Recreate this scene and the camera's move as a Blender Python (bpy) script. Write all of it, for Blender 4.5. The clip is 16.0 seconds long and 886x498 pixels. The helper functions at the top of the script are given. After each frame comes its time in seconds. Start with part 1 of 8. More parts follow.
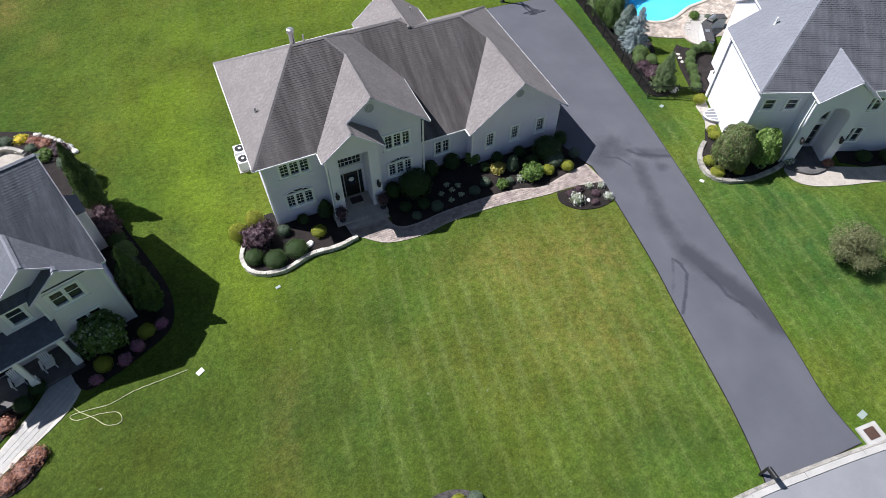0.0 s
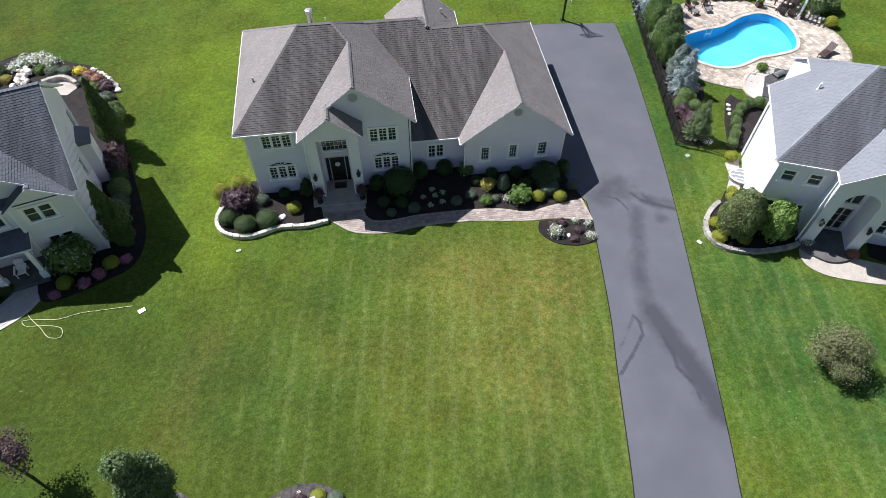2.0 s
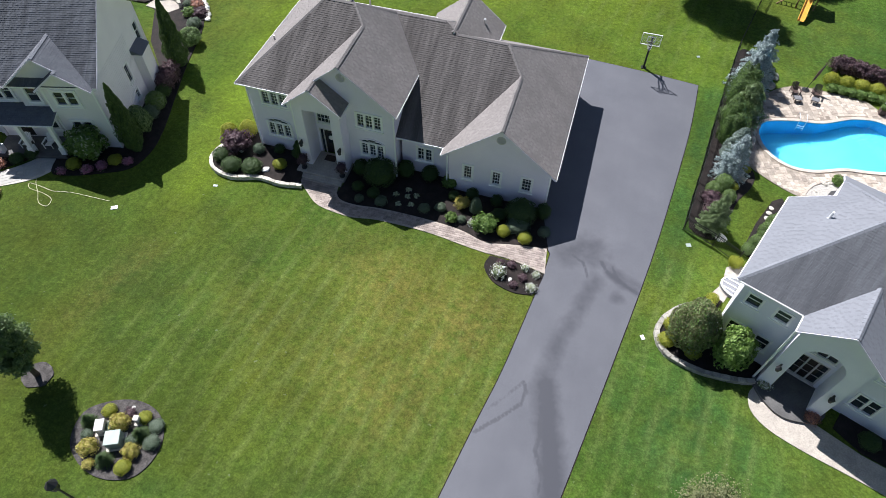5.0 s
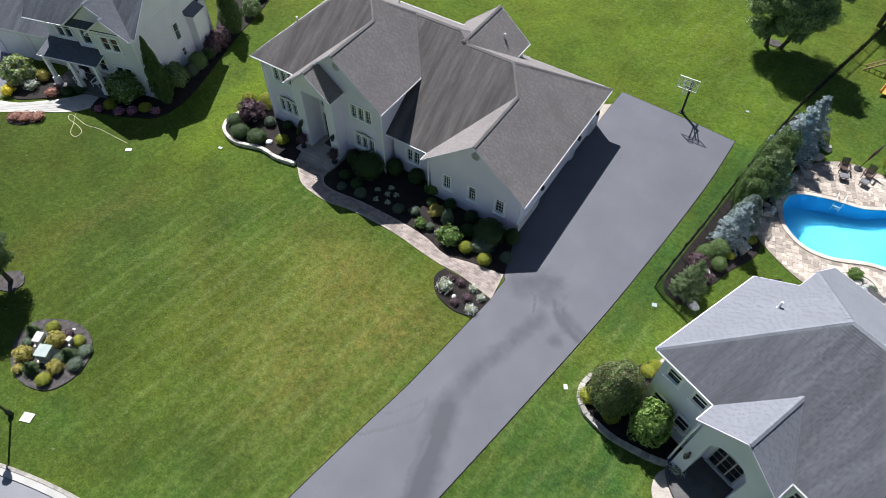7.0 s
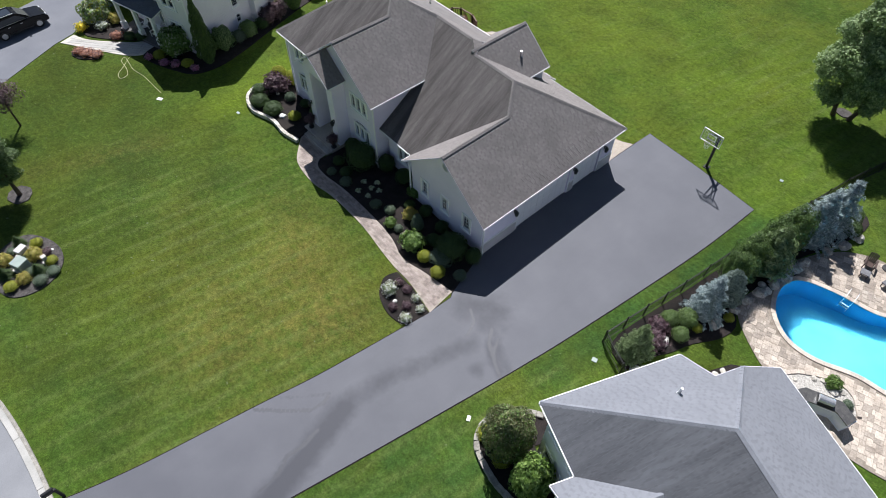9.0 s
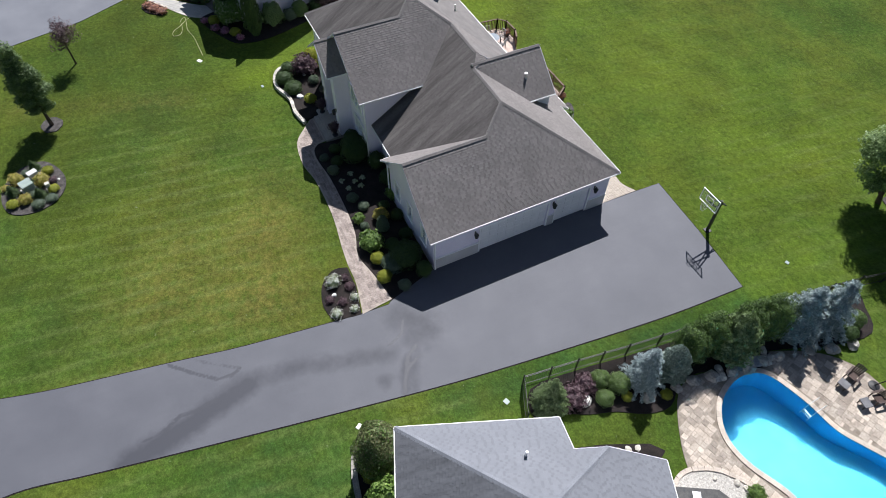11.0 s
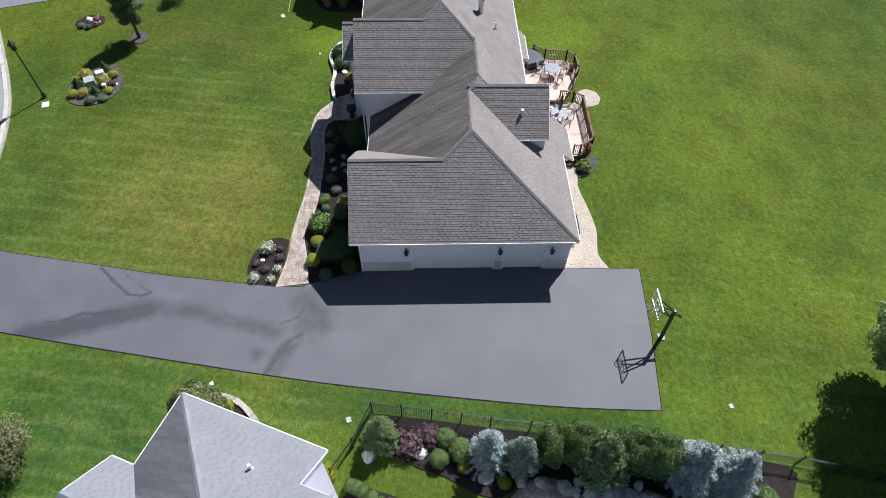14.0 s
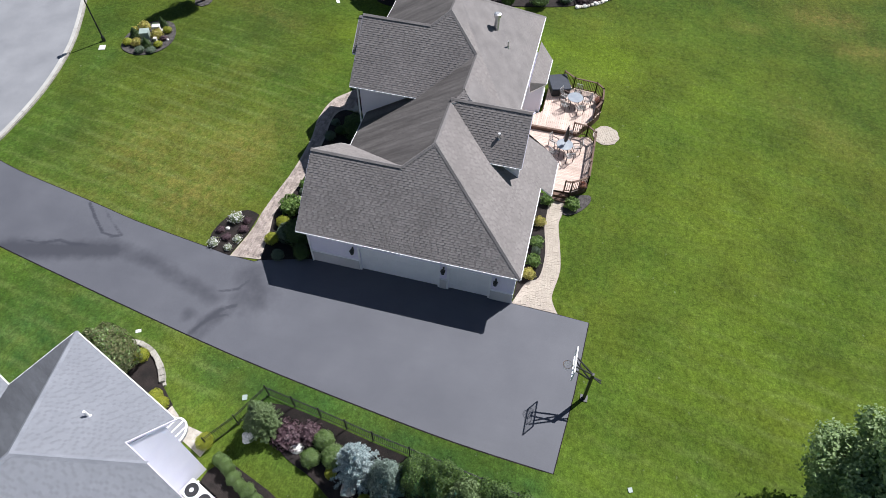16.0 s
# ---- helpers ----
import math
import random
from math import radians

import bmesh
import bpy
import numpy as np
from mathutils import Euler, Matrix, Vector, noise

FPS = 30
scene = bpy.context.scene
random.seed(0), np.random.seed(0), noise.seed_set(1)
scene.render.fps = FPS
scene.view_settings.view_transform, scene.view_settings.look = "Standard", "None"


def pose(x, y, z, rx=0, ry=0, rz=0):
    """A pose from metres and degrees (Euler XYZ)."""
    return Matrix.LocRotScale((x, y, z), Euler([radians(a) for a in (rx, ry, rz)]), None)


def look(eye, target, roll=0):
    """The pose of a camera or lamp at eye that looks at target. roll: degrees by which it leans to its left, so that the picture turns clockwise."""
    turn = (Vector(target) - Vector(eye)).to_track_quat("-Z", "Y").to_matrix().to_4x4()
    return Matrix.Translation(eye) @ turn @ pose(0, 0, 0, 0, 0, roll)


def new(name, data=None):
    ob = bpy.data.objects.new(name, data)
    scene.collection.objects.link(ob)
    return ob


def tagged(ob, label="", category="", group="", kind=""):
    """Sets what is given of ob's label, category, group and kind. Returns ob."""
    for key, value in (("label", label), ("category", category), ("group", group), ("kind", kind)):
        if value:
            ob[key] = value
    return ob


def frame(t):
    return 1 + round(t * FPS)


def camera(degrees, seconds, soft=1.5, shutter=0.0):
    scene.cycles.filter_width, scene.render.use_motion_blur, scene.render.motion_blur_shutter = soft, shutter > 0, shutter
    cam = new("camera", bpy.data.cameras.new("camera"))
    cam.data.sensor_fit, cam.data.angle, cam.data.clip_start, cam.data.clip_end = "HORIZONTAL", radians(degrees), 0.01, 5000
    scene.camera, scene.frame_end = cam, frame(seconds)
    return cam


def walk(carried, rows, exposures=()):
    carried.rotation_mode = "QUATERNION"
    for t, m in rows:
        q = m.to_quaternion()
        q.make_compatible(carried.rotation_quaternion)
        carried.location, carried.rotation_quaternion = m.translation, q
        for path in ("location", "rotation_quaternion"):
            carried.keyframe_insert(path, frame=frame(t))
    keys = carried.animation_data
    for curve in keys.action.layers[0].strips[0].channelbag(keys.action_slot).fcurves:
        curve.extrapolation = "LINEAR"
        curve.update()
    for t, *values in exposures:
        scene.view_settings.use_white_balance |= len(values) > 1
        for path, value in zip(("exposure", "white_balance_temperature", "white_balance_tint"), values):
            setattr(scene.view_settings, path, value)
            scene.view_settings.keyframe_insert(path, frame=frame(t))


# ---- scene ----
cam = camera(71.3, 16.0, soft=0.7)
PATH = [
    (0, (-21.48, -26.988, 31.273), (-20.988, -25.892, 29.674), 0.3),
    (0.5, (-19.374, -27.701, 31.226), (-18.959, -26.574, 29.626), 0.3),
    (1, (-17.228, -28.355, 31.179), (-16.891, -27.199, 29.581), 0.4),
    (1.5, (-14.978, -28.795, 31.154), (-14.723, -27.617, 29.558), 0.4),
    (2, (-12.69, -29.072, 31.124), (-12.521, -27.877, 29.529), 0.3),
    (2.5, (-10.437, -29.175, 31.135), (-10.351, -27.972, 29.539), 0.5),
    (3, (-8.191, -29.087, 31.173), (-8.188, -27.881, 29.577), 0.6),
    (3.5, (-5.958, -28.806, 31.222), (-6.036, -27.606, 29.625), 0.6),
    (4, (-3.802, -28.404, 31.236), (-3.964, -27.215, 29.637), 0.9),
    (6.5, (6.871, -24.389, 31.237), (6.306, -23.325, 29.641), 0.8),
    (7, (8.854, -23.108, 31.21), (8.21, -22.087, 29.616), 0.6),
    (7.5, (10.662, -21.704, 31.181), (9.946, -20.732, 29.586), 0.5),
    (8, (12.359, -20.26, 31.133), (11.576, -19.337, 29.541), 0.5),
    (8.5, (13.852, -18.613, 31.155), (13.01, -17.745, 29.563), 0.6),
    (9, (15.139, -16.868, 31.198), (14.245, -16.058, 29.602), 0.9),
    (11.5, (20.186, -6.891, 31.301), (19.076, -6.424, 29.704), 1.1),
    (12, (20.722, -4.74, 31.321), (19.584, -4.351, 29.723), 1.4),
    (12.5, (21.057, -2.455, 31.371), (19.898, -2.149, 29.769), 1.5),
    (13, (21.228, -0.123, 31.397), (20.056, 0.094, 29.791), 1.2),
    (13.5, (21.319, 2.169, 31.422), (20.135, 2.302, 29.816), 1.3),
    (14, (21.218, 4.394, 31.481), (20.03, 4.447, 29.873), 1.4),
    (14.5, (20.99, 6.711, 31.546), (19.801, 6.68, 29.938), 1.4),
    (15, (20.532, 8.954, 31.544), (19.351, 8.841, 29.934), 1.4),
    (15.5, (19.957, 11.209, 31.565), (18.787, 11.014, 29.954), 1.4),
    (16, (19.342, 13.344, 31.575), (18.187, 13.072, 29.964), 1.4),
]
walk(cam, [(t, look(eye, target, roll)) for t, eye, target, roll in PATH],
     [(t, stops, 6330 - 14 * max(0, 6 - t), 11.0 + 0.35 * max(0, 6 - t)) for t, stops in ((0, 0.48), (1, 0.53), (2.5, 0.68), (4, 0.71), (6.5, 0.68), (7.5, 0.59), (9, 0.49), (11.5, 0.42), (13, 0.49), (14.5, 0.55), (16, 0.46))])

# ---- world, sun, exposure ----
SUN_DIR = Vector((-0.487, 0.365, 0.793))
world = bpy.data.worlds.new("world")
scene.world = world
world.use_nodes = True
wn = world.node_tree.nodes
sky = wn.new("ShaderNodeTexSky")
sky.sky_type = 'NISHITA'
sky.sun_disc = False
sky.sun_elevation = radians(52.5)
sky.sun_rotation = radians(307)
sky.dust_density = 0.6
sky.ozone_density = 2.5
wn["Background"].inputs["Strength"].default_value = 0.042
world.node_tree.links.new(sky.outputs["Color"], wn["Background"].inputs["Color"])
sun = new("sun", bpy.data.lights.new("sun", 'SUN'))
sun.data.energy = 4.9
sun.data.angle = radians(0.55)
sun.data.color = (1.0, 0.983, 0.970)
sun.rotation_euler = SUN_DIR.to_track_quat("Z", "Y").to_euler()


# ---- materials ----
def material(name):
    m = bpy.data.materials.new(name)
    m.use_nodes = True
    nt = m.node_tree
    return m, nt, nt.nodes["Principled BSDF"]


def node(nt, kind, **values):
    n = nt.nodes.new(kind)
    for key, value in values.items():
        if key == "op":
            n.operation = value
        elif key == "blend":
            n.data_type, n.blend_type = 'RGBA', value
        else:
            n.inputs[key.replace("_", " ")].default_value = value
    return n


def noise_tex(nt, scale, detail=4.0, rough=0.55, stretch=None):
    geo = nt.nodes.new("ShaderNodeNewGeometry")
    n = node(nt, "ShaderNodeTexNoise", Scale=scale, Detail=detail, Roughness=rough)
    if stretch:
        mp = nt.nodes.new("ShaderNodeMapping")
        mp.inputs["Scale"].default_value = stretch[:3]
        if len(stretch) > 3:
            mp.vector_type = 'TEXTURE'
            mp.inputs["Scale"].default_value = tuple(1 / k for k in stretch[:3])
            mp.inputs["Rotation"].default_value = (0, 0, stretch[3])
        nt.links.new(geo.outputs["Position"], mp.inputs["Vector"])
        nt.links.new(mp.outputs["Vector"], n.inputs["Vector"])
    else:
        nt.links.new(geo.outputs["Position"], n.inputs["Vector"])
    return n.outputs["Fac"]


def ramp(nt, fac, lo, hi, a=0.0, b=1.0):
    r = nt.nodes.new("ShaderNodeMapRange")
    r.inputs["From Min"].default_value, r.inputs["From Max"].default_value = lo, hi
    r.inputs["To Min"].default_value, r.inputs["To Max"].default_value = a, b
    nt.links.new(fac, r.inputs["Value"])
    return r.outputs["Result"]


def mix(nt, fac, a, b, blend='MIX'):
    m = nt.nodes.new("ShaderNodeMix")
    m.data_type, m.blend_type = 'RGBA', blend
    for sock, value in ((m.inputs[0], fac), (m.inputs[6], a), (m.inputs[7], b)):
        if hasattr(value, "links"):
            nt.links.new(value, sock)
        elif isinstance(value, (int, float)):
            sock.default_value = value
        else:
            sock.default_value = (*value, 1)
    return m.outputs[2]


def bump(nt, bsdf, height, strength, distance):
    b = nt.nodes.new("ShaderNodeBump")
    b.inputs["Strength"].default_value, b.inputs["Distance"].default_value = strength, distance
    nt.links.new(height, b.inputs["Height"])
    nt.links.new(b.outputs["Normal"], bsdf.inputs["Normal"])


def surface(name, dark, light, coarse=1.5, fine=25.0, rough=0.8, relief=0.3, depth=0.01, metal=0.0, island=0.0, obj=0.0, fine_amount=0.35):
    """Two tones mixed at a coarse and a fine scale, with relief; island and obj: how much each piece differs."""
    m, nt, bs = material(name)
    big, small = noise_tex(nt, coarse, 5), noise_tex(nt, fine, 5, 0.65)
    col = mix(nt, ramp(nt, big, 0.3, 0.7), dark, light)
    grey = nt.nodes.new("ShaderNodeCombineColor")
    v = ramp(nt, small, 0.25, 0.75, 1 - fine_amount, 1 + fine_amount)
    for k in range(3):
        nt.links.new(v, grey.inputs[k])
    col = mix(nt, 1.0, col, grey.outputs[0], 'MULTIPLY')
    for amount, kind, out in ((island, "ShaderNodeNewGeometry", "Random Per Island"), (obj, "ShaderNodeObjectInfo", "Random")):
        if amount:
            src = nt.nodes.new(kind)
            tone = nt.nodes.new("ShaderNodeCombineColor")
            v = ramp(nt, src.outputs[out], 0, 1, 1 - amount, 1 + amount)
            for k in range(3):
                nt.links.new(v, tone.inputs[k])
            col = mix(nt, 1.0, col, tone.outputs[0], 'MULTIPLY')
    nt.links.new(col, bs.inputs["Base Color"])
    bs.inputs["Roughness"].default_value, bs.inputs["Metallic"].default_value = rough, metal
    if relief:
        bump(nt, bs, small, relief, depth)
    return m


def leaf_material(name, a, b, c, rough=0.55, glow=0.3):
    """Leaves in three tones, a little light passing through."""
    a, b, c = (tuple(min(0.85, k * x) for x in t) for k, t in ((1.7, a), (1.45, b), (1.2, c)))
    m, nt, bs = material(name)
    geo = nt.nodes.new("ShaderNodeNewGeometry")
    rnd = geo.outputs["Random Per Island"]
    col = mix(nt, ramp(nt, rnd, 0.0, 0.6), a, b)
    col = mix(nt, ramp(nt, rnd, 0.7, 1.0), col, c)
    col = mix(nt, ramp(nt, noise_tex(nt, 1.7, 3), 0.35, 0.7, 0.0, 0.25), col, a)
    nt.links.new(col, bs.inputs["Base Color"])
    bs.inputs["Roughness"].default_value = rough
    tr = nt.nodes.new("ShaderNodeBsdfTranslucent")
    nt.links.new(col, tr.inputs["Color"])
    ms = nt.nodes.new("ShaderNodeMixShader")
    ms.inputs[0].default_value = glow
    nt.links.new(bs.outputs[0], ms.inputs[1])
    nt.links.new(tr.outputs[0], ms.inputs[2])
    nt.links.new(ms.outputs[0], nt.nodes["Material Output"].inputs["Surface"])
    return m


def attribute(nt, name):
    a = nt.nodes.new("ShaderNodeAttribute")
    a.attribute_name = name
    return a.outputs["Fac"]


def grass_material():
    m, nt, bs = material("lawn_grass")
    big, mid = noise_tex(nt, 0.10, 4), noise_tex(nt, 0.55, 5, 0.6)
    tuft, fine, blade = noise_tex(nt, 1.9, 6, 0.62), noise_tex(nt, 9.0, 5, 0.7), noise_tex(nt, 34.0, 3, 0.7)
    col = mix(nt, ramp(nt, big, 0.38, 0.62), (0.064, 0.118, 0.0155), (0.110, 0.140, 0.0180))
    col = mix(nt, ramp(nt, mid, 0.45, 0.70, 0, 0.55), col, (0.050, 0.102, 0.0155))
    col = mix(nt, ramp(nt, tuft, 0.52, 0.72, 0, 0.4), col, (0.149, 0.175, 0.0388))
    dry = nt.nodes.new("ShaderNodeMath")
    dry.operation = 'MULTIPLY'
    nt.links.new(attribute(nt, "dry"), dry.inputs[0])
    nt.links.new(ramp(nt, noise_tex(nt, 1.3, 6, 0.75), 0.36, 0.60, 0.2, 1.0), dry.inputs[1])
    col = mix(nt, dry.outputs[0], col, (0.205, 0.176, 0.045))
    # yellower grass; on the back lawn this colour also paints a sheen
    fresh = nt.nodes.new("ShaderNodeMath")
    fresh.operation = 'MULTIPLY'
    nt.links.new(attribute(nt, "fresh"), fresh.inputs[0])
    nt.links.new(ramp(nt, noise_tex(nt, 0.25, 5, 0.6), 0.32, 0.62, 0.35, 1.0), fresh.inputs[1])
    col = mix(nt, fresh.outputs[0], col, (0.142, 0.211, 0.0175))
    lush = nt.nodes.new("ShaderNodeMath")
    lush.operation = 'MULTIPLY'
    nt.links.new(attribute(nt, "lush"), lush.inputs[0])
    nt.links.new(ramp(nt, noise_tex(nt, 0.6, 4), 0.35, 0.65, 0.5, 1.0), lush.inputs[1])
    col = mix(nt, lush.outputs[0], col, (0.036, 0.092, 0.0232))
    deep = nt.nodes.new("ShaderNodeMath")
    deep.operation = 'MULTIPLY'
    nt.links.new(attribute(nt, "olive"), deep.inputs[0])
    nt.links.new(ramp(nt, noise_tex(nt, 0.4, 5, 0.6), 0.3, 0.62, 0.45, 1.0), deep.inputs[1])
    col = mix(nt, deep.outputs[0], col, (0.070, 0.097, 0.0125))
    # mowing lines, in two directions, each where a patch of the lawn shows it
    for turn, width, amount, size, low in ((0.124, 0.25, 0.42, 0.035, 0.30), (0.45, 0.21, 0.3, 0.05, 0.47)):
        geo = nt.nodes.new("ShaderNodeNewGeometry")
        mp = nt.nodes.new("ShaderNodeMapping")
        mp.inputs["Rotation"].default_value = (0, 0, turn)
        nt.links.new(geo.outputs["Position"], mp.inputs["Vector"])
        wave = node(nt, "ShaderNodeTexWave", Scale=width, Distortion=0.5, Detail=3.0)
        wave.inputs["Detail Scale"].default_value = 0.9
        wave.bands_direction = 'X'
        nt.links.new(mp.outputs["Vector"], wave.inputs["Vector"])
        patch = nt.nodes.new("ShaderNodeMath")
        patch.operation = 'MULTIPLY'
        nt.links.new(ramp(nt, noise_tex(nt, size, 4, 0.6), low, low + 0.2, 0.15, amount), patch.inputs[0])
        nt.links.new(attribute(nt, "mown"), patch.inputs[1])
        f = nt.nodes.new("ShaderNodeMath")
        f.operation = 'MULTIPLY'
        nt.links.new(ramp(nt, wave.outputs["Fac"], 0.55, 1.0), f.inputs[0])
        nt.links.new(patch.outputs[0], f.inputs[1])
        f2 = nt.nodes.new("ShaderNodeMath")
        f2.operation = 'MULTIPLY'
        nt.links.new(f.outputs[0], f2.inputs[0])
        nt.links.new(ramp(nt, noise_tex(nt, 1.0, 4, 0.65, (2.2, 0.4, 1, -turn)), 0.35, 0.62, 0.0, 1.0), f2.inputs[1])
        col = mix(nt, f2.outputs[0], col, (0.183, 0.222, 0.0697))
    for src, lo, hi in ((noise_tex(nt, 3.2, 6, 0.7), 0.70, 1.28), (fine, 0.70, 1.27), (blade, 0.74, 1.26), (noise_tex(nt, 0.28, 5, 0.6), 0.81, 1.20)):
        grey = nt.nodes.new("ShaderNodeCombineColor")
        v = ramp(nt, src, 0.34, 0.66, lo, hi)
        for k in range(3):
            nt.links.new(v, grey.inputs[k])
        col = mix(nt, 1.0, col, grey.outputs[0], 'MULTIPLY')
    # sparse pale clover and dry tips
    speck = noise_tex(nt, 3.0, 3, 0.6)
    col = mix(nt, ramp(nt, speck, 0.68, 0.75, 0, 0.55), col, (0.252, 0.296, 0.1744))
    # small bare spots and clippings
    pit = noise_tex(nt, 5.5, 4, 0.7)
    col = mix(nt, ramp(nt, pit, 0.29, 0.24, 0, 0.65), col, (0.023, 0.035, 0.0116))
    nt.links.new(col, bs.inputs["Base Color"])
    bs.inputs["Roughness"].default_value = 0.8
    bs.inputs["Diffuse Roughness"].default_value = 0.5
    bs.inputs["Specular IOR Level"].default_value = 0.06
    bump(nt, bs, tuft, 0.85, 0.14)
    return m


def asphalt_material():
    m, nt, bs = material("asphalt")
    big, fine = noise_tex(nt, 0.35, 5), noise_tex(nt, 40, 4, 0.7)
    col = mix(nt, ramp(nt, big, 0.3, 0.7), (0.088, 0.091, 0.108), (0.113, 0.116, 0.134))
    streak = noise_tex(nt, 1.0, 5, 0.6, (1.6, 0.12, 1))
    col = mix(nt, ramp(nt, streak, 0.45, 0.75, 0, 0.35), col, (0.088, 0.091, 0.106))
    grey = nt.nodes.new("ShaderNodeCombineColor")
    v = ramp(nt, fine, 0.3, 0.7, 0.85, 1.15)
    for k in range(3):
        nt.links.new(v, grey.inputs[k])
    col = mix(nt, 1.0, col, grey.outputs[0], 'MULTIPLY')
    # damp ground: a wide soft stain, and thin sharper runs inside it
    for key, lo, hi, rag, amount in (("wet", 0.22, 0.84, 0.22, 0.92), ("run", 0.36, 0.66, 0.24, 0.85)):
        ragged = nt.nodes.new("ShaderNodeMath")
        ragged.operation = 'ADD'
        nt.links.new(attribute(nt, key), ragged.inputs[0])
        nt.links.new(ramp(nt, noise_tex(nt, 1.1, 7, 0.62), 0.25, 0.75, -rag, rag), ragged.inputs[1])
        mask = ramp(nt, ragged.outputs[0], lo, hi, 0, amount)
        col = mix(nt, mask, col, (0.044, 0.046, 0.058))
    nt.links.new(col, bs.inputs["Base Color"])
    nt.links.new(ramp(nt, mask, 0, 1, 0.68, 0.55), bs.inputs["Roughness"])
    bump(nt, bs, fine, 0.4, 0.006)
    return m


def shingle_material(name, a, b, c, stain=0.5, notch=0.5, single=False, runs=(0.0, 0.75), deep=0.50, turn=0.0):
    m, nt, bs = material(name)
    if single:
        rnd = nt.nodes.new("ShaderNodeObjectInfo").outputs["Random"]
    else:
        rnd = nt.nodes.new("ShaderNodeNewGeometry").outputs["Random Per Island"]
    col = mix(nt, ramp(nt, rnd, 0.0, 1.0), b, c)
    # narrow low tabs coloured darker, for the shadow in the notches
    col = mix(nt, ramp(nt, attribute(nt, "notch"), 0, 1, 0, notch), col, tuple(0.56 * x for x in a))
    fine = noise_tex(nt, 55, 3, 0.7)
    col = mix(nt, ramp(nt, fine, 0.35, 0.65, 0, 0.4), col, tuple(0.8 * x for x in a))
    blot = noise_tex(nt, 0.45, 5, 0.6)
    col = mix(nt, ramp(nt, blot, 0.42, 0.66, 0, stain), col, tuple(0.66 * x for x in a))
    # algae streaks on the front slopes, over an even darkening that deepens their shade
    algae_shade = nt.nodes.new("ShaderNodeMath")
    algae_shade.operation = 'MULTIPLY'
    nt.links.new(attribute(nt, "streak"), algae_shade.inputs[0])
    nt.links.new(ramp(nt, noise_tex(nt, 1.0, 5, 0.65, (1.9, 0.22, 0.22, turn)), 0.34, 0.62, *runs), algae_shade.inputs[1])
    col = mix(nt, algae_shade.outputs[0], col, tuple(deep * x for x in a))
    nt.links.new(col, bs.inputs["Base Color"])
    bs.inputs["Roughness"].default_value = 0.9
    bump(nt, bs, fine, 0.5, 0.004)
    return m


def glass_material():
    m, nt, bs = material("window_glass")
    bs.inputs["Base Color"].default_value = (0.034, 0.042, 0.052, 1)
    bs.inputs["Roughness"].default_value = 0.05
    bs.inputs["IOR"].default_value = 1.5
    return m


def water_material():
    m, nt, bs = material("pool_water")
    bs.inputs["Base Color"].default_value = (0.58, 0.92, 1.0, 1)
    bs.inputs["Roughness"].default_value = 0.02
    bs.inputs["IOR"].default_value = 1.33
    bs.inputs["Transmission Weight"].default_value = 1.0
    bump(nt, bs, noise_tex(nt, 2.2, 3), 0.12, 0.02)
    return m


GRASS, ASPHALT = grass_material(), asphalt_material()
MULCH = surface("dark_mulch", (0.008, 0.006, 0.005), (0.026, 0.018, 0.016), 2.0, 22, 0.95, 0.9, 0.03, fine_amount=0.8)
MULCH_GREY = surface("faded_mulch", (0.035, 0.031, 0.030), (0.105, 0.095, 0.090), 3.0, 13, 0.95, 0.9, 0.03, fine_amount=0.6)
DRIVE_GREY = surface("worn_asphalt", (0.145, 0.152, 0.175), (0.185, 0.192, 0.215), 0.4, 30, 0.9, 0.3, 0.005, fine_amount=0.14)
PORCH_DARK = surface("dark_porch_stone", (0.085, 0.082, 0.082), (0.14, 0.135, 0.132), 1.5, 18, 0.85, 0.3, 0.005)
ROAD = surface("road_concrete", (0.205, 0.21, 0.225), (0.265, 0.27, 0.285), 0.4, 30, 0.9, 0.3, 0.005, fine_amount=0.12)
CURB = surface("curb_concrete", (0.39, 0.38, 0.355), (0.51, 0.495, 0.465), 1.0, 30, 0.9, 0.3, 0.005, fine_amount=0.15)
PAVER = surface("paver", (0.285, 0.235, 0.210), (0.43, 0.36, 0.32), 1.6, 18, 0.9, 0.4, 0.006, island=0.24, obj=0.22)
PAVER_PALE = surface("pale_paver", (0.40, 0.345, 0.285), (0.49, 0.43, 0.36), 0.7, 18, 0.9, 0.4, 0.006, island=0.06, obj=0.06)
SANDJOINT = surface("paver_sand", (0.37, 0.315, 0.27), (0.46, 0.395, 0.34), 2.0, 40, 0.95)
FLAG = surface("patio_stone", (0.36, 0.30, 0.245), (0.54, 0.47, 0.40), 1.2, 12, 0.9, 0.4, 0.006, island=0.30, obj=0.30)
PATIO_SAND = surface("patio_joint", (0.20, 0.165, 0.13), (0.36, 0.31, 0.26), 3.0, 30, 0.95)
COPING = surface("pool_coping", (0.47, 0.40, 0.335), (0.60, 0.52, 0.445), 1.5, 20, 0.8, obj=0.12)
CONCRETE = surface("walk_concrete", (0.50, 0.46, 0.41), (0.62, 0.58, 0.52), 1.2, 25, 0.9, 0.3, 0.004, fine_amount=0.15)
WALK_TAN = surface("walk_stone", (0.36, 0.32, 0.28), (0.50, 0.45, 0.39), 1.2, 14, 0.9, 0.4, 0.006, fine_amount=0.3)
STONE_OLD = surface("old_wall_stone", (0.26, 0.245, 0.215), (0.46, 0.43, 0.38), 2.5, 14, 0.9, 0.6, 0.02, obj=0.25)
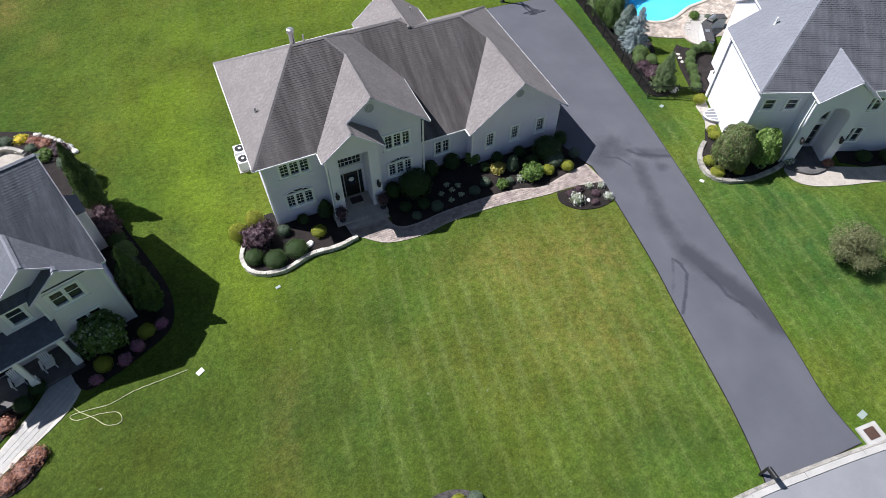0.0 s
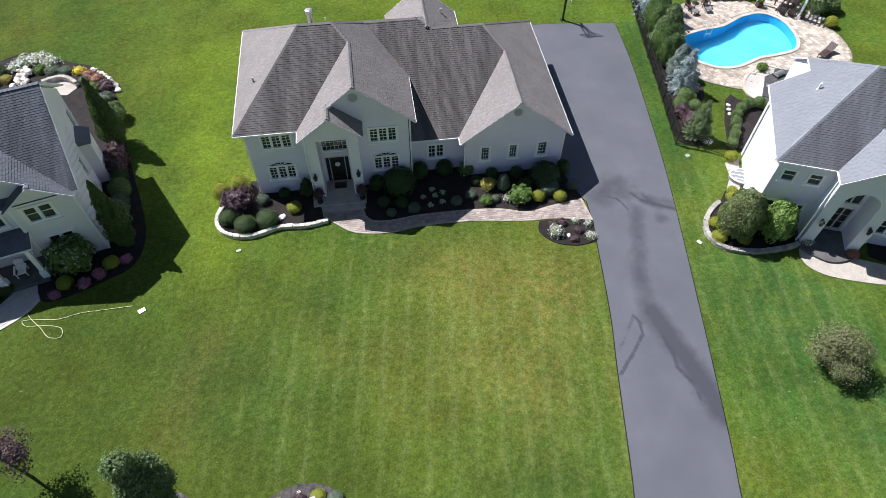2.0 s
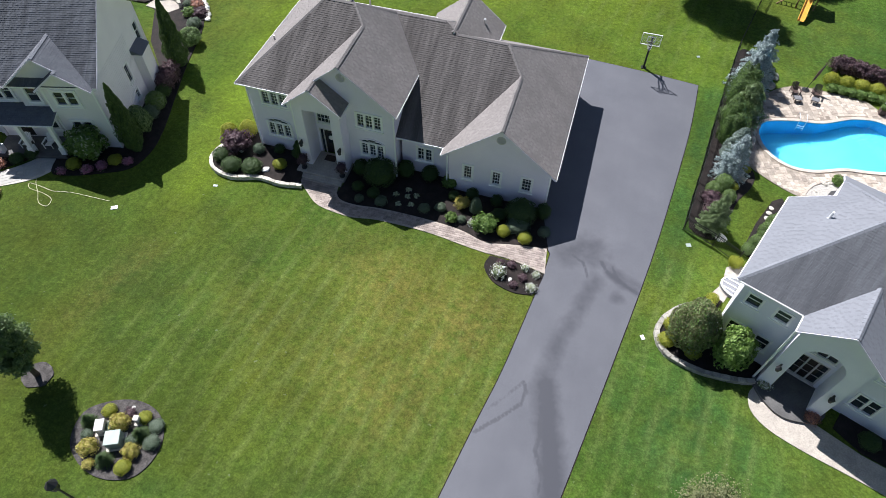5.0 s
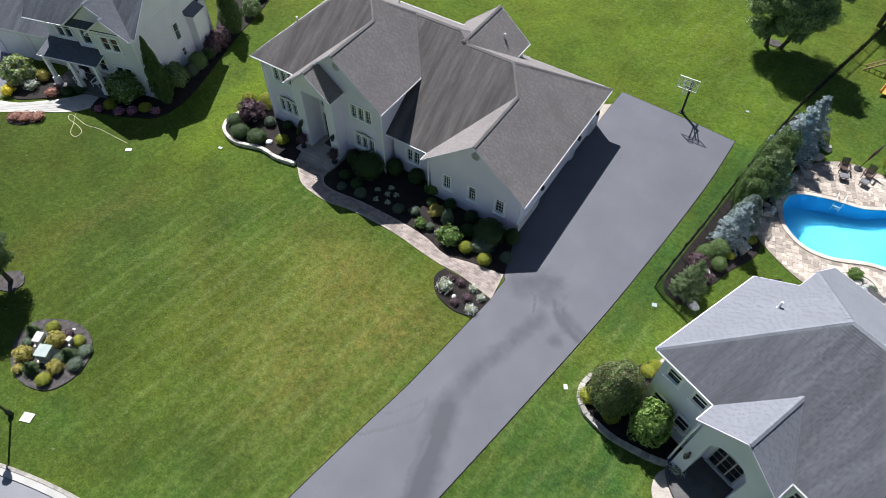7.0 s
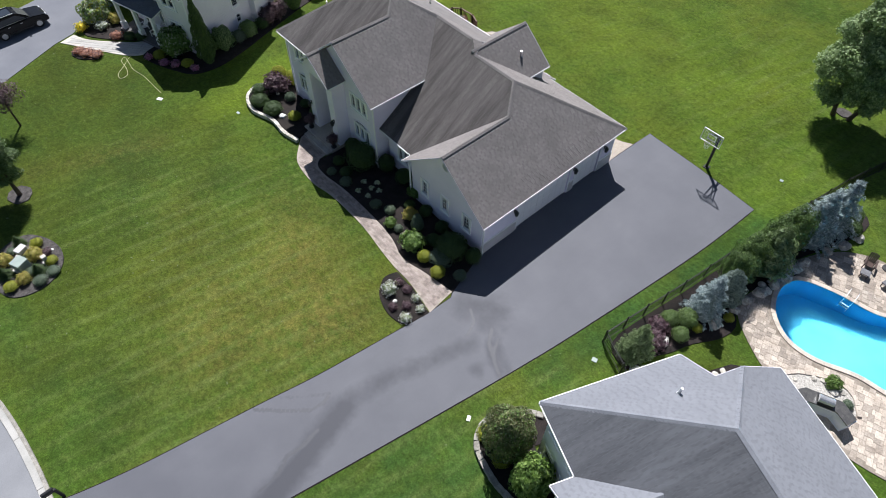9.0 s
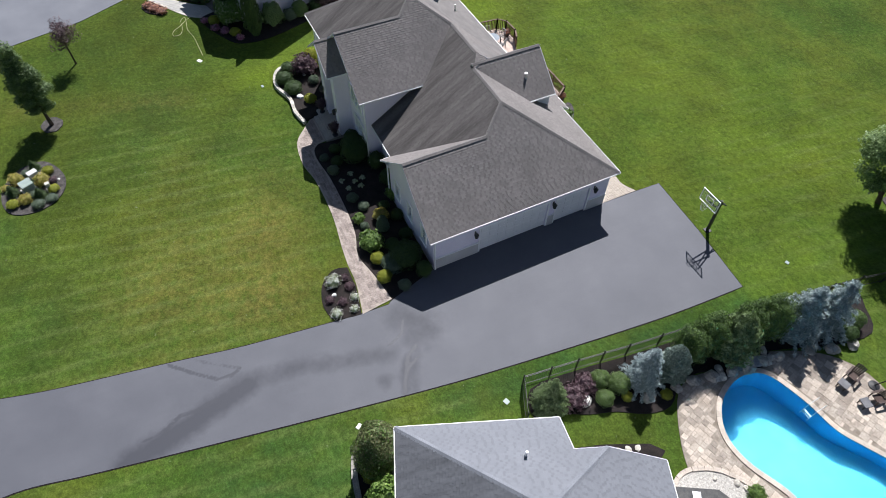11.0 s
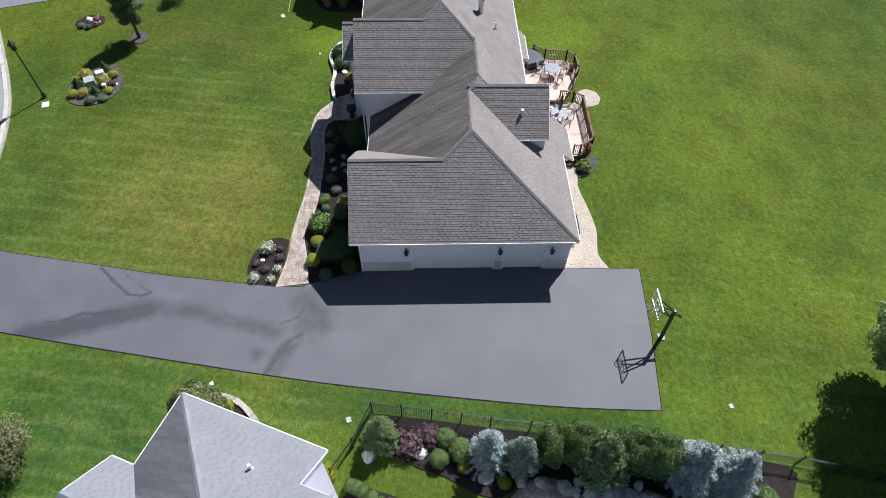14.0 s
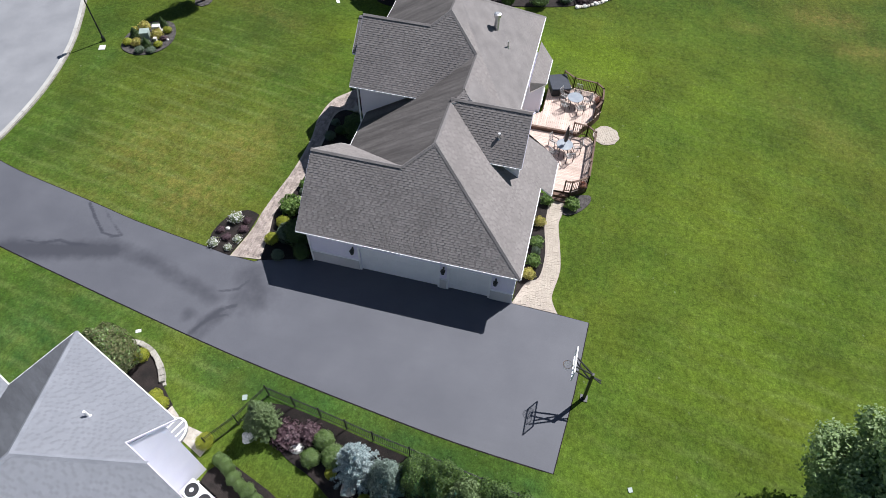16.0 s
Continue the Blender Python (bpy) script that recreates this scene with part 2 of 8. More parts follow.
STONE = surface("wall_stone", (0.42, 0.39, 0.34), (0.66, 0.62, 0.55), 2.5, 14, 0.9, 0.6, 0.02, obj=0.2)
ROCK = surface("boulder", (0.30, 0.28, 0.25), (0.55, 0.52, 0.47), 3.0, 12, 0.9, 0.8, 0.03)
WHITE_ROCK = surface("white_rock", (0.72, 0.70, 0.66), (0.85, 0.83, 0.78), 3.0, 12, 0.8, 0.6, 0.02)
STUCCO = surface("light_stucco", (0.775, 0.735, 0.85), (0.835, 0.795, 0.90), 0.7, 35, 0.9, 0.35, 0.006, fine_amount=0.07)
BASE_BAND = surface("base_band", (0.56, 0.54, 0.54), (0.64, 0.62, 0.615), 1.0, 30, 0.9, 0.3, 0.006, fine_amount=0.08)
SIDING = surface("beige_siding", (0.785, 0.755, 0.79), (0.84, 0.81, 0.84), 0.7, 30, 0.8, 0.2, 0.004, fine_amount=0.06)
WHITE_SIDING = surface("pale_stucco", (0.76, 0.755, 0.84), (0.82, 0.815, 0.885), 0.7, 30, 0.85, 0.25, 0.004, fine_amount=0.05)
WHITE = surface("white_paint", (0.87, 0.87, 0.87), (0.91, 0.91, 0.91), 1.5, 40, 0.45, 0.1, 0.002, fine_amount=0.04)
DOOR_WHITE = surface("door_white", (0.83, 0.83, 0.84), (0.88, 0.88, 0.885), 1.5, 40, 0.5, 0.1, 0.002, fine_amount=0.04)
BLACK = surface("black_metal", (0.012, 0.012, 0.013), (0.022, 0.022, 0.024), 4, 60, 0.45, 0.1, 0.002, metal=0.0)
DARK_DOOR = surface("dark_door", (0.015, 0.012, 0.011), (0.03, 0.022, 0.02), 3, 40, 0.35, 0.1, 0.002)
STEEL = surface("galvanised_steel", (0.55, 0.55, 0.56), (0.68, 0.68, 0.68), 3, 40, 0.4, 0.1, 0.002, metal=0.8)
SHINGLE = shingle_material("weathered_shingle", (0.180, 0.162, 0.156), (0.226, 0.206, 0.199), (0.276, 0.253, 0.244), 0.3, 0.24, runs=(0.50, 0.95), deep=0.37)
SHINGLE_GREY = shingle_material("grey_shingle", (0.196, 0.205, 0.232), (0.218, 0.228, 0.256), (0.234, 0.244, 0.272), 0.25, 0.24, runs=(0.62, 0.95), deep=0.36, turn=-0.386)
SHINGLE_DARK = shingle_material("charcoal_shingle", (0.100, 0.108, 0.128), (0.132, 0.142, 0.166), (0.168, 0.180, 0.206), 0.3, 0.14)
SHINGLE_ONE = shingle_material("single_shingle", (0.180, 0.162, 0.156), (0.226, 0.206, 0.199), (0.276, 0.253, 0.244), 0.3, 0.24, True)
CAP = surface("ridge_shingle", (0.165, 0.152, 0.149), (0.225, 0.208, 0.203), 1.2, 40, 0.9, 0.4, 0.004)
CAP_GREY = surface("grey_ridge_shingle", (0.185, 0.195, 0.222), (0.24, 0.25, 0.28), 1.2, 40, 0.9, 0.4, 0.004)
DECK_WOOD = surface("deck_board", (0.53, 0.40, 0.335), (0.67, 0.53, 0.455), 1.0, 25, 0.8, 0.3, 0.004, island=0.12, obj=0.12)
RAIL_WOOD = surface("brown_stained_wood", (0.085, 0.045, 0.030), (0.15, 0.085, 0.055), 3.0, 30, 0.7, 0.3, 0.004)
GLASS, WATER = glass_material(), water_material()
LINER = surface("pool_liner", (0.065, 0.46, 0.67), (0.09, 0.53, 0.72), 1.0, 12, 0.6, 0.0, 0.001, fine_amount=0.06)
# same liner in a darker blue, to deepen the shade along the pool walls
LINER_SHADE = surface("pool_wall_liner", (0.018, 0.27, 0.50), (0.03, 0.32, 0.56), 1.0, 12, 0.5, 0.0, 0.001, fine_amount=0.06)
BARK = surface("bark", (0.055, 0.040, 0.030), (0.12, 0.09, 0.07), 4, 25, 0.95, 0.9, 0.02)


# ---- mesh helpers ----
def mesh_object(name, verts, faces, mat, parent=None, label="", smooth=False):
    me = bpy.data.meshes.new(name)
    me.from_pydata(verts, [], faces)
    for m in (mat if isinstance(mat, (list, tuple)) else [mat]):
        me.materials.append(m)
    if smooth:
        me.polygons.foreach_set("use_smooth", [True] * len(me.polygons))
    me.update()
    ob = new(name, me)
    ob.parent = parent
    return tagged(ob, label)


def part(name, bm, mat, parent=None, label="", smooth=False):
    """Links a bmesh as one mesh object."""
    me = bpy.data.meshes.new(name)
    bm.normal_update()
    bm.to_mesh(me)
    bm.free()
    for m in (mat if isinstance(mat, (list, tuple)) else [mat]):
        me.materials.append(m)
    if smooth:
        me.polygons.foreach_set("use_smooth", [True] * len(me.polygons))
    ob = new(name, me)
    ob.parent = parent
    return tagged(ob, label)


def shared(name, ob, parent, m):
    """One more object on the mesh of ob."""
    o = new(name, ob.data)
    o.parent = parent
    o.matrix_local = m
    return o


def empty(name, m, label, category, group="", kind=""):
    ob = new(name)
    ob.matrix_world = m
    ob.empty_display_size = 0.3
    return tagged(ob, label, category, group, kind)


def box(bm, lo, hi, m=None, bevel=0.0):
    x0, y0, z0 = lo
    x1, y1, z1 = hi
    vs = [bm.verts.new(c) for c in ((x0, y0, z0), (x1, y0, z0), (x1, y1, z0), (x0, y1, z0), (x0, y0, z1), (x1, y0, z1), (x1, y1, z1), (x0, y1, z1))]
    fs = [bm.faces.new([vs[i] for i in f]) for f in ((3, 2, 1, 0), (4, 5, 6, 7), (0, 1, 5, 4), (1, 2, 6, 5), (2, 3, 7, 6), (3, 0, 4, 7))]
    if bevel:
        es = list({e for f in fs for e in f.edges})
        r = bmesh.ops.bevel(bm, geom=es, offset=bevel, segments=1, affect='EDGES')
        vs = list({v for f in r["faces"] for v in f.verts})
        vs = list({v for v in bm.verts if v in set(vs)})
    if m is not None:
        bmesh.ops.transform(bm, matrix=m, verts=vs)
    return bm


def new_box(lo, hi, m=None, bevel=0.0):
    return box(bmesh.new(), lo, hi, m, bevel)


def beam(bm, a, b, w, h=None, up=(0, 0, 1)):
    """A square bar from a to b."""
    a, b = Vector(a), Vector(b)
    h = h or w
    d = (b - a).normalized()
    side = d.cross(Vector(up))
    side = side.normalized() if side.length > 1e-4 else Vector((1, 0, 0))
    top = side.cross(d)
    vs = []
    for p in (a, b):
        for i, j in ((-1, -1), (1, -1), (1, 1), (-1, 1)):
            vs.append(bm.verts.new(p + side * (i * w / 2) + top * (j * h / 2)))
    for f in ((3, 2, 1, 0), (4, 5, 6, 7), (0, 1, 5, 4), (1, 2, 6, 5), (2, 3, 7, 6), (3, 0, 4, 7)):
        bm.faces.new([vs[i] for i in f])
    return bm


def tube(bm, points, radii, n=8, cap=True):
    """A round tube through points, tapered by radii."""
    rings = []
    pts = [Vector(p) for p in points]
    for i, p in enumerate(pts):
        d = (pts[min(i + 1, len(pts) - 1)] - pts[max(i - 1, 0)]).normalized()
        s = d.orthogonal().normalized() if abs(d.z) > 0.95 else d.cross(Vector((0, 0, 1))).normalized()
        t = d.cross(s)
        r = radii[i] if isinstance(radii, (list, tuple)) else radii
        rings.append([bm.verts.new(p + s * (r * math.cos(2 * math.pi * k / n)) + t * (r * math.sin(2 * math.pi * k / n))) for k in range(n)])
    for a, b in zip(rings, rings[1:]):
        for k in range(n):
            bm.faces.new((a[k], a[(k + 1) % n], b[(k + 1) % n], b[k]))
    if cap:
        bm.faces.new(rings[0][::-1])
        bm.faces.new(rings[-1])
    return bm


def lathe(bm, profile, n=16, m=None):
    """Turns a profile of (radius, height) about the z axis."""
    rings = [[bm.verts.new((r * math.cos(2 * math.pi * k / n), r * math.sin(2 * math.pi * k / n), z)) for k in range(n)] for r, z in profile]
    for a, b in zip(rings, rings[1:]):
        for k in range(n):
            bm.faces.new((a[k], a[(k + 1) % n], b[(k + 1) % n], b[k]))
    bm.faces.new(rings[0][::-1])
    bm.faces.new(rings[-1])
    if m is not None:
        bmesh.ops.transform(bm, matrix=m, verts=[v for r in rings for v in r])
    return bm


def smooth_line(points, closed=False, step=6):
    """Catmull-Rom through 2D points."""
    p = [Vector((x, y)) for x, y in points]
    n, out = len(p), []
    for i in range(n if closed else n - 1):
        a, b, c, d = (p[(i + k) % n] if closed else p[min(max(i + k, 0), n - 1)] for k in (-1, 0, 1, 2))
        for s in range(step):
            t = s / step
            out.append(0.5 * (2 * b + (c - a) * t + (2 * a - 5 * b + 4 * c - d) * t * t + (3 * b - a - 3 * c + d) * t ** 3))
    if not closed:
        out.append(p[-1])
    return [(v.x, v.y) for v in out]


def prism(bm, outline, z0, z1, m=None):
    """An upright prism over a 2D outline."""
    area = sum(a[0] * b[1] - b[0] * a[1] for a, b in zip(outline, outline[1:] + outline[:1]))
    o = outline if area > 0 else outline[::-1]
    lo = [bm.verts.new((x, y, z0)) for x, y in o]
    hi = [bm.verts.new((x, y, z1)) for x, y in o]
    bm.faces.new(hi)
    bm.faces.new(lo[::-1])
    for i in range(len(o)):
        j = (i + 1) % len(o)
        bm.faces.new((lo[i], lo[j], hi[j], hi[i]))
    if m is not None:
        bmesh.ops.transform(bm, matrix=m, verts=lo + hi)
    return bm


def inside(x, y, outline):
    c = False
    for (x0, y0), (x1, y1) in zip(outline, outline[1:] + outline[:1]):
        if (y0 > y) != (y1 > y) and x < (x1 - x0) * (y - y0) / (y1 - y0) + x0:
            c = not c
    return c


def away(x, y, line):
    """Distance from a 2D point to an open line."""
    best = 1e9
    for (x0, y0), (x1, y1) in zip(line, line[1:]):
        dx, dy = x1 - x0, y1 - y0
        t = max(0, min(1, ((x - x0) * dx + (y - y0) * dy) / (dx * dx + dy * dy + 1e-9)))
        best = min(best, math.hypot(x - x0 - t * dx, y - y0 - t * dy))
    return best


# ---- ground ----
DRIVE = smooth_line([(0.72, -3.1), (0.62, -4.8), (0.32, -7.3), (-0.3, -11.8), (-0.9, -14.9), (-1.4, -17.6), (-2.1, -21.4), (-2.75, -24.0), (-3.2, -25.4)], step=5) \
    + smooth_line([(2.75, -25.6), (2.8, -23.2), (3.35, -20.6), (3.95, -17.6), (4.85, -12.9), (5.8, -7.8), (6.55, -3.6), (7.15, 0.2), (7.95, 6.3), (8.55, 11.7), (8.86, 16.82)], step=5) \
    + [(4.3, 17.3), (-0.28, 17.58), (-0.36, 15.7), (-0.42, 12.95), (-0.64, 12.9), (-0.64, 0.45), (-0.38, 0.1), (0.5, -2.78)]
PATIO = smooth_line([(16.3, 6.6), (14.9, 7.2), (13.3, 8.25), (12.4, 9.3), (12.3, 10.6), (12.7, 12.0), (12.75, 14.4), (13.5, 16.4), (14.7, 18.1), (16.5, 19.1), (18.9, 19.05), (21.4, 18.75), (22.6, 17.9), (24.3, 19.6), (26.4, 18.0), (26.5, 15.2), (27.4, 12.6), (27.0, 9.6), (25.0, 7.2), (23.0, 6.0), (19.5, 5.6)], True, 4)
POOL = smooth_line([(13.95, 13.95), (15.9, 14.65), (17.9, 14.95), (19.2, 15.6), (20.5, 16.25), (22.3, 16.4), (23.5, 15.1), (23.6, 12.9), (22.8, 11.2), (21.0, 10.65), (19.2, 10.4), (17.2, 9.6), (15.6, 9.55), (14.3, 10.35), (13.6, 11.5), (13.4, 12.8)], True, 5)[::-1]
NOTCH = [(12.2, 11.15), (13.08, 11.4), (13.1, 12.6), (13.55, 14.15), (13.2, 15.05), (12.5, 14.9)]


def lawn():
    """One sheet: a fine grid round the houses, and a wide margin out to the horizon."""
    xs = [-1500, -400, -150] + [-75 + 0.75 * i for i in range(181)] + [120, 400, 1500]
    ys = [-1500, -400, -150] + [-60 + 0.75 * i for i in range(175)] + [120, 400, 1500]
    hole = [(x, y) for x, y in PATIO]
    verts = [(x, y, 0.0) for y in ys for x in xs]
    w = len(xs)
    faces = []
    for j in range(len(ys) - 1):
        for i in range(w - 1):
            corners = ((xs[i], ys[j]), (xs[i + 1], ys[j]), (xs[i + 1], ys[j + 1]), (xs[i], ys[j + 1]))
            if xs[i] > 11 and xs[i] < 26 and all(inside(px, py, hole) for px, py in corners) and any(away(px, py, POOL + POOL[:1]) < 1.2 or inside(px, py, POOL) for px, py in corners):
                continue
            faces.append((j * w + i, j * w + i + 1, (j + 1) * w + i + 1, (j + 1) * w + i))
    ob = mesh_object("ground", verts, faces, GRASS)
    tagged(ob, "mown green lawn with yellowed dry patches and mowing lines", "lawn", kind="structure")
    # worn strips and dry spots: a line or a spot, its reach, its strength
    worn = [([(-27.5, -21.5), (-25.2, -16.0), (-23.5, -10.5)], 1.3, 0.75), ([(-7.5, -7.5), (-4.0, -9.0)], 2.8, 0.52), ([(-12, -6.5), (-8.5, -8.5)], 2.2, 0.35),
            ([(-16, -12), (-10, -14)], 3.2, 0.24), ([(-2.0, -9), (-4.5, -15)], 2.5, 0.46), ([(-8.0, -13), (-6.0, -19)], 2.8, 0.34), ([(8.6, -14.0), (9.2, -14.4)], 0.7, 0.7), ([(-36.5, 32.6), (-36.9, 36.7)], 1.1, 0.75), ([(-33.4, 27.0), (-33.4, 28.5)], 0.8, 0.6), ([(-32.2, 35.5), (-32.7, 38.7)], 0.8, 0.7), ([(-38, 33), (-32, 38)], 3.0, 0.25),
            ([(-24, 30), (-20, 34)], 2.0, 0.4), ([(-16.5, 17.5), (-6, 17)], 1.3, 0.12), ([(-0.9, -13), (-2.3, -22)], 0.5, 0.35), ([(-3, 22), (-9, 27)], 2.5, 0.12), ([(-23.5, 3.5), (-24.2, -6.0)], 0.5, 0.2)]
    # the last spot puts lens vignetting into the grass colour
    rich = [([(9.5, -12.0), (14, -20)], 6.0, 0.95), ([(7.8, -2), (8.9, 7), (10.1, 16)], 1.3, 0.85), ([(9.5, 20), (12, 30)], 3.5, 0.3), ([(-21, -13), (-19, -26)], 3.5, 0.55), ([(18, 24), (24, 28)], 6, 0.5), ([(12.6, 2.5), (13.4, 6)], 2.2, 0.35), ([(-27, 2), (-26.5, -6)], 1.8, 0.3),
            ([(-21, -5.5), (-17, -8)], 1.6, 0.35), ([(-30, -9), (-26, -12)], 2.5, 0.35), ([(-4, -21), (-14, -23)], 3.0, 0.55), ([(-35, -11), (-29, -18)], 4.0, 0.5)]
    # street-side spots also paint in how dim grass looks towards the sun
    olive = [([(12.6, 2.5), (13.4, 6)], 2.0, 0.6), ([(-33, -13), (-21, -22)], 6.5, 0.8), ([(-29, -10), (-22, -8)], 3.0, 0.4), ([(-17, -20), (-5, -21)], 3.5, 0.45)]
    # the first spot paints grass sheen on the back lawn; others are yellower turf
    fresh = [([(-22, 24), (4, 28)], 11.0, 0.56), ([(-26, 16), (-24.8, 3), (-24.5, -5)], 2.8, 1.0), ([(9, 14), (11, 24)], 3.0, 0.5), ([(-23, -3), (-19, -6)], 1.8, 0.35)]
    mown = [([(-14, -12), (-4, -16)], 10.0, 1.0), ([(10, -8), (12, -22)], 5.5, 0.62), ([(7, -6), (8, -2)], 2.0, 0.5), ([(-20, 26), (10, 34)], 14.0, 0.35), ([(10, 22), (2, 30)], 6.0, 0.35)]
    for key, spots in (("dry", worn), ("lush", rich), ("mown", mown), ("fresh", fresh), ("olive", olive)):
        att = ob.data.attributes.new(key, 'FLOAT', 'POINT')
        att.data.foreach_set("value", [min(1.6, sum(s * math.exp(-(away(x, y, line) / r) ** 2) for line, r, s in spots)) for x, y, _ in verts])
    return ob


def driveway():
    """Black asphalt, fine enough for its damp streaks."""
    bm = bmesh.new()
    f = prism(bm, DRIVE, -0.05, 0.035)
    bmesh.ops.triangulate(bm, faces=[f for f in bm.faces if len(f.verts) > 4])
    for axis, lo, hi in ((1, -25.5, 17.5), (0, -3.2, 8.8)):
        c = lo
        while c < hi:
            co = [0, 0, 0]
            no = [0, 0, 0]
            co[axis], no[axis] = c, 1
            bmesh.ops.bisect_plane(bm, geom=bm.verts[:] + bm.edges[:] + bm.faces[:], plane_co=co, plane_no=no)
            c += 0.16
    ob = part("driveway", bm, ASPHALT)
    tagged(ob, "sealed dark grey asphalt driveway with damp streaks", "driveway", kind="structure")
    # wide stains and thin runs: a line, its reach, its strength
    stains = {"wet": [([(3.75, -18.6), (3.4, -16.9), (3.05, -15.2), (2.5, -13.4), (2.15, -12.0)], 0.66, 1.0), ([(1.7, -12.2), (2.15, -10.9), (2.25, -9.4), (2.8, -7.6), (3.35, -5.9), (3.75, -4.2)], 0.58, 0.66),
                      ([(5.15, -5.25), (5.2, -5.15)], 0.42, 0.72), ([(1.6, -3.0), (2.4, -2.2), (3.2, -1.7), (3.4, -2.4)], 0.95, 0.70), ([(3.0, -1.6), (4.1, -2.8), (5.2, -3.5), (6.3, -3.95)], 0.36, 0.56), ([(6.2, -4.4), (5.4, -4.1), (4.4, -3.5)], 0.3, 0.8)],
              "run": [([(-0.9, -15.6), (0.05, -14.6), (0.58, -14.0), (1.08, -13.4), (1.2, -12.6), (1.0, -12.1)], 0.12, 0.85), ([(-0.6, -14.2), (0.3, -13.1), (0.9, -12.2)], 0.15, 0.55), ([(2.8, -16.5), (2.32, -15.65), (2.4, -14.7), (2.2, -13.7)], 0.14, 0.85),
                      ([(6.3, -4.5), (5.45, -4.1), (5.0, -3.8), (4.35, -3.5), (3.9, -2.75)], 0.12, 0.95), ([(5.0, -3.8), (4.6, -2.95)], 0.10, 0.8), ([(3.3, -4.3), (2.85, -3.2), (2.1, -2.8)], 0.12, 0.8), ([(2.9, -17.6), (2.75, -16.4)], 0.10, 0.8)]}
    for key, flows in stains.items():
        att = ob.data.attributes.new(key, 'FLOAT', 'POINT')
        att.data.foreach_set("value", [max(s * math.exp(-(away(v.co.x, v.co.y, line) / r) ** 2 * 0.7) for line, r, s in flows) for v in ob.data.vertices])
    return ob


def slab(name, outline, z0, z1, mat, label, category, kind="structure"):
    ob = part(name, prism(bmesh.new(), outline, z0, z1), mat)
    return tagged(ob, label, category, kind=kind)


def ribbon(left, right):
    return list(left) + list(right)[::-1]


def offset(line, d):
    out = []
    for i, (x, y) in enumerate(line):
        (x0, y0), (x1, y1) = line[max(i - 1, 0)], line[min(i + 1, len(line) - 1)]
        l = math.hypot(x1 - x0, y1 - y0)
        out.append((x - (y1 - y0) / l * d, y + (x1 - x0) / l * d))
    return out


lawn()
driveway()
# dark strip laid round the asphalt to draw the shade at its edge
rim_line = offset(DRIVE + DRIVE[:1], -0.055)[:-1]
slab("driveway_edge", rim_line, -0.04, 0.014, MULCH, "thin dark strip for the shade along the asphalt edge", "soil")
CURB_LINE = smooth_line([(60, -40), (30, -30.5), (12, -27.2), (4.2, -26.1), (-0.3, -25.6), (-5, -25.25), (-10, -25.5), (-15, -26.6), (-19, -28.2), (-23, -30.2), (-28, -32.6), (-34, -34), (-60, -38)], step=6)


slab("road", ribbon(offset(CURB_LINE, 0.25), offset(CURB_LINE, 9.0)), -0.3, 0.02, ROAD, "pale grey concrete street", "road")
curb = slab("curb", ribbon(offset(CURB_LINE, -0.15), offset(CURB_LINE, 0.03)), -0.3, 0.115, STONE_OLD, "concrete kerb with a pale gutter strip along the street", "curb")


def gutter():
    """Pale gutter strips in three-metre lengths, with a joint between each two."""
    inner, outer = offset(CURB_LINE, 0.035), offset(CURB_LINE, 0.35)
    run, k0 = 0.0, 0
    for k in range(1, len(inner)):
        run += math.hypot(inner[k][0] - inner[k - 1][0], inner[k][1] - inner[k - 1][1])
        if run > 3.0 or k == len(inner) - 1:
            a, b = inner[k0:k + 1], outer[k0:k + 1]
            for line in (a, b):
                (x0, y0), (x1, y1) = line[-2], line[-1]
                t = 1 - 0.025 / math.hypot(x1 - x0, y1 - y0)
                line[-1] = (x0 + (x1 - x0) * t, y0 + (y1 - y0) * t)
            part("gutter_strip", prism(bmesh.new(), ribbon(a, b), -0.2, 0.085), CURB, curb)
            run, k0 = 0.0, k


gutter()


# ---- roofs and walls ----
def clip(poly, keep):
    out = []
    for a, b in zip(poly, poly[1:] + poly[:1]):
        da, db = keep(a), keep(b)
        if da >= 0:
            out.append(a)
        if (da >= 0) != (db >= 0):
            t = da / (da - db)
            out.append((a[0] + (b[0] - a[0]) * t, a[1] + (b[1] - a[1]) * t))
    return out


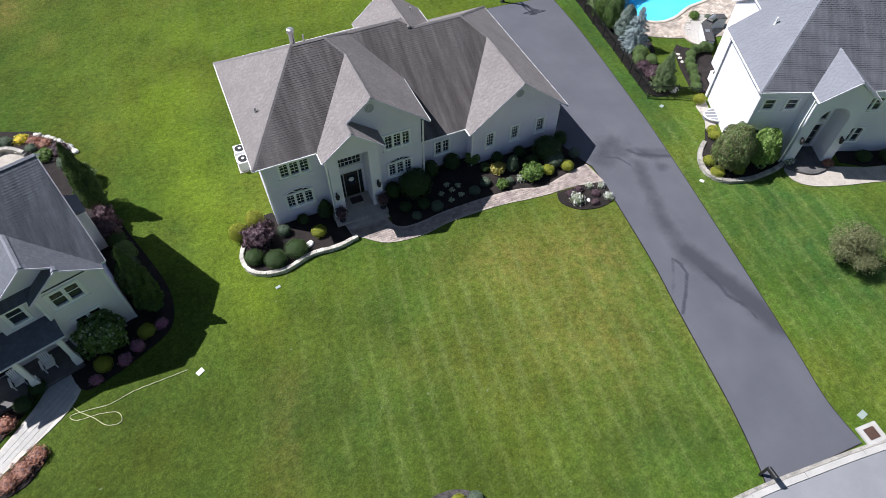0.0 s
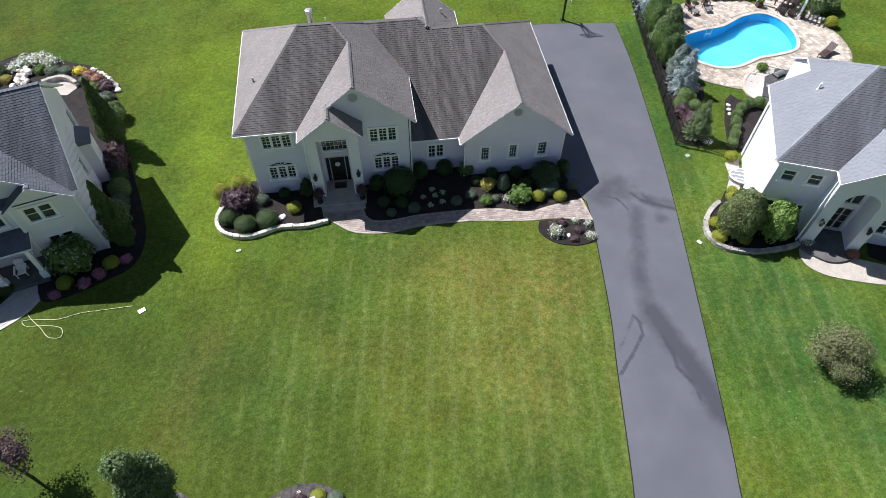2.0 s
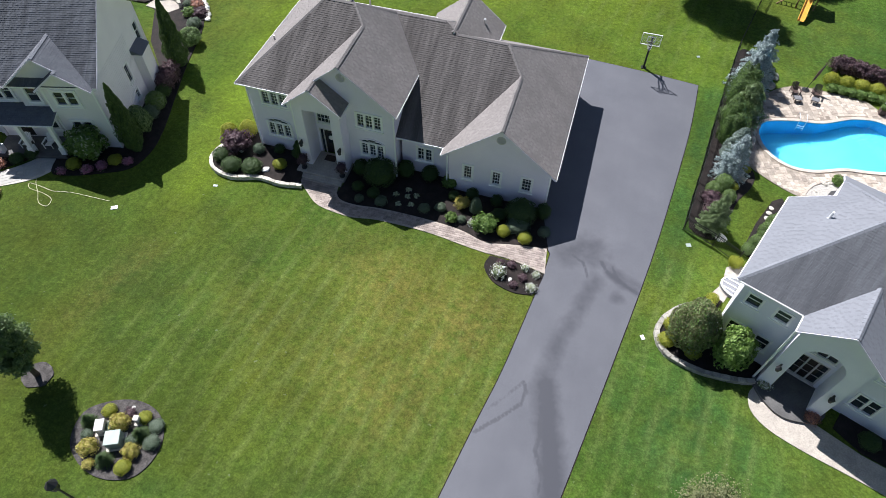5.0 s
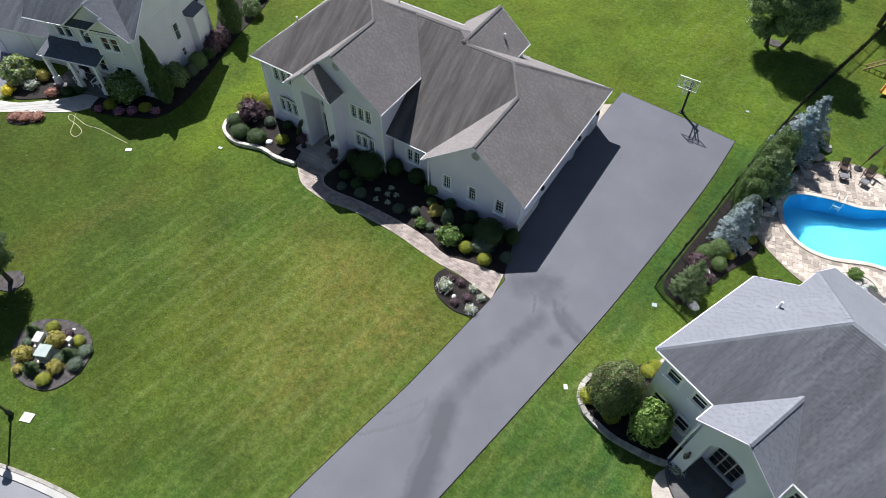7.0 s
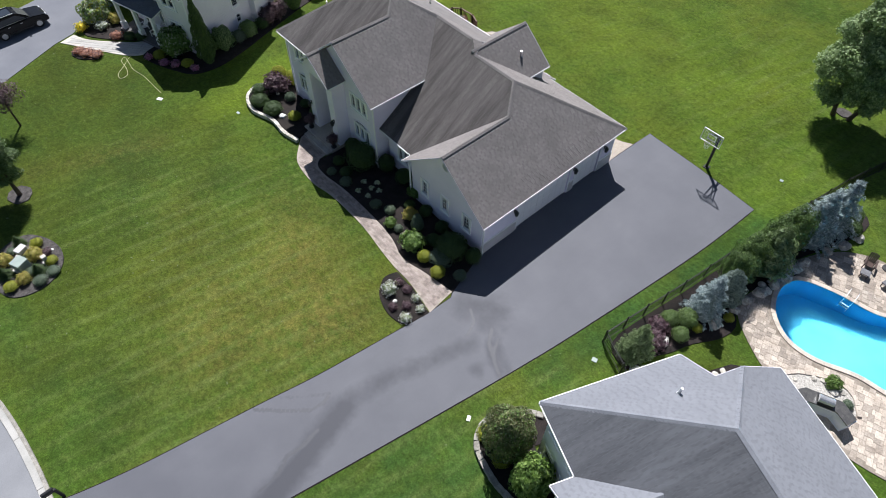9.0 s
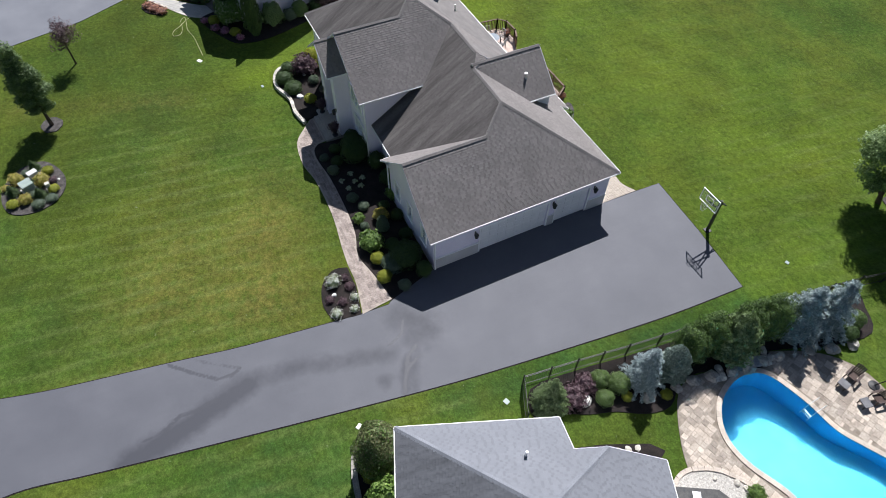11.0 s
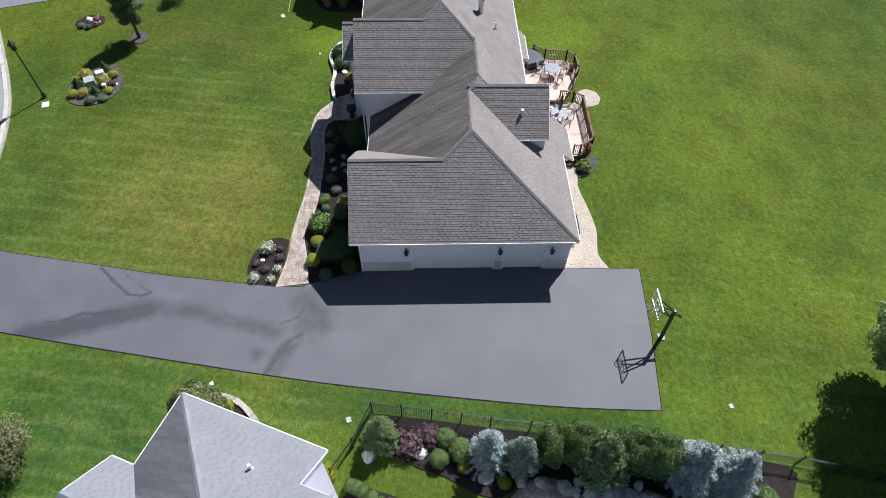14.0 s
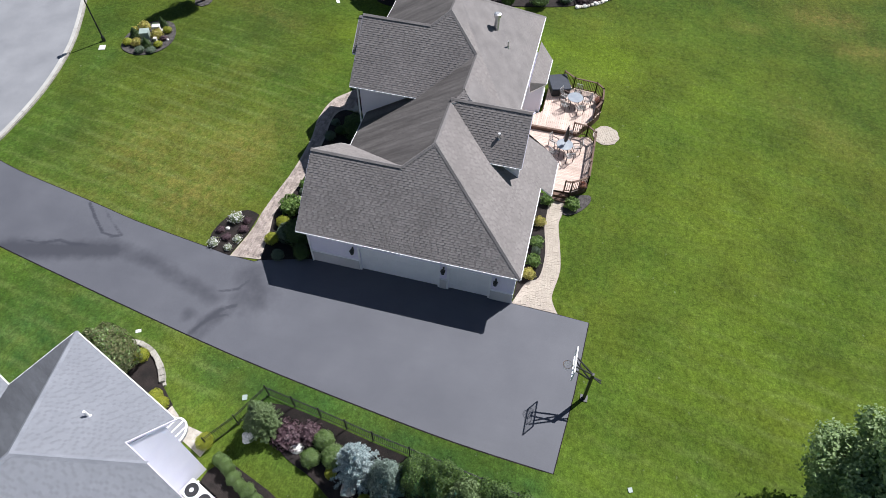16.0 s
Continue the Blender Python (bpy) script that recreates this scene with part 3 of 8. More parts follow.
def shingles(planes, exposure=0.14, width=0.18, seed=1, pick=None):
    """Overlapping tabs over convex roof planes: verts, faces."""
    rng = random.Random(seed)
    verts, faces, streak, notch, loose = [], [], [], [], []
    for plane in planes:
        p = [Vector(v) for v in plane]
        n = sum(((b - p[0]).cross(c - p[0]) for b, c in zip(p[1:], p[2:])), Vector())
        if n.z < 0:
            p.reverse()
            n = -n
        n.normalize()
        u = Vector((0, 0, 1)).cross(n).normalized()
        up = n.cross(u)
        o = p[0]
        flat = [((q - o).dot(u), (q - o).dot(up)) for q in p]
        v0, v1 = min(q[1] for q in flat), max(q[1] for q in flat)
        u0, u1 = min(q[0] for q in flat), max(q[0] for q in flat)
        row, v = 0, v0 - 0.02
        while v < v1:
            x, gap = u0 - rng.uniform(0, width), False
            while x < u1:
                gap = not gap and rng.random() < 0.75
                w = width * (rng.uniform(0.45, 0.75) if gap else rng.uniform(0.9, 1.7))
                cell = flat
                for keep in (lambda q: q[0] - x, lambda q: x + w - 0.004 - q[0], lambda q: q[1] - v, lambda q: v + exposure - q[1]):
                    cell = clip(cell, keep)
                    if len(cell) < 3:
                        cell = []
                        break
                whole = len(cell) == 4 and abs((max(q[0] for q in cell) - min(q[0] for q in cell)) - (w - 0.004)) < 1e-4 and abs((max(q[1] for q in cell) - min(q[1] for q in cell)) - exposure) < 1e-4
                mid = o + u * (x + w / 2) + up * (v + exposure / 2)
                if cell and whole and pick and len(loose) < 300 and pick(mid):
                    base = o + u * (x + w / 2) + up * v
                    m = Matrix(((u.x * (w - 0.004), up.x, n.x, base.x), (u.y * (w - 0.004), up.y, n.y, base.y), (u.z * (w - 0.004), up.z, n.z, base.z), (0, 0, 0, 1)))
                    loose.append((m, gap))
                elif cell:
                    lift = rng.uniform(0.007, 0.010) if gap else rng.uniform(0.012, 0.019)
                    k = len(verts)
                    for q in cell:
                        h = lift * (1 - (q[1] - v) / exposure) + 0.006
                        verts.append(o + u * q[0] + up * q[1] + n * h)
                    faces.append(tuple(range(k, k + len(cell))))
                    m = len(cell)
                    for i in range(m):
                        a, b = cell[i], cell[(i + 1) % m]
                        if abs(a[1] - v) < 1e-4 and abs(b[1] - v) < 1e-4:
                            j = len(verts)
                            verts.append(o + u * a[0] + up * a[1])
                            verts.append(o + u * b[0] + up * b[1])
                            faces.append((k + i, j, j + 1, k + (i + 1) % m))
                notch += [1.0 if gap else 0.0] * (len(verts) - len(notch))
                x += w
            v += exposure
            row += 1
        # slopes facing the front take both the streaks and the darker tone
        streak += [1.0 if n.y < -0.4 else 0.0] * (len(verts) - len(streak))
    return verts, faces, streak, notch, loose


def roof(parent, planes, mat, cap_mat, ridges=(), eaves=(), rakes=(), seed=1, thick=0.11, pick=None):
    """Roof boards, shingle tabs, ridge caps, gutters and rake boards under one house."""
    deck = None
    for plane in planes:
        bm = bmesh.new()
        p = [Vector(v) for v in plane]
        n = sum(((b - p[0]).cross(c - p[0]) for b, c in zip(p[1:], p[2:])), Vector())
        if n.z < 0:
            p.reverse()
        hi = [bm.verts.new(v) for v in p]
        lo = [bm.verts.new(v - Vector((0, 0, thick))) for v in p]
        bm.faces.new(hi).material_index = 1
        bm.faces.new(lo[::-1])
        for i in range(len(p)):
            j = (i + 1) % len(p)
            bm.faces.new((lo[i], lo[j], hi[j], hi[i]))
        if deck:
            part("roof_slope", bm, (WHITE, cap_mat), deck)
        else:
            deck = part("roof", bm, (WHITE, cap_mat), parent, "shingled roof with white edges")
    v, f, run, notch, loose = shingles(planes, seed=seed, pick=pick)
    tabs = mesh_object("shingles", v, f, mat, deck, "weathered asphalt shingle tabs")
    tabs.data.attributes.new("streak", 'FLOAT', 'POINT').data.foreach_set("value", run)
    tabs.data.attributes.new("notch", 'FLOAT', 'POINT').data.foreach_set("value", notch)
    tagged(tabs, kind="stuff")
    # single tabs where the roof comes closest to the passing eye
    protos = {}
    for m, gap in loose:
        if gap not in protos:
            h = 0.015 if gap else 0.026
            vs = [(-0.5, 0, 0), (0.5, 0, 0), (0.5, 0.14, 0), (-0.5, 0.14, 0), (-0.5, 0, h), (0.5, 0, h), (0.5, 0.14, 0.006), (-0.5, 0.14, 0.006)]
            one = mesh_object("shingle", vs, [(3, 2, 1, 0), (4, 5, 6, 7), (0, 1, 5, 4), (1, 2, 6, 5), (2, 3, 7, 6), (3, 0, 4, 7)], SHINGLE_ONE, deck)
            for key, value in (("notch", float(gap)), ("streak", 0.0)):
                one.data.attributes.new(key, 'FLOAT', 'POINT').data.foreach_set("value", [value] * 8)
            one.matrix_local = m
            protos[gap] = one
        else:
            shared("shingle", protos[gap], deck, m)
    for a, b in ridges:
        bm = bmesh.new()
        a, b = Vector(a), Vector(b)
        d = (b - a).normalized()
        s = d.cross(Vector((0, 0, 1))).normalized()
        length, t, last = (b - a).length, 0.0, None
        while t < length - 0.01:
            e = min(t + 0.26, length)
            p, q = a + d * t + Vector((0, 0, 0.05)), a + d * e + Vector((0, 0, 0.036))
            side, drop = s * 0.13, Vector((0, 0, 0.085))
            r0 = [bm.verts.new(c) for c in (p - side - drop, p, p + side - drop)]
            r1 = [bm.verts.new(c) for c in (q - side - drop, q, q + side - drop)]
            for g0, g1 in ((last, r0), (r0, r1)):
                if g0:
                    bm.faces.new((g0[0], g0[1], g1[1], g1[0]))
                    bm.faces.new((g0[1], g0[2], g1[2], g1[1]))
            t, last = e, r1
        part("ridge_cap", bm, cap_mat, deck, "raised ridge cap")
    for a, b in eaves:
        a, b = Vector(a), Vector(b)
        bm = bmesh.new()
        low = Vector((0, 0, -0.05))
        beam(bm, a + low, b + low, 0.055, 0.07)
        part("gutter", bm, WHITE, deck, "white gutter")
    for a, b in rakes:
        a, b = Vector(a), Vector(b)
        bm = bmesh.new()
        low = Vector((0, 0, -0.06))
        beam(bm, a + low, b + low, 0.03, 0.10)
        part("rake_board", bm, STUCCO, deck)
    return deck


def wall(parent, a, b, z0, z1, openings=(), mat=None, thick=0.22, name="wall", label=""):
    """A wall from a to b, its outer face on that line, solid to the left of it, with openings (u0, u1, z0, z1)."""
    a, b = Vector((*a, 0)), Vector((*b, 0))
    d = (b - a).normalized()
    inn = Vector((-d.y, d.x, 0))
    length = (b - a).length
    us = sorted({0.0, length, *(o[0] for o in openings), *(o[1] for o in openings)})
    zs = sorted({z0, z1, *(o[2] for o in openings), *(o[3] for o in openings)})
    bm = bmesh.new()
    grid = {}

    def solid(i, j):
        if not (0 <= i < len(us) - 1 and 0 <= j < len(zs) - 1):
            return False
        cu, cz = (us[i] + us[i + 1]) / 2, (zs[j] + zs[j + 1]) / 2
        return not any(o[0] < cu < o[1] and o[2] < cz < o[3] for o in openings)

    def vert(i, j, k):
        if (i, j, k) not in grid:
            p = a + d * us[i] + inn * (thick * k)
            grid[i, j, k] = bm.verts.new((p.x, p.y, zs[j]))
        return grid[i, j, k]

    for i in range(len(us) - 1):
        for j in range(len(zs) - 1):
            if not solid(i, j):
                continue
            bm.faces.new((vert(i, j, 0), vert(i + 1, j, 0), vert(i + 1, j + 1, 0), vert(i, j + 1, 0)))
            bm.faces.new((vert(i, j + 1, 1), vert(i + 1, j + 1, 1), vert(i + 1, j, 1), vert(i, j, 1)))
            if not solid(i - 1, j):
                bm.faces.new((vert(i, j, 0), vert(i, j + 1, 0), vert(i, j + 1, 1), vert(i, j, 1)))
            if not solid(i + 1, j):
                bm.faces.new((vert(i + 1, j, 1), vert(i + 1, j + 1, 1), vert(i + 1, j + 1, 0), vert(i + 1, j, 0)))
            if not solid(i, j - 1):
                bm.faces.new((vert(i, j, 1), vert(i + 1, j, 1), vert(i + 1, j, 0), vert(i, j, 0)))
            if not solid(i, j + 1):
                bm.faces.new((vert(i, j + 1, 0), vert(i + 1, j + 1, 0), vert(i + 1, j + 1, 1), vert(i, j + 1, 1)))
    return part(name, bm, mat or STUCCO, parent, label)


def gable_wall(parent, a, b, z0, apex, mat=None, thick=0.22, name="gable"):
    """The triangle of wall over a to b, up to apex (u along the wall, z)."""
    a, b = Vector((*a, 0)), Vector((*b, 0))
    d = (b - a).normalized()
    inn = Vector((-d.y, d.x, 0)) * thick
    tri = [a + Vector((0, 0, z0)), b + Vector((0, 0, z0)), a + d * apex[0] + Vector((0, 0, apex[1]))]
    bm = bmesh.new()
    f = [bm.verts.new(p) for p in tri]
    k = [bm.verts.new(p + inn) for p in tri]
    bm.faces.new(f)
    bm.faces.new(k[::-1])
    for i in range(3):
        j = (i + 1) % 3
        bm.faces.new((k[i], k[j], f[j], f[i]))
    return part(name, bm, mat or STUCCO, parent)


def window(parent, at, d, w, h, panes=1, rows=2, cols=2, arch=0.0, trim=0.11, mat=None, proud=0.035, muntin=0.028):
    """A window at its lower left corner on a wall that runs along d: frame, panes, muntins and sill."""
    d = Vector((*d, 0)).normalized()
    m = Matrix(((d.x, -d.y, 0, at[0]), (d.y, d.x, 0, at[1]), (0, 0, 1, at[2]), (0, 0, 0, 1)))
    step = (w - trim) / panes
    holes = [(trim + k * step, (k + 1) * step, trim, h - trim) for k in range(panes)]
    fr = wall(parent, (0, -proud), (w, -proud), 0, h, holes, mat or WHITE, 0.12 + proud, "window")
    fr.matrix_local = m
    for k in range(panes):
        x0, x1 = trim + k * step, (k + 1) * step
        part("pane", new_box((x0, 0.07, trim), (x1, 0.085, h - trim)), GLASS, fr)
        for c in range(1, cols):
            x = x0 + (x1 - x0) * c / cols
            part("muntin", new_box((x - muntin / 2, 0.045, trim), (x + muntin / 2, 0.068, h - trim)), mat or WHITE, fr)
        for r in range(1, rows):
            z = trim + (h - 2 * trim) * r / rows
            part("muntin", new_box((x0, 0.043, z - muntin / 2), (x1, 0.0665, z + muntin / 2)), mat or WHITE, fr)
    part("sill", new_box((-0.05, -proud - 0.05, -0.07), (w + 0.05, 0.0, 0.0)), mat or WHITE, fr)
    if arch:
        n = 10
        pts = [(w * k / n, h + arch * math.sin(math.pi * k / n)) for k in range(n + 1)]
        bm = bmesh.new()
        f0 = [bm.verts.new((x, -0.01, z)) for x, z in pts]
        f1 = [bm.verts.new((x, 0.1, z)) for x, z in pts]
        bm.faces.new(f0[::-1])
        for i in range(n):
            bm.faces.new((f0[i], f1[i], f1[i + 1], f0[i + 1]))
        part("arch_pane", bm, GLASS, fr, "dark arched pane")
        bm = bmesh.new()
        for i in range(n):
            beam(bm, (pts[i][0], -0.03, pts[i][1]), (pts[i + 1][0], -0.03, pts[i + 1][1]), 0.08, 0.05, (0, 1, 0))
        part("arch_trim", bm, mat or STUCCO, fr)
        bm = bmesh.new()
        for k in (0.25, 0.5, 0.75):
            beam(bm, (w * 0.5, -0.02, h), (w * k, -0.02, h + arch * math.sin(math.pi * k) - 0.03), 0.03, 0.02, (0, 1, 0))
        part("arch_muntin", bm, mat or WHITE, fr)
    return fr


def lantern(parent, at, out):
    """A black wall lantern on its bracket."""
    o = Vector((*out, 0)).normalized()
    bm = bmesh.new()
    lathe(bm, [(0.05, -0.22), (0.11, -0.16), (0.13, 0.08), (0.16, 0.10), (0.05, 0.24), (0.02, 0.30)], 6, Matrix.Translation(Vector(at) + o * 0.2))
    beam(bm, Vector(at) + Vector((0, 0, 0.2)), Vector(at) + o * 0.2 + Vector((0, 0, 0.26)), 0.04)
    beam(bm, Vector(at) + Vector((0, 0, -0.1)), Vector(at) + Vector((0, 0, 0.25)), 0.10, 0.03, tuple(o))
    return part("wall_lantern", bm, BLACK, parent, "black wall lantern")


PORCH = []


def main_house():
    H = empty("house", pose(0, 0, 0), "large pale grey stucco house with brown-grey shingle roof and side garage", "house")
    E2, E1, SX, SY = 5.68, 3.31, 0.81, 0.66
    RZ = E2 + SY * 5.485
    rl, rr = (-21.33 + (RZ - E2) / SX, 5.485, RZ), (-10.32 - (RZ - E2) / SX, 5.485, RZ)
    GZ = E2 + SX * 3.6
    a_f, i_f = (-13.92, -0.1, GZ), (-13.92, (GZ - E2) / SY, GZ)
    sw = 0.645

    def wz(y):
        return 3.3 + sw * (y - 0.72)

    m_pt = (-12.87, 7.65, wz(7.65))
    wr = wz(7.04)
    p_g, a_g = (-(wr - E1) / SX, 7.04, wr), (-3.73, -0.02, E1 + SX * 3.73)
    i_g = (-3.73, 0.72 + (a_g[2] - 3.3) / sw, a_g[2])
    vy = 0.72 + (E2 - 3.3) / sw
    bz = (wr - E1) / 6.16
    planes = [
        [(-21.33, 0, E2), rl, (-21.33, 10.97, E2)],
        [(-21.33, 0, E2), (-17.52, 0, E2), i_f, rr, rl],
        [(-17.52, -0.1, E2), a_f, i_f, (-17.52, 0.0, E2)],
        [(-17.52, -1.04, E2), (-15.56, -1.04, E2 + SX * 1.96), (-15.56, -0.1, E2 + SX * 1.96), (-17.52, -0.1, E2)],
        [(-15.56, -1.04, E2 + SX * 1.96), (-13.6, -1.04, E2), (-13.6, 0.36, E2), (-15.56, 0.36, E2 + SX * 1.96)],
        [a_f, (-10.32, -0.1, E2), (-10.32, vy, E2), m_pt, rr, i_f],
        [(-21.33, 10.97, E2), rl, rr, m_pt, (-9.4, 7.65, m_pt[2]), (-8.9, 8.1, 7.57), (-8.9, 10.97, E2)],
        [(-10.75, 0.72, 3.3), (-7.46, 0.72, 3.3), i_g, p_g, (-10.75, 7.04, wr)],
        [(-10.75, 4.95, wz(4.95)), (-10.75, 7.04, wr), (-12.41, 7.04, wr)],
        [(-12.41, 7.04, wr), (-8.45, 7.04, wr), (-9.4, 7.65, m_pt[2]), m_pt],
        [(-9.4, 7.65, m_pt[2]), (-8.45, 7.04, wr), (-8.7, 7.7, 7.44), (-8.9, 8.12, 7.54)],
        [a_g, (0, -0.02, E1), (0, 13.2, E1), p_g, i_g],
        [a_g, i_g, (-7.46, 0.72, E1), (-7.46, -0.02, E1)],
        [(0, 13.2, E1), p_g, (-10.3, 7.04, wr), (-10.3, 13.2, E1)],
        [(-7.0, 13.2, E1), (-10.3, 13.2, E1), (-9.9, 13.95, E1 - bz * 0.75), (-7.0, 13.95, E1 - bz * 0.75)],
        [(-9.9, 13.95, E1 - bz * 0.75), (-10.3, 13.2, E1), (-10.3, 10.9, E1 + bz * 2.3), (-12.2, 11.3, 2.85)],
        [(-8.75, 11.9, 7.5), (-6.2, 11.9, 5.43), (-6.2, 10.0, 5.43), (-8.6, 7.06, 7.38), (-8.75, 7.0, 7.5)],
        [(-8.75, 11.9, 7.5), (-8.75, 7.3, 7.5), (-11.3, 9.3, 5.43), (-11.3, 11.9, 5.43)],
        [(-20.9, 10.97, 3.9), (-16.0, 10.97, 3.9), (-17.0, 12.05, 3.25), (-19.9, 12.05, 3.25)],
        [(-20.9, 10.97, 3.9), (-19.9, 12.05, 3.25), (-21.1, 11.05, 3.25)],
        [(-16.0, 10.97, 3.9), (-15.8, 11.05, 3.25), (-17.0, 12.05, 3.25)],
    ]
    ridges = [(rl, rr), ((-21.33, 0, E2), rl), ((-21.33, 10.97, E2), rl), (a_f, i_f), (i_f, rr), (rr, m_pt), (m_pt, (-9.4, 7.65, m_pt[2])), ((-8.45, 7.04, wr), p_g), (i_g, p_g), (a_g, i_g), ((0, 13.2, E1), p_g),
              ((-8.75, 11.9, 7.5), (-8.75, 7.0, 7.5)), ((-15.56, -1.04, E2 + SX * 1.96), (-15.56, 0.3, E2 + SX * 1.96))]
    eaves = [((-21.36, 0, E2), (-21.36, 10.97, E2)), ((-21.33, -0.03, E2), (-17.6, -0.03, E2)), ((-17.55, -1.0, E2), (-17.55, -0.1, E2)), ((-13.57, -1.0, E2), (-13.57, 0.3, E2)), ((-10.29, -0.1, E2), (-10.29, vy, E2)),
             ((-10.7, 0.69, 3.3), (-7.5, 0.69, 3.3)), ((0.03, 0, E1), (0.03, 13.2, E1)), ((-7.49, 0, E1), (-7.49, 0.7, E1)), ((0, 13.23, E1), (-7.0, 13.23, E1)), ((-7.0, 13.98, E1 - bz * 0.75), (-9.9, 13.98, E1 - bz * 0.75)), ((-21.33, 11.0, E2), (-10.7, 11.0, E2)),
             ((-6.17, 10.05, 5.43), (-6.17, 11.9, 5.43)), ((-17.0, 12.08, 3.25), (-19.9, 12.08, 3.25))]
    rakes = [(a_f, (-10.32, -0.1, E2)), (a_f, (-15.56, -0.1, E2 + SX * 1.96)), ((-15.56, -1.06, E2 + SX * 1.96), (-13.6, -1.06, E2)), ((-15.56, -1.06, E2 + SX * 1.96), (-17.52, -1.06, E2)), (a_g, (0, -0.02, E1)), (a_g, (-7.46, -0.02, E1)),
             ((-8.75, 11.92, 7.5), (-6.2, 11.92, 5.43)), ((-8.75, 11.92, 7.5), (-11.3, 11.92, 5.43))]
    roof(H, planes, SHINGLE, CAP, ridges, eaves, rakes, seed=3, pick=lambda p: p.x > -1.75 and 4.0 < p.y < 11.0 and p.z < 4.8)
    # walls: front two-storey part, then round
    f2 = [(0.92, 2.92, 4.02, 5.28), (0.88, 2.74, 1.33, 2.64)]
    wall(H, (-20.9, 0.4), (-17.15, 0.4), 0, 5.6, f2, label="pale grey stucco wall")
    wall(H, (-13.95, 0.4), (-10.75, 0.4), 0, 5.6, [(0.62, 2.51, 3.79, 5.11), (0.74, 2.55, 1.35, 2.64)])
    wall(H, (-10.75, 0.62), (-10.75, 10.33), 0, 5.6)
    wall(H, (-10.75, 10.55), (-20.9, 10.55), 0, 5.6)
    wall(H, (-20.9, 10.33), (-20.9, 0.62), 0, 5.6)
    gable_wall(H, (-17.3, 0.4), (-10.6, 0.4), 5.6, (3.38, GZ - 0.18))
    wall(H, (-10.53, 1.25), (-7.0, 1.25), 0, 3.25, [(0.98, 2.23, 1.12, 2.46)])
    wall(H, (-7.0, 0.4), (-0.45, 0.4), 0, 3.25, [(0.9, 1.68, 1.24, 2.64), (2.82, 3.58, 1.24, 2.64), (4.78, 5.62, 1.24, 2.62)])
    gable_wall(H, (-7.25, 0.4), (-0.2, 0.4), 3.25, (3.52, a_g[2] - 0.18))
    wall(H, (-7.0, 1.25), (-7.0, 0.62), 0, 3.25)
    wall(H, (-0.45, 0.62), (-0.45, 12.95), 0, 3.25, [(2.98, 7.78, 0, 2.25), (8.45, 10.85, 0, 2.25)])
    wall(H, (-0.67, 12.95), (-10.5, 12.95), 0, 3.2)
    wall(H, (-10.5, 12.73), (-10.5, 10.77), 0, 3.2)
    wall(H, (-11.0, 11.55), (-6.55, 11.55), 4.0, 5.4, mat=WHITE_SIDING, name="dormer_wall")
    gable_wall(H, (-6.3, 11.55), (-11.2, 11.55), 5.4, (2.45, 7.3), WHITE_SIDING)
    wall(H, (-6.55, 8.6), (-6.55, 11.55), 4.2, 5.4, mat=WHITE_SIDING, name="dormer_wall")
    # portico
    for x0, x1 in ((-17.15, -16.5), (-14.62, -13.95)):
        part("portico_pier", new_box((x0, -0.6, 0.0), (x1, 0.9, 5.55), bevel=0.01), STUCCO, H)
    part("portico_lintel", new_box((-16.5, -0.6, 5.2), (-14.62, 0.9, 5.55)), STUCCO, H)
    gable_wall(H, (-17.3, -0.6), (-13.8, -0.6), 5.55, (1.75, E2 + SX * 1.96 - 0.2))
    wall(H, (-16.5, 0.85), (-14.62, 0.85), 0.3, 5.2, [(0.15, 1.73, 0.3, 2.5), (0.1, 1.78, 3.0, 4.4)], name="entry_wall")
    window(H, (-16.4, 0.87, 3.0), (1, 0), 1.68, 1.4, 1, 4, 6, trim=0.07, muntin=0.026)
    fr = part("entry_door", new_box((-16.02, 0.92, 0.32), (-15.1, 0.98, 2.35), bevel=0.01), DARK_DOOR, H, "dark front door between glass sidelights")
    part("door_glass", new_box((-15.8, 0.905, 1.2), (-15.32, 0.918, 2.1)), GLASS, fr)
    for x in (-16.32, -15.02):
        part("sidelight", new_box((x, 0.94, 0.4), (x + 0.22, 0.955, 2.35)), GLASS, fr)
    bm = bmesh.new()
    for x in (-16.35, -16.08, -15.08, -14.8):
        box(bm, (x, 0.86, 0.3), (x + 0.05, 0.96, 2.45))
    box(bm, (-16.35, 0.862, 2.4), (-14.75, 0.962, 2.5))
    part("door_frame", bm, BASE_BAND, fr)
    part("wreath", lathe(bmesh.new(), [(0.02, -0.02), (0.17, -0.03), (0.19, 0.0), (0.17, 0.03), (0.02, 0.02)], 14, pose(-15.56, 0.88, 1.75, 90)), WHITE, fr, "white door wreath")
    for x in (-17.05, -14.3):
        lantern(H, (x + 0.1, -0.6, 2.3), (0, -1))
    # windows, front
    window(H, (-19.98, 0.4, 4.02), (1, 0), 2.0, 1.26, 3, 4, 2, trim=0.15, muntin=0.028, proud=0.06)
    window(H, (-20.02, 0.4, 1.33), (1, 0), 1.86, 1.31, 3, 4, 2, arch=0.3, trim=0.15, muntin=0.028, proud=0.06)
    window(H, (-13.33, 0.4, 3.79), (1, 0), 1.89, 1.32, 3, 4, 2, trim=0.15, muntin=0.028, proud=0.06)
    window(H, (-13.21, 0.4, 1.35), (1, 0), 1.81, 1.29, 3, 4, 2, arch=0.3, trim=0.15, muntin=0.028, proud=0.06)
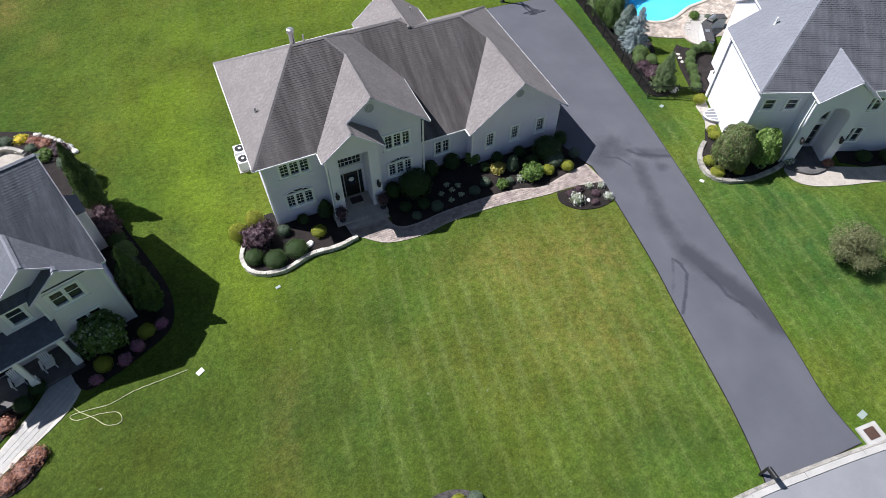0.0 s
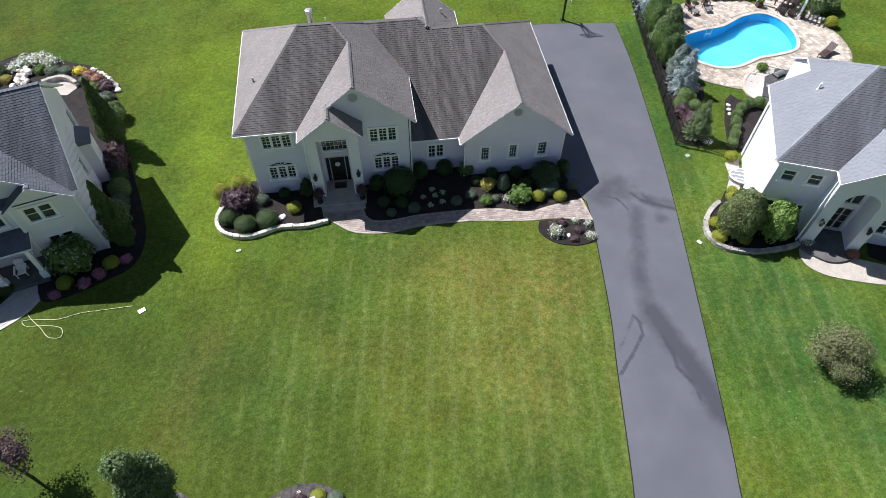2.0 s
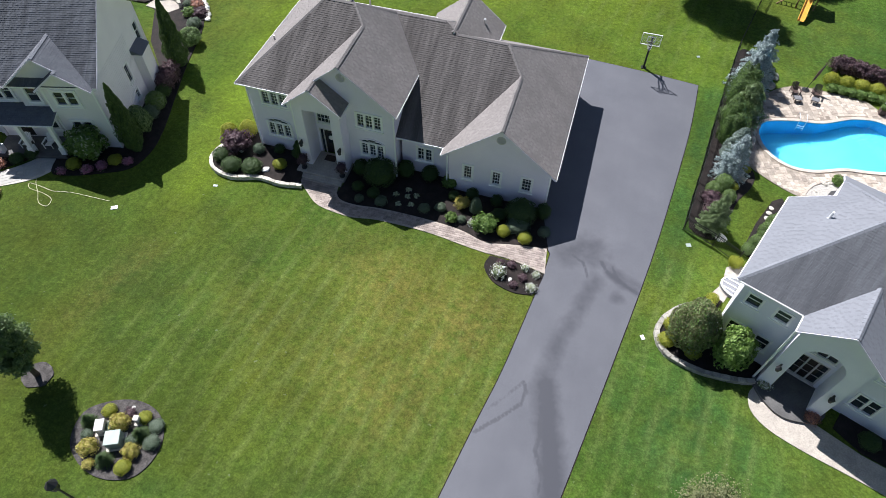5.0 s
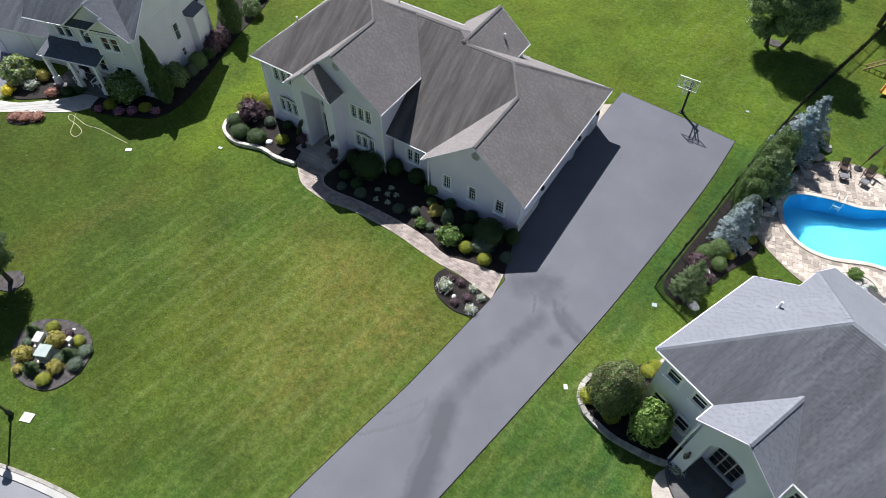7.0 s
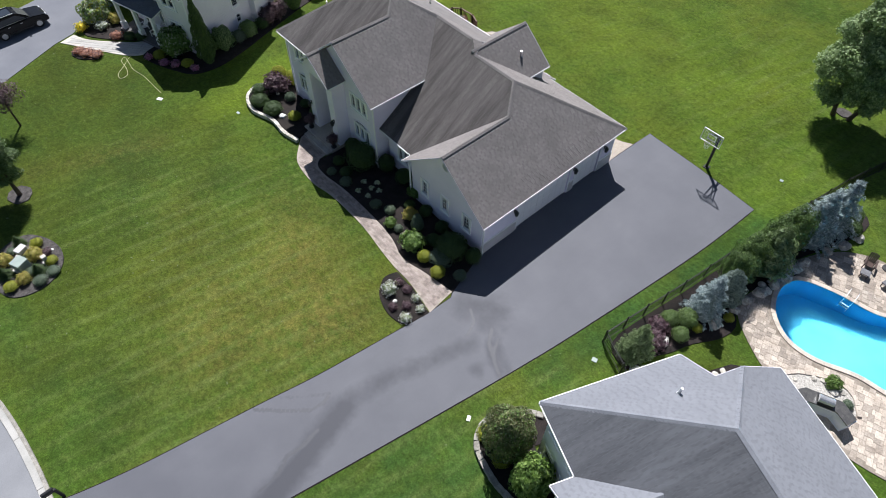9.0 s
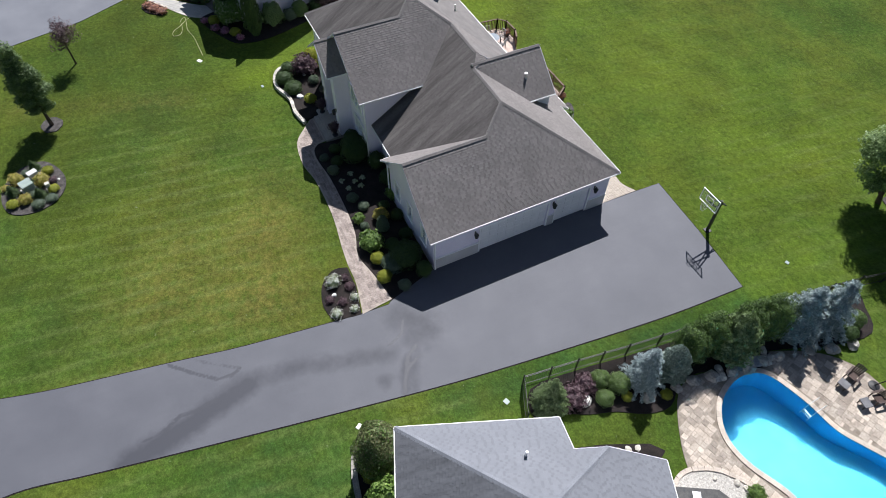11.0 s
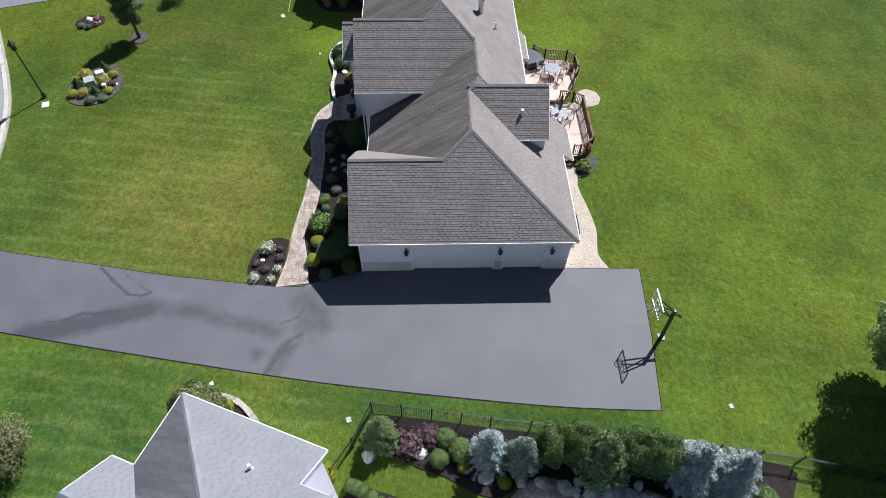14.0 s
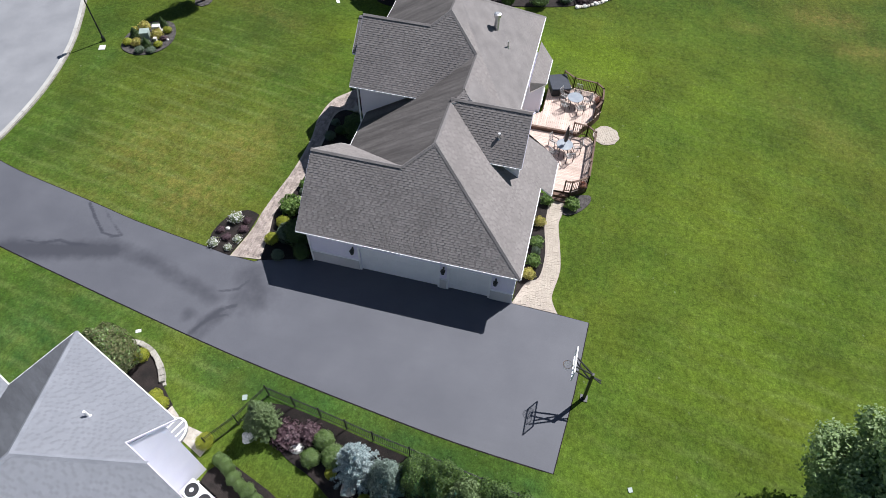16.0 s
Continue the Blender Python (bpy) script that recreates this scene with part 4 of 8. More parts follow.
    window(H, (-9.55, 1.25, 1.12), (1, 0), 1.25, 1.34, 2, 3, 2, trim=0.15, muntin=0.028, proud=0.06)
    for x, w in ((-6.1, 0.78), (-4.18, 0.76), (-2.22, 0.84)):
        window(H, (x, 0.4, 1.24), (1, 0), w, 1.4, 1, 4, 3, trim=0.15, muntin=0.028, proud=0.06)
    # round gable vents
    for x, z in ((-13.95, 7.5), (-3.74, 5.25)):
        bm = lathe(bmesh.new(), [(0.30, 0.0), (0.30, 0.05), (0.25, 0.05), (0.24, 0.02)], 20, pose(x, 0.4, z, 90))
        for k in range(-3, 4):
            hw = math.sqrt(0.24 ** 2 - (0.06 * k) ** 2)
            beam(bm, (x - hw, 0.37, z + 0.06 * k), (x + hw, 0.37, z + 0.06 * k), 0.03, 0.012, (0, 1, 0.6))
        part("gable_vent", bm, BASE_BAND, H, "round louvred gable vent")
    # garage doors
    for y0, y1, n in ((3.6, 8.4, 8), (9.07, 11.47, 4)):
        gd = part("garage_door", new_box((-0.60, y0, 0.03), (-0.56, y1, 2.25)), DOOR_WHITE, H, "white panelled garage door")
        for r in range(4):
            for k in range(n):
                w = (y1 - y0) / n
                part("door_panel", new_box((-0.56, y0 + k * w + 0.09, 0.1 + r * 0.54), (-0.545, y0 + (k + 1) * w - 0.09, 0.54 + r * 0.54), bevel=0.006), DOOR_WHITE, gd)
        bm = bmesh.new()
        for a, b in (((-0.47, y0 - 0.12, 0.03), (-0.43, y0, 2.37)), ((-0.47, y1, 0.03), (-0.43, y1 + 0.12, 2.37)), ((-0.47, y0, 2.25), (-0.43, y1, 2.37))):
            box(bm, a, b)
        part("door_trim", bm, WHITE, gd)
    for y0, y1 in ((0.42, 3.46), (8.53, 8.95), (11.6, 12.94)):
        part("base_band", new_box((-0.45, y0, 0.0), (-0.40, y1, 1.0)), BASE_BAND, H, "darker stucco band at the foot of the wall")
        part("band_cap", new_box((-0.45, y0 - 0.01, 1.0), (-0.37, y1 + 0.01, 1.06)), WHITE, H)
    for y in (3.2, 8.75, 11.85):
        lantern(H, (-0.45, y, 2.0), (1, 0))
    # downspouts
    for x, y, z in ((-0.36, 0.46, 3.1), (-10.66, 0.28, 5.5), (-7.1, 0.3, 3.1), (-20.8, 0.3, 5.5), (-17.25, -0.5, 5.5)):
        part("downspout", beam(bmesh.new(), (x, y, 0.05), (x, y, z), 0.09, 0.07, (0, 1, 0)), WHITE, H)
    # pipes on the roof
    bm = lathe(bmesh.new(), [(0.17, -0.3), (0.17, 0.75), (0.24, 0.76), (0.24, 0.98), (0.14, 1.02)], 14, Matrix.Translation((-16.3, 8.2, 7.6)))
    part("flue", bm, STEEL, H, "round metal flue")
    for x, y, z, k in ((-20.0, 3.6, 6.7, 1.2), (-7.4, 10.25, 6.3, 1.9), (-15.4, 9.2, 6.9, 1.0)):
        bm = lathe(bmesh.new(), [(0.13 * k, -0.15), (0.05 * k, 0.08), (0.05 * k, 0.42), (0.035 * k, 0.42)], 10, Matrix.Translation((x, y, z)))
        part("vent_pipe", bm, STEEL, H, "small roof vent pipe")
    # back bay
    part("bay_wall", prism(bmesh.new(), [(-20.8, 10.55), (-16.2, 10.55), (-17.1, 11.85), (-19.85, 11.85)], 0, 3.2), WHITE_SIDING, H)
    window(H, (-17.6, 11.85, 0.9), (-1, 0), 1.9, 1.8, 2, 3, 2)
    # porch slab
    slabp = part("porch", new_box((-17.4, -1.35, 0.0), (-13.9, 0.86, 0.29), bevel=0.02), WALK_TAN, H, "paved stone entry porch with one step")
    part("porch_step", new_box((-17.2, -1.75, 0.0), (-14.0, -1.35, 0.15), bevel=0.02), WALK_TAN, slabp)
    PORCH.append(slabp)
    return H


main_house()


def right_neighbour():
    d = Vector((0.377, 0.926, 0))
    r = Vector((0.926, -0.377, 0))
    H = empty("house", Matrix(((r.x, d.x, 0, 9.95), (r.y, d.y, 0, -6.35), (0, 0, 1, 0), (0, 0, 0, 1))), "two-storey pale stucco house with grey shingle hip roof", "house")
    E, SX, SY, RD = 5.85, 0.77, 0.65, 5.36
    RZ = E + SY * RD
    pk = (RZ - E) / SX
    far = 17.0
    bz = 0.66
    gc, gw = 5.36, 2.0
    ga = E + SX * gw
    gi = (gc, (ga - E) / SY, ga)
    bk = RD + (RZ - E) / bz
    nx, ny = 1.87, RD + (pk - 1.87) * SX / bz
    nz = E + SX * nx
    planes = [
        [(0, 0, E), (pk, RD, RZ), (nx, ny, nz), (nx, 7.05, nz), (0, 7.05, E)],
        [(0, 0, E), (gc - gw, 0, E), gi, (gc, RD, RZ), (pk, RD, RZ)],
        [(gc, RD, RZ), gi, (gc + gw, 0, E), (far, 0, E), (far, RD, RZ)],
        [(gc - gw, -1.1, E), (gc, -1.1, ga), gi, (gc - gw, 0, E)],
        [(gc + gw, -1.1, E), (gc + gw, 0, E), gi, (gc, -1.1, ga)],
        [(pk, RD, RZ), (far, RD, RZ), (far, 11.3, RZ - bz * (11.3 - RD)), (1.95, 11.3, RZ - bz * (11.3 - RD)), (nx, ny, nz)],
    ]
    ez = RZ - bz * (11.3 - RD)
    ridges = [((0, 0, E), (pk, RD, RZ)), ((pk, RD, RZ), (far, RD, RZ)), ((pk, RD, RZ), (nx, ny, nz)), ((gc, -1.1, ga), gi)]
    eaves = [((-0.03, 0, E), (-0.03, 7.05, E)), ((0, -0.03, E), (gc - gw, -0.03, E)), ((gc - gw - 0.03, -1.1, E), (gc - gw - 0.03, 0, E)), ((gc + gw + 0.03, -1.1, E), (gc + gw + 0.03, 0, E)), ((gc + gw, -0.03, E), (far, -0.03, E)), ((1.95, 11.33, ez), (far, 11.33, ez))]
    rakes = [((gc - gw, -1.12, E), (gc, -1.12, ga)), ((gc + gw, -1.12, E), (gc, -1.12, ga)), ((nx - 0.02, ny, nz), (1.93, 11.3, ez)), ((0, 7.07, E), (nx, 7.07, nz)), ((nx - 0.02, 7.05, nz), (nx - 0.02, ny, nz))]
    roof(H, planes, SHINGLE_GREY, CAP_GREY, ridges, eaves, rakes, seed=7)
    wall(H, (0.45, 0.45), (gc - gw + 0.3, 0.45), 0, E, [(0.35, 1.25, 4.0, 5.0), (1.85, 2.75, 4.0, 5.0), (0.35, 1.25, 1.2, 2.4), (1.85, 2.75, 1.2, 2.4)], WHITE_SIDING, label="pale stucco wall")
    for x, z, h in ((0.8, 4.0, 1.0), (2.3, 4.0, 1.0), (0.8, 1.2, 1.2), (2.3, 1.2, 1.2)):
        window(H, (x, 0.45, z), (1, 0), 0.9, h, 1, 2, 1, trim=0.12, muntin=0.05, proud=0.05)
    wall(H, (gc + gw - 0.3, 0.45), (far - 0.4, 0.45), 0, E, [(0.6, 1.9, 3.8, 5.0), (0.6, 1.9, 1.0, 2.4)], WHITE_SIDING)
    for z, h in ((3.8, 1.2), (1.0, 1.4)):
        window(H, (gc + gw + 0.3, 0.45, z), (1, 0), 1.3, h, 2, 2, 1, trim=0.12, muntin=0.05, proud=0.05)
    wall(H, (0.45, 6.4), (0.45, 0.67), 0, E, mat=WHITE_SIDING)
    bm = prism(bmesh.new(), [(0.45, 0), (2.2, 0), (2.2, nz - 0.1), (0.45, E + SX * 0.45 - 0.2)], -7.03, -6.70, pose(0, 0, 0, 90))
    part("wall", bm, WHITE_SIDING, H)
    bm = prism(bmesh.new(), [(7.035, 0), (10.9, 0), (10.9, ez + 0.1), (ny, nz - 0.12), (7.035, nz - 0.12)], 2.05, 2.2, Matrix(((0, 0, 1, 0), (1, 0, 0, 0), (0, 1, 0, 0), (0, 0, 0, 1))))
    part("wall", bm, WHITE_SIDING, H)
    wall(H, (far, 10.9), (2.2, 10.9), 0, ez, mat=WHITE_SIDING)
    gable_wall(H, (gc - gw + 0.25, -0.65), (gc + gw - 0.25, -0.65), E - 0.1, (gw - 0.25, ga - 0.2), WHITE_SIDING)
    for x0, x1 in ((gc - gw + 0.3, gc - gw + 1.0), (gc + gw - 1.0, gc + gw - 0.3)):
        part("portico_pier", new_box((x0, -0.65, 0), (x1, 0.9, E - 0.1)), WHITE_SIDING, H)
    # arched head of the entry
    bm = bmesh.new()
    n, r0, x0, x1, top = 12, gw - 1.0, gc - gw + 1.0, gc + gw - 1.0, E - 0.1
    pts = [(gc - r0 * math.cos(math.pi * k / n), 4.0 + r0 * math.sin(math.pi * k / n)) for k in range(n + 1)]
    for i in range(n):
        q = [(pts[i][0], pts[i][1]), (pts[i + 1][0], pts[i + 1][1]), (pts[i + 1][0], top), (pts[i][0], top)]
        f0 = [bm.verts.new((x, -0.65, z)) for x, z in q]
        f1 = [bm.verts.new((x, 0.9, z)) for x, z in q]
        bm.faces.new(f0)
        bm.faces.new(f1[::-1])
        bm.faces.new((f0[1], f0[0], f1[0], f1[1]))
    bmesh.ops.remove_doubles(bm, verts=bm.verts[:], dist=0.0005)
    part("portico_arch", bm, WHITE_SIDING, H)
    wall(H, (x0, 0.9), (x1, 0.9), 0.2, 5.7, [(0.2, 1.8, 0.2, 2.3), (0.2, 1.8, 2.7, 3.7)], WHITE_SIDING, name="entry_wall")
    part("entry_door", new_box((x0 + 0.5, 0.98, 0.2), (x0 + 1.5, 1.04, 2.3)), DARK_DOOR, H, "dark front door")
    window(H, (x0 + 0.2, 0.9, 2.7), (1, 0), 1.6, 1.0, 3, 1, 1, trim=0.06)
    window(H, (x0 + 0.2, 0.92, 0.3), (1, 0), 1.6, 2.0, 3, 3, 1, trim=0.08, muntin=0.03, mat=BASE_BAND)
    for x in (x0 - 0.35, x1 + 0.35):
        lantern(H, (x, -0.65, 2.3), (0, -1))
    part("porch", prism(bmesh.new(), smooth_line([(x0 - 0.6, 0.9), (x0 - 0.9, -0.7), (x0 + 0.4, -1.7), (x1 - 0.4, -1.7), (x1 + 0.9, -0.7), (x1 + 0.6, 0.9)], step=5), 0, 0.2), PORCH_DARK, H, "rounded stone entry porch")
    bm = lathe(bmesh.new(), [(0.14, -0.2), (0.06, 0.1), (0.06, 0.45), (0.04, 0.45)], 10, Matrix.Translation((2.05, 5.1, E + SX * 2.05)))
    part("vent_pipe", bm, WHITE, H, "white roof vent pipe")
    part("downspout", beam(bmesh.new(), (gc - gw + 0.1, -0.55, 0.05), (gc - gw + 0.1, -0.55, E - 0.1), 0.1, 0.08, (0, 1, 0)), WHITE, H)
    # egress well on the sunny side, under a ribbed clear cover
    arc = [(0.42 - 0.95 * math.sin(math.pi * k / 12), 4.3 - 0.68 * math.cos(math.pi * k / 12)) for k in range(13)]
    well = part("window_well", prism(bmesh.new(), arc, 0.0, 0.30), ROAD, H, "half-round window well under a pale ribbed cover")
    bm = bmesh.new()
    for p, q in zip(arc, arc[1:]):
        beam(bm, (*p, 0.31), (*q, 0.31), 0.09, 0.08)
    part("well_rim", bm, WHITE, well)
    for y in (3.95, 4.3, 4.65):
        part("cover_rib", new_box((-0.52 if y == 4.3 else -0.38, y - 0.03, 0.30), (0.42, y + 0.03, 0.35)), WHITE, well)
    return H


right_neighbour()


def left_neighbour():
    d = Vector((-0.267, 0.964, 0))
    r = Vector((0.964, 0.267, 0))
    H = empty("house", Matrix(((r.x, d.x, 0, -30.08), (r.y, d.y, 0, -2.9), (0, 0, 1, 0), (0, 0, 0, 1))), "two-storey beige house with charcoal shingle gable roof and front porch", "house")
    E, S, RD = 5.3, 0.85, 4.75
    RZ = E + S * RD
    far, west = -9.2, -16.0
    g1, w1 = -1.8, 1.85
    # tall cross gable, with the low gable of the bay in front on the same right slope
    g2, a2, f2, k2 = -2.9, 7.5, -0.05, 0.759
    low = a2 - k2 * (g1 - g2)
    planes = [
        [(0.3, 0, E), (0.3, RD, RZ), (far, RD, RZ), (far, 0, E)],
        [(0.3, RD, RZ), (0.3, 9.05, 6.1), (far, 9.05, 6.1), (far, RD, RZ)],
        [(g2, f2, a2), (g2, (a2 - E) / S, a2), (0.05, f2, E - 0.04)],
        [(g1, f2, low), (0.05, f2, E - 0.04), (0.05, -0.35, E - 0.04), (g1, -0.35, low)],
        [(g1, -0.35, low), (g1, 0.5, low), (g1 - w1, 0.5, E - 0.04), (g1 - w1, -0.35, E - 0.04)],
        [(g2, f2, a2), (g2, (a2 - E) / S, a2), (-5.8, f2, E - 0.04)],
        [(-8.5, -1.05, 2.95), (-3.3, -1.05, 2.95), (-3.3, 0.75, 3.4), (-8.5, 0.75, 3.4)],
        [(-8.9, 0.9, 2.95), (-8.9, 4.75, 5.4), (west, 4.75, 5.4), (west, 0.9, 2.95)],
        [(-8.95, 9.0, 2.7), (west, 9.0, 2.7), (west, 4.75, 5.4), (-8.9, 4.75, 5.4)],
    ]
    ridges = [((-9.3, 4.75, 5.4), (west, 4.75, 5.4)), ((0.3, RD, RZ), (far, RD, RZ)), ((g1, -0.35, low), (g1, f2 + 0.05, low)), ((g2, f2, a2), (g2, (a2 - E) / S, a2))]
    eaves = [((-8.5, -1.08, 2.95), (-3.3, -1.08, 2.95)), ((far, -0.03, E), (-5.85, -0.03, E))]
    rakes = [((0.32, 0, E), (0.32, RD, RZ)), ((0.32, RD, RZ), (0.32, 9.05, 6.1)), ((g1, -0.38, low), (g1 + w1, -0.38, E - 0.04)), ((g1, -0.38, low), (g1 - w1, -0.38, E - 0.04)), ((g2, f2 - 0.03, a2), (g1, f2 - 0.03, low)), ((g2, f2 - 0.03, a2), (-5.8, f2 - 0.03, E - 0.04))]
    roof(H, planes, SHINGLE_DARK, CAP_GREY, ridges, eaves, rakes, seed=11)
    # gable end towards the lawn
    wall(H, (-0.1, 0.27), (-0.1, 8.68), 0, E - 0.05, [(4.03, 4.78, 2.2, 3.75), (4.13, 4.73, 0.7, 1.6), (7.33, 8.13, 3.4, 5.0)], SIDING, label="beige lap siding wall")
    upright = Matrix(((0, 0, 1, 0), (1, 0, 0, 0), (0, 1, 0, 0), (0, 0, 0, 1)))
    for x in (-0.32, far + 0.3):
        part("gable", prism(bmesh.new(), [(0.05, E - 0.05), (8.9, E - 0.05), (8.9, 6.0), (RD, RZ - 0.2)], x, x + 0.22, upright), SIDING, H)
    window(H, (-0.1, 4.3, 2.2), (0, 1), 0.75, 1.55, 1, 2, 1, trim=0.1)
    window(H, (-0.1, 4.4, 0.7), (0, 1), 0.6, 0.9, 1, 2, 1, trim=0.1)
    window(H, (-0.1, 7.6, 3.4), (0, 1), 0.8, 1.6, 1, 2, 1, trim=0.11)
    ch = part("chimney_chase", new_box((-0.1, 6.1, 0), (0.6, 7.6, 3.5)), SIDING, H, "beige chimney box with a dark sloping top")
    part("chase_roof", prism(bmesh.new(), [(0, 0), (0.82, 0), (0, 0.42)], -0.85, 0.85, pose(-0.12, 6.85, 3.5, 90)), SHINGLE_DARK, ch)
    for z in [0.18 * k for k in range(1, 30)]:
        part("siding_board", new_box((-0.1, 0.07, z), (-0.082, 6.08, z + 0.014)), SIDING, H)
    wall(H, (g1 - w1 + 0.2, 0.05), (-0.1, 0.05), 0, E - 0.05, [(0.45, 2.2, 3.7, 5.1), (0.65, 2.3, 1.05, 2.6)], SIDING)
    gable_wall(H, (g1 - w1 + 0.1, 0.05), (g1 + w1 - 0.1, 0.05), E - 0.05, (w1 - 0.1, low - 0.15), SIDING)
    window(H, (g1 - w1 + 0.65, 0.05, 3.7), (1, 0), 1.75, 1.4, 2, 2, 1, trim=0.19, muntin=0.05, proud=0.06)
    window(H, (g1 - w1 + 0.85, 0.05, 1.05), (1, 0), 1.65, 1.55, 2, 2, 1, trim=0.19, muntin=0.05, proud=0.06)
    for x in (-0.2, g1 - w1 + 0.15):
        part("corner_board", new_box((x, 0.01, 0), (x + 0.14, 0.05, E - 0.1)), WHITE, H)
    wall(H, (-8.4, 0.8), (g1 - w1 + 0.2, 0.8), 0, E - 0.05, [(0.8, 2.4, 3.5, 5.1), (1.0, 2.0, 0.3, 2.3), (3.2, 4.2, 0.9, 2.3)], SIDING)
    wall(H, (-5.5, 0.45), (g1 - w1 + 0.2, 0.45), 3.3, E - 0.05, [(0.45, 1.5, 3.6, 5.05)], SIDING, 0.34)
    gable_wall(H, (-5.5, 0.45), (-0.35, 0.45), E - 0.05, (2.6, a2 - 0.16), SIDING)
    window(H, (-7.6, 0.8, 3.5), (1, 0), 1.6, 1.6, 2, 2, 1, trim=0.17, muntin=0.05, proud=0.06)
    window(H, (-5.05, 0.45, 3.6), (1, 0), 1.05, 1.45, 1, 2, 1, trim=0.17, muntin=0.05, proud=0.06)
    window(H, (-5.2, 0.8, 0.9), (1, 0), 1.0, 1.4, 1, 2, 1, trim=0.17, muntin=0.05, proud=0.06)
    part("entry_door", new_box((-7.4, 0.86, 0.3), (-6.4, 0.92, 2.3)), DARK_DOOR, H, "dark front door")
    wall(H, (far + 0.3, 8.68), (far + 0.3, 1.03), 0, E - 0.05, mat=SIDING)
    wall(H, (-0.1, 8.9), (far + 0.3, 8.9), 0, 6.0, mat=SIDING)
    # porch
    part("porch", new_box((-8.5, -1.2, 0), (g1 - w1 + 0.1, 0.79, 0.3)), PORCH_DARK, H, "covered grey front porch")
    for x in (-8.1, -5.9, -3.7):
        post = part("porch_post", new_box((x - 0.13, -1.0, 0.3), (x + 0.13, -0.74, 2.8)), WHITE, H)
        part("post_base", new_box((x - 0.2, -1.07, 0.3), (x + 0.2, -0.67, 0.9)), WHITE, post)
    # garage wing
    wall(H, (west + 0.3, 1.3), (-8.62, 1.3), 0, 3.0, [(0.8, 3.2, 0, 2.3), (4.0, 6.4, 0, 2.3)], SIDING)
    wall(H, (west + 0.3, 8.6), (west + 0.3, 1.52), 0, 2.9, mat=SIDING)
    for x in (west + 1.1, west + 4.3):
        part("garage_door", new_box((x, 1.38, 0.02), (x + 2.4, 1.44, 2.3)), DOOR_WHITE, H, "white garage door")
    return H


left_neighbour()


# ---- beds, walks, walls ----
def stone_row(parent, line, z0, height, depth, mat, courses=1, length=0.38, seed=5, name="stone"):
    """A dry wall: single stones laid along a line, each an object."""
    rng = random.Random(seed)
    protos = []
    for k in range(5):
        bm = new_box((-0.5, -0.5, 0), (0.5, 0.5, 1), bevel=0.06)
        for v in bm.verts:
            v.co += Vector((rng.uniform(-1, 1), rng.uniform(-1, 1), rng.uniform(-0.6, 0.3))) * 0.05
        o = part(name, bm, mat, parent)
        o.matrix_local = pose(0, 0, -0.5) @ Matrix.Diagonal((0.1, 0.1, 0.1, 1))
        protos.append(o)
    for o in protos:
        o.hide_render = False
    for c in range(courses):
        pos, i, first = 0.0 if c % 2 == 0 else length / 2, 0, True
        segs = [(Vector((*a, 0)), Vector((*b, 0))) for a, b in zip(line, line[1:])]
        total = sum((b - a).length for a, b in segs)
        k = 0
        while pos < total - 0.1:
            l = length * rng.uniform(0.8, 1.25)
            mid, acc = pos + l / 2, 0.0
            for a, b in segs:
                if acc + (b - a).length >= mid or (a, b) == segs[-1]:
                    d = (b - a).normalized()
                    p = a + d * (mid - acc)
                    break
                acc += (b - a).length
            m = Matrix.Translation((p.x, p.y, z0 + c * height)) @ Matrix.Rotation(math.atan2(d.y, d.x) + rng.uniform(-0.03, 0.03), 4, 'Z') @ Matrix.Diagonal((l * 0.97, depth * rng.uniform(0.9, 1.08), height * rng.uniform(0.94, 1.03), 1))
            src = protos[(k + c) % 5]
            if k < 5 and c == 0:
                protos[k].matrix_local = m
            else:
                shared(name, src, parent, m)
            pos += l
            k += 1


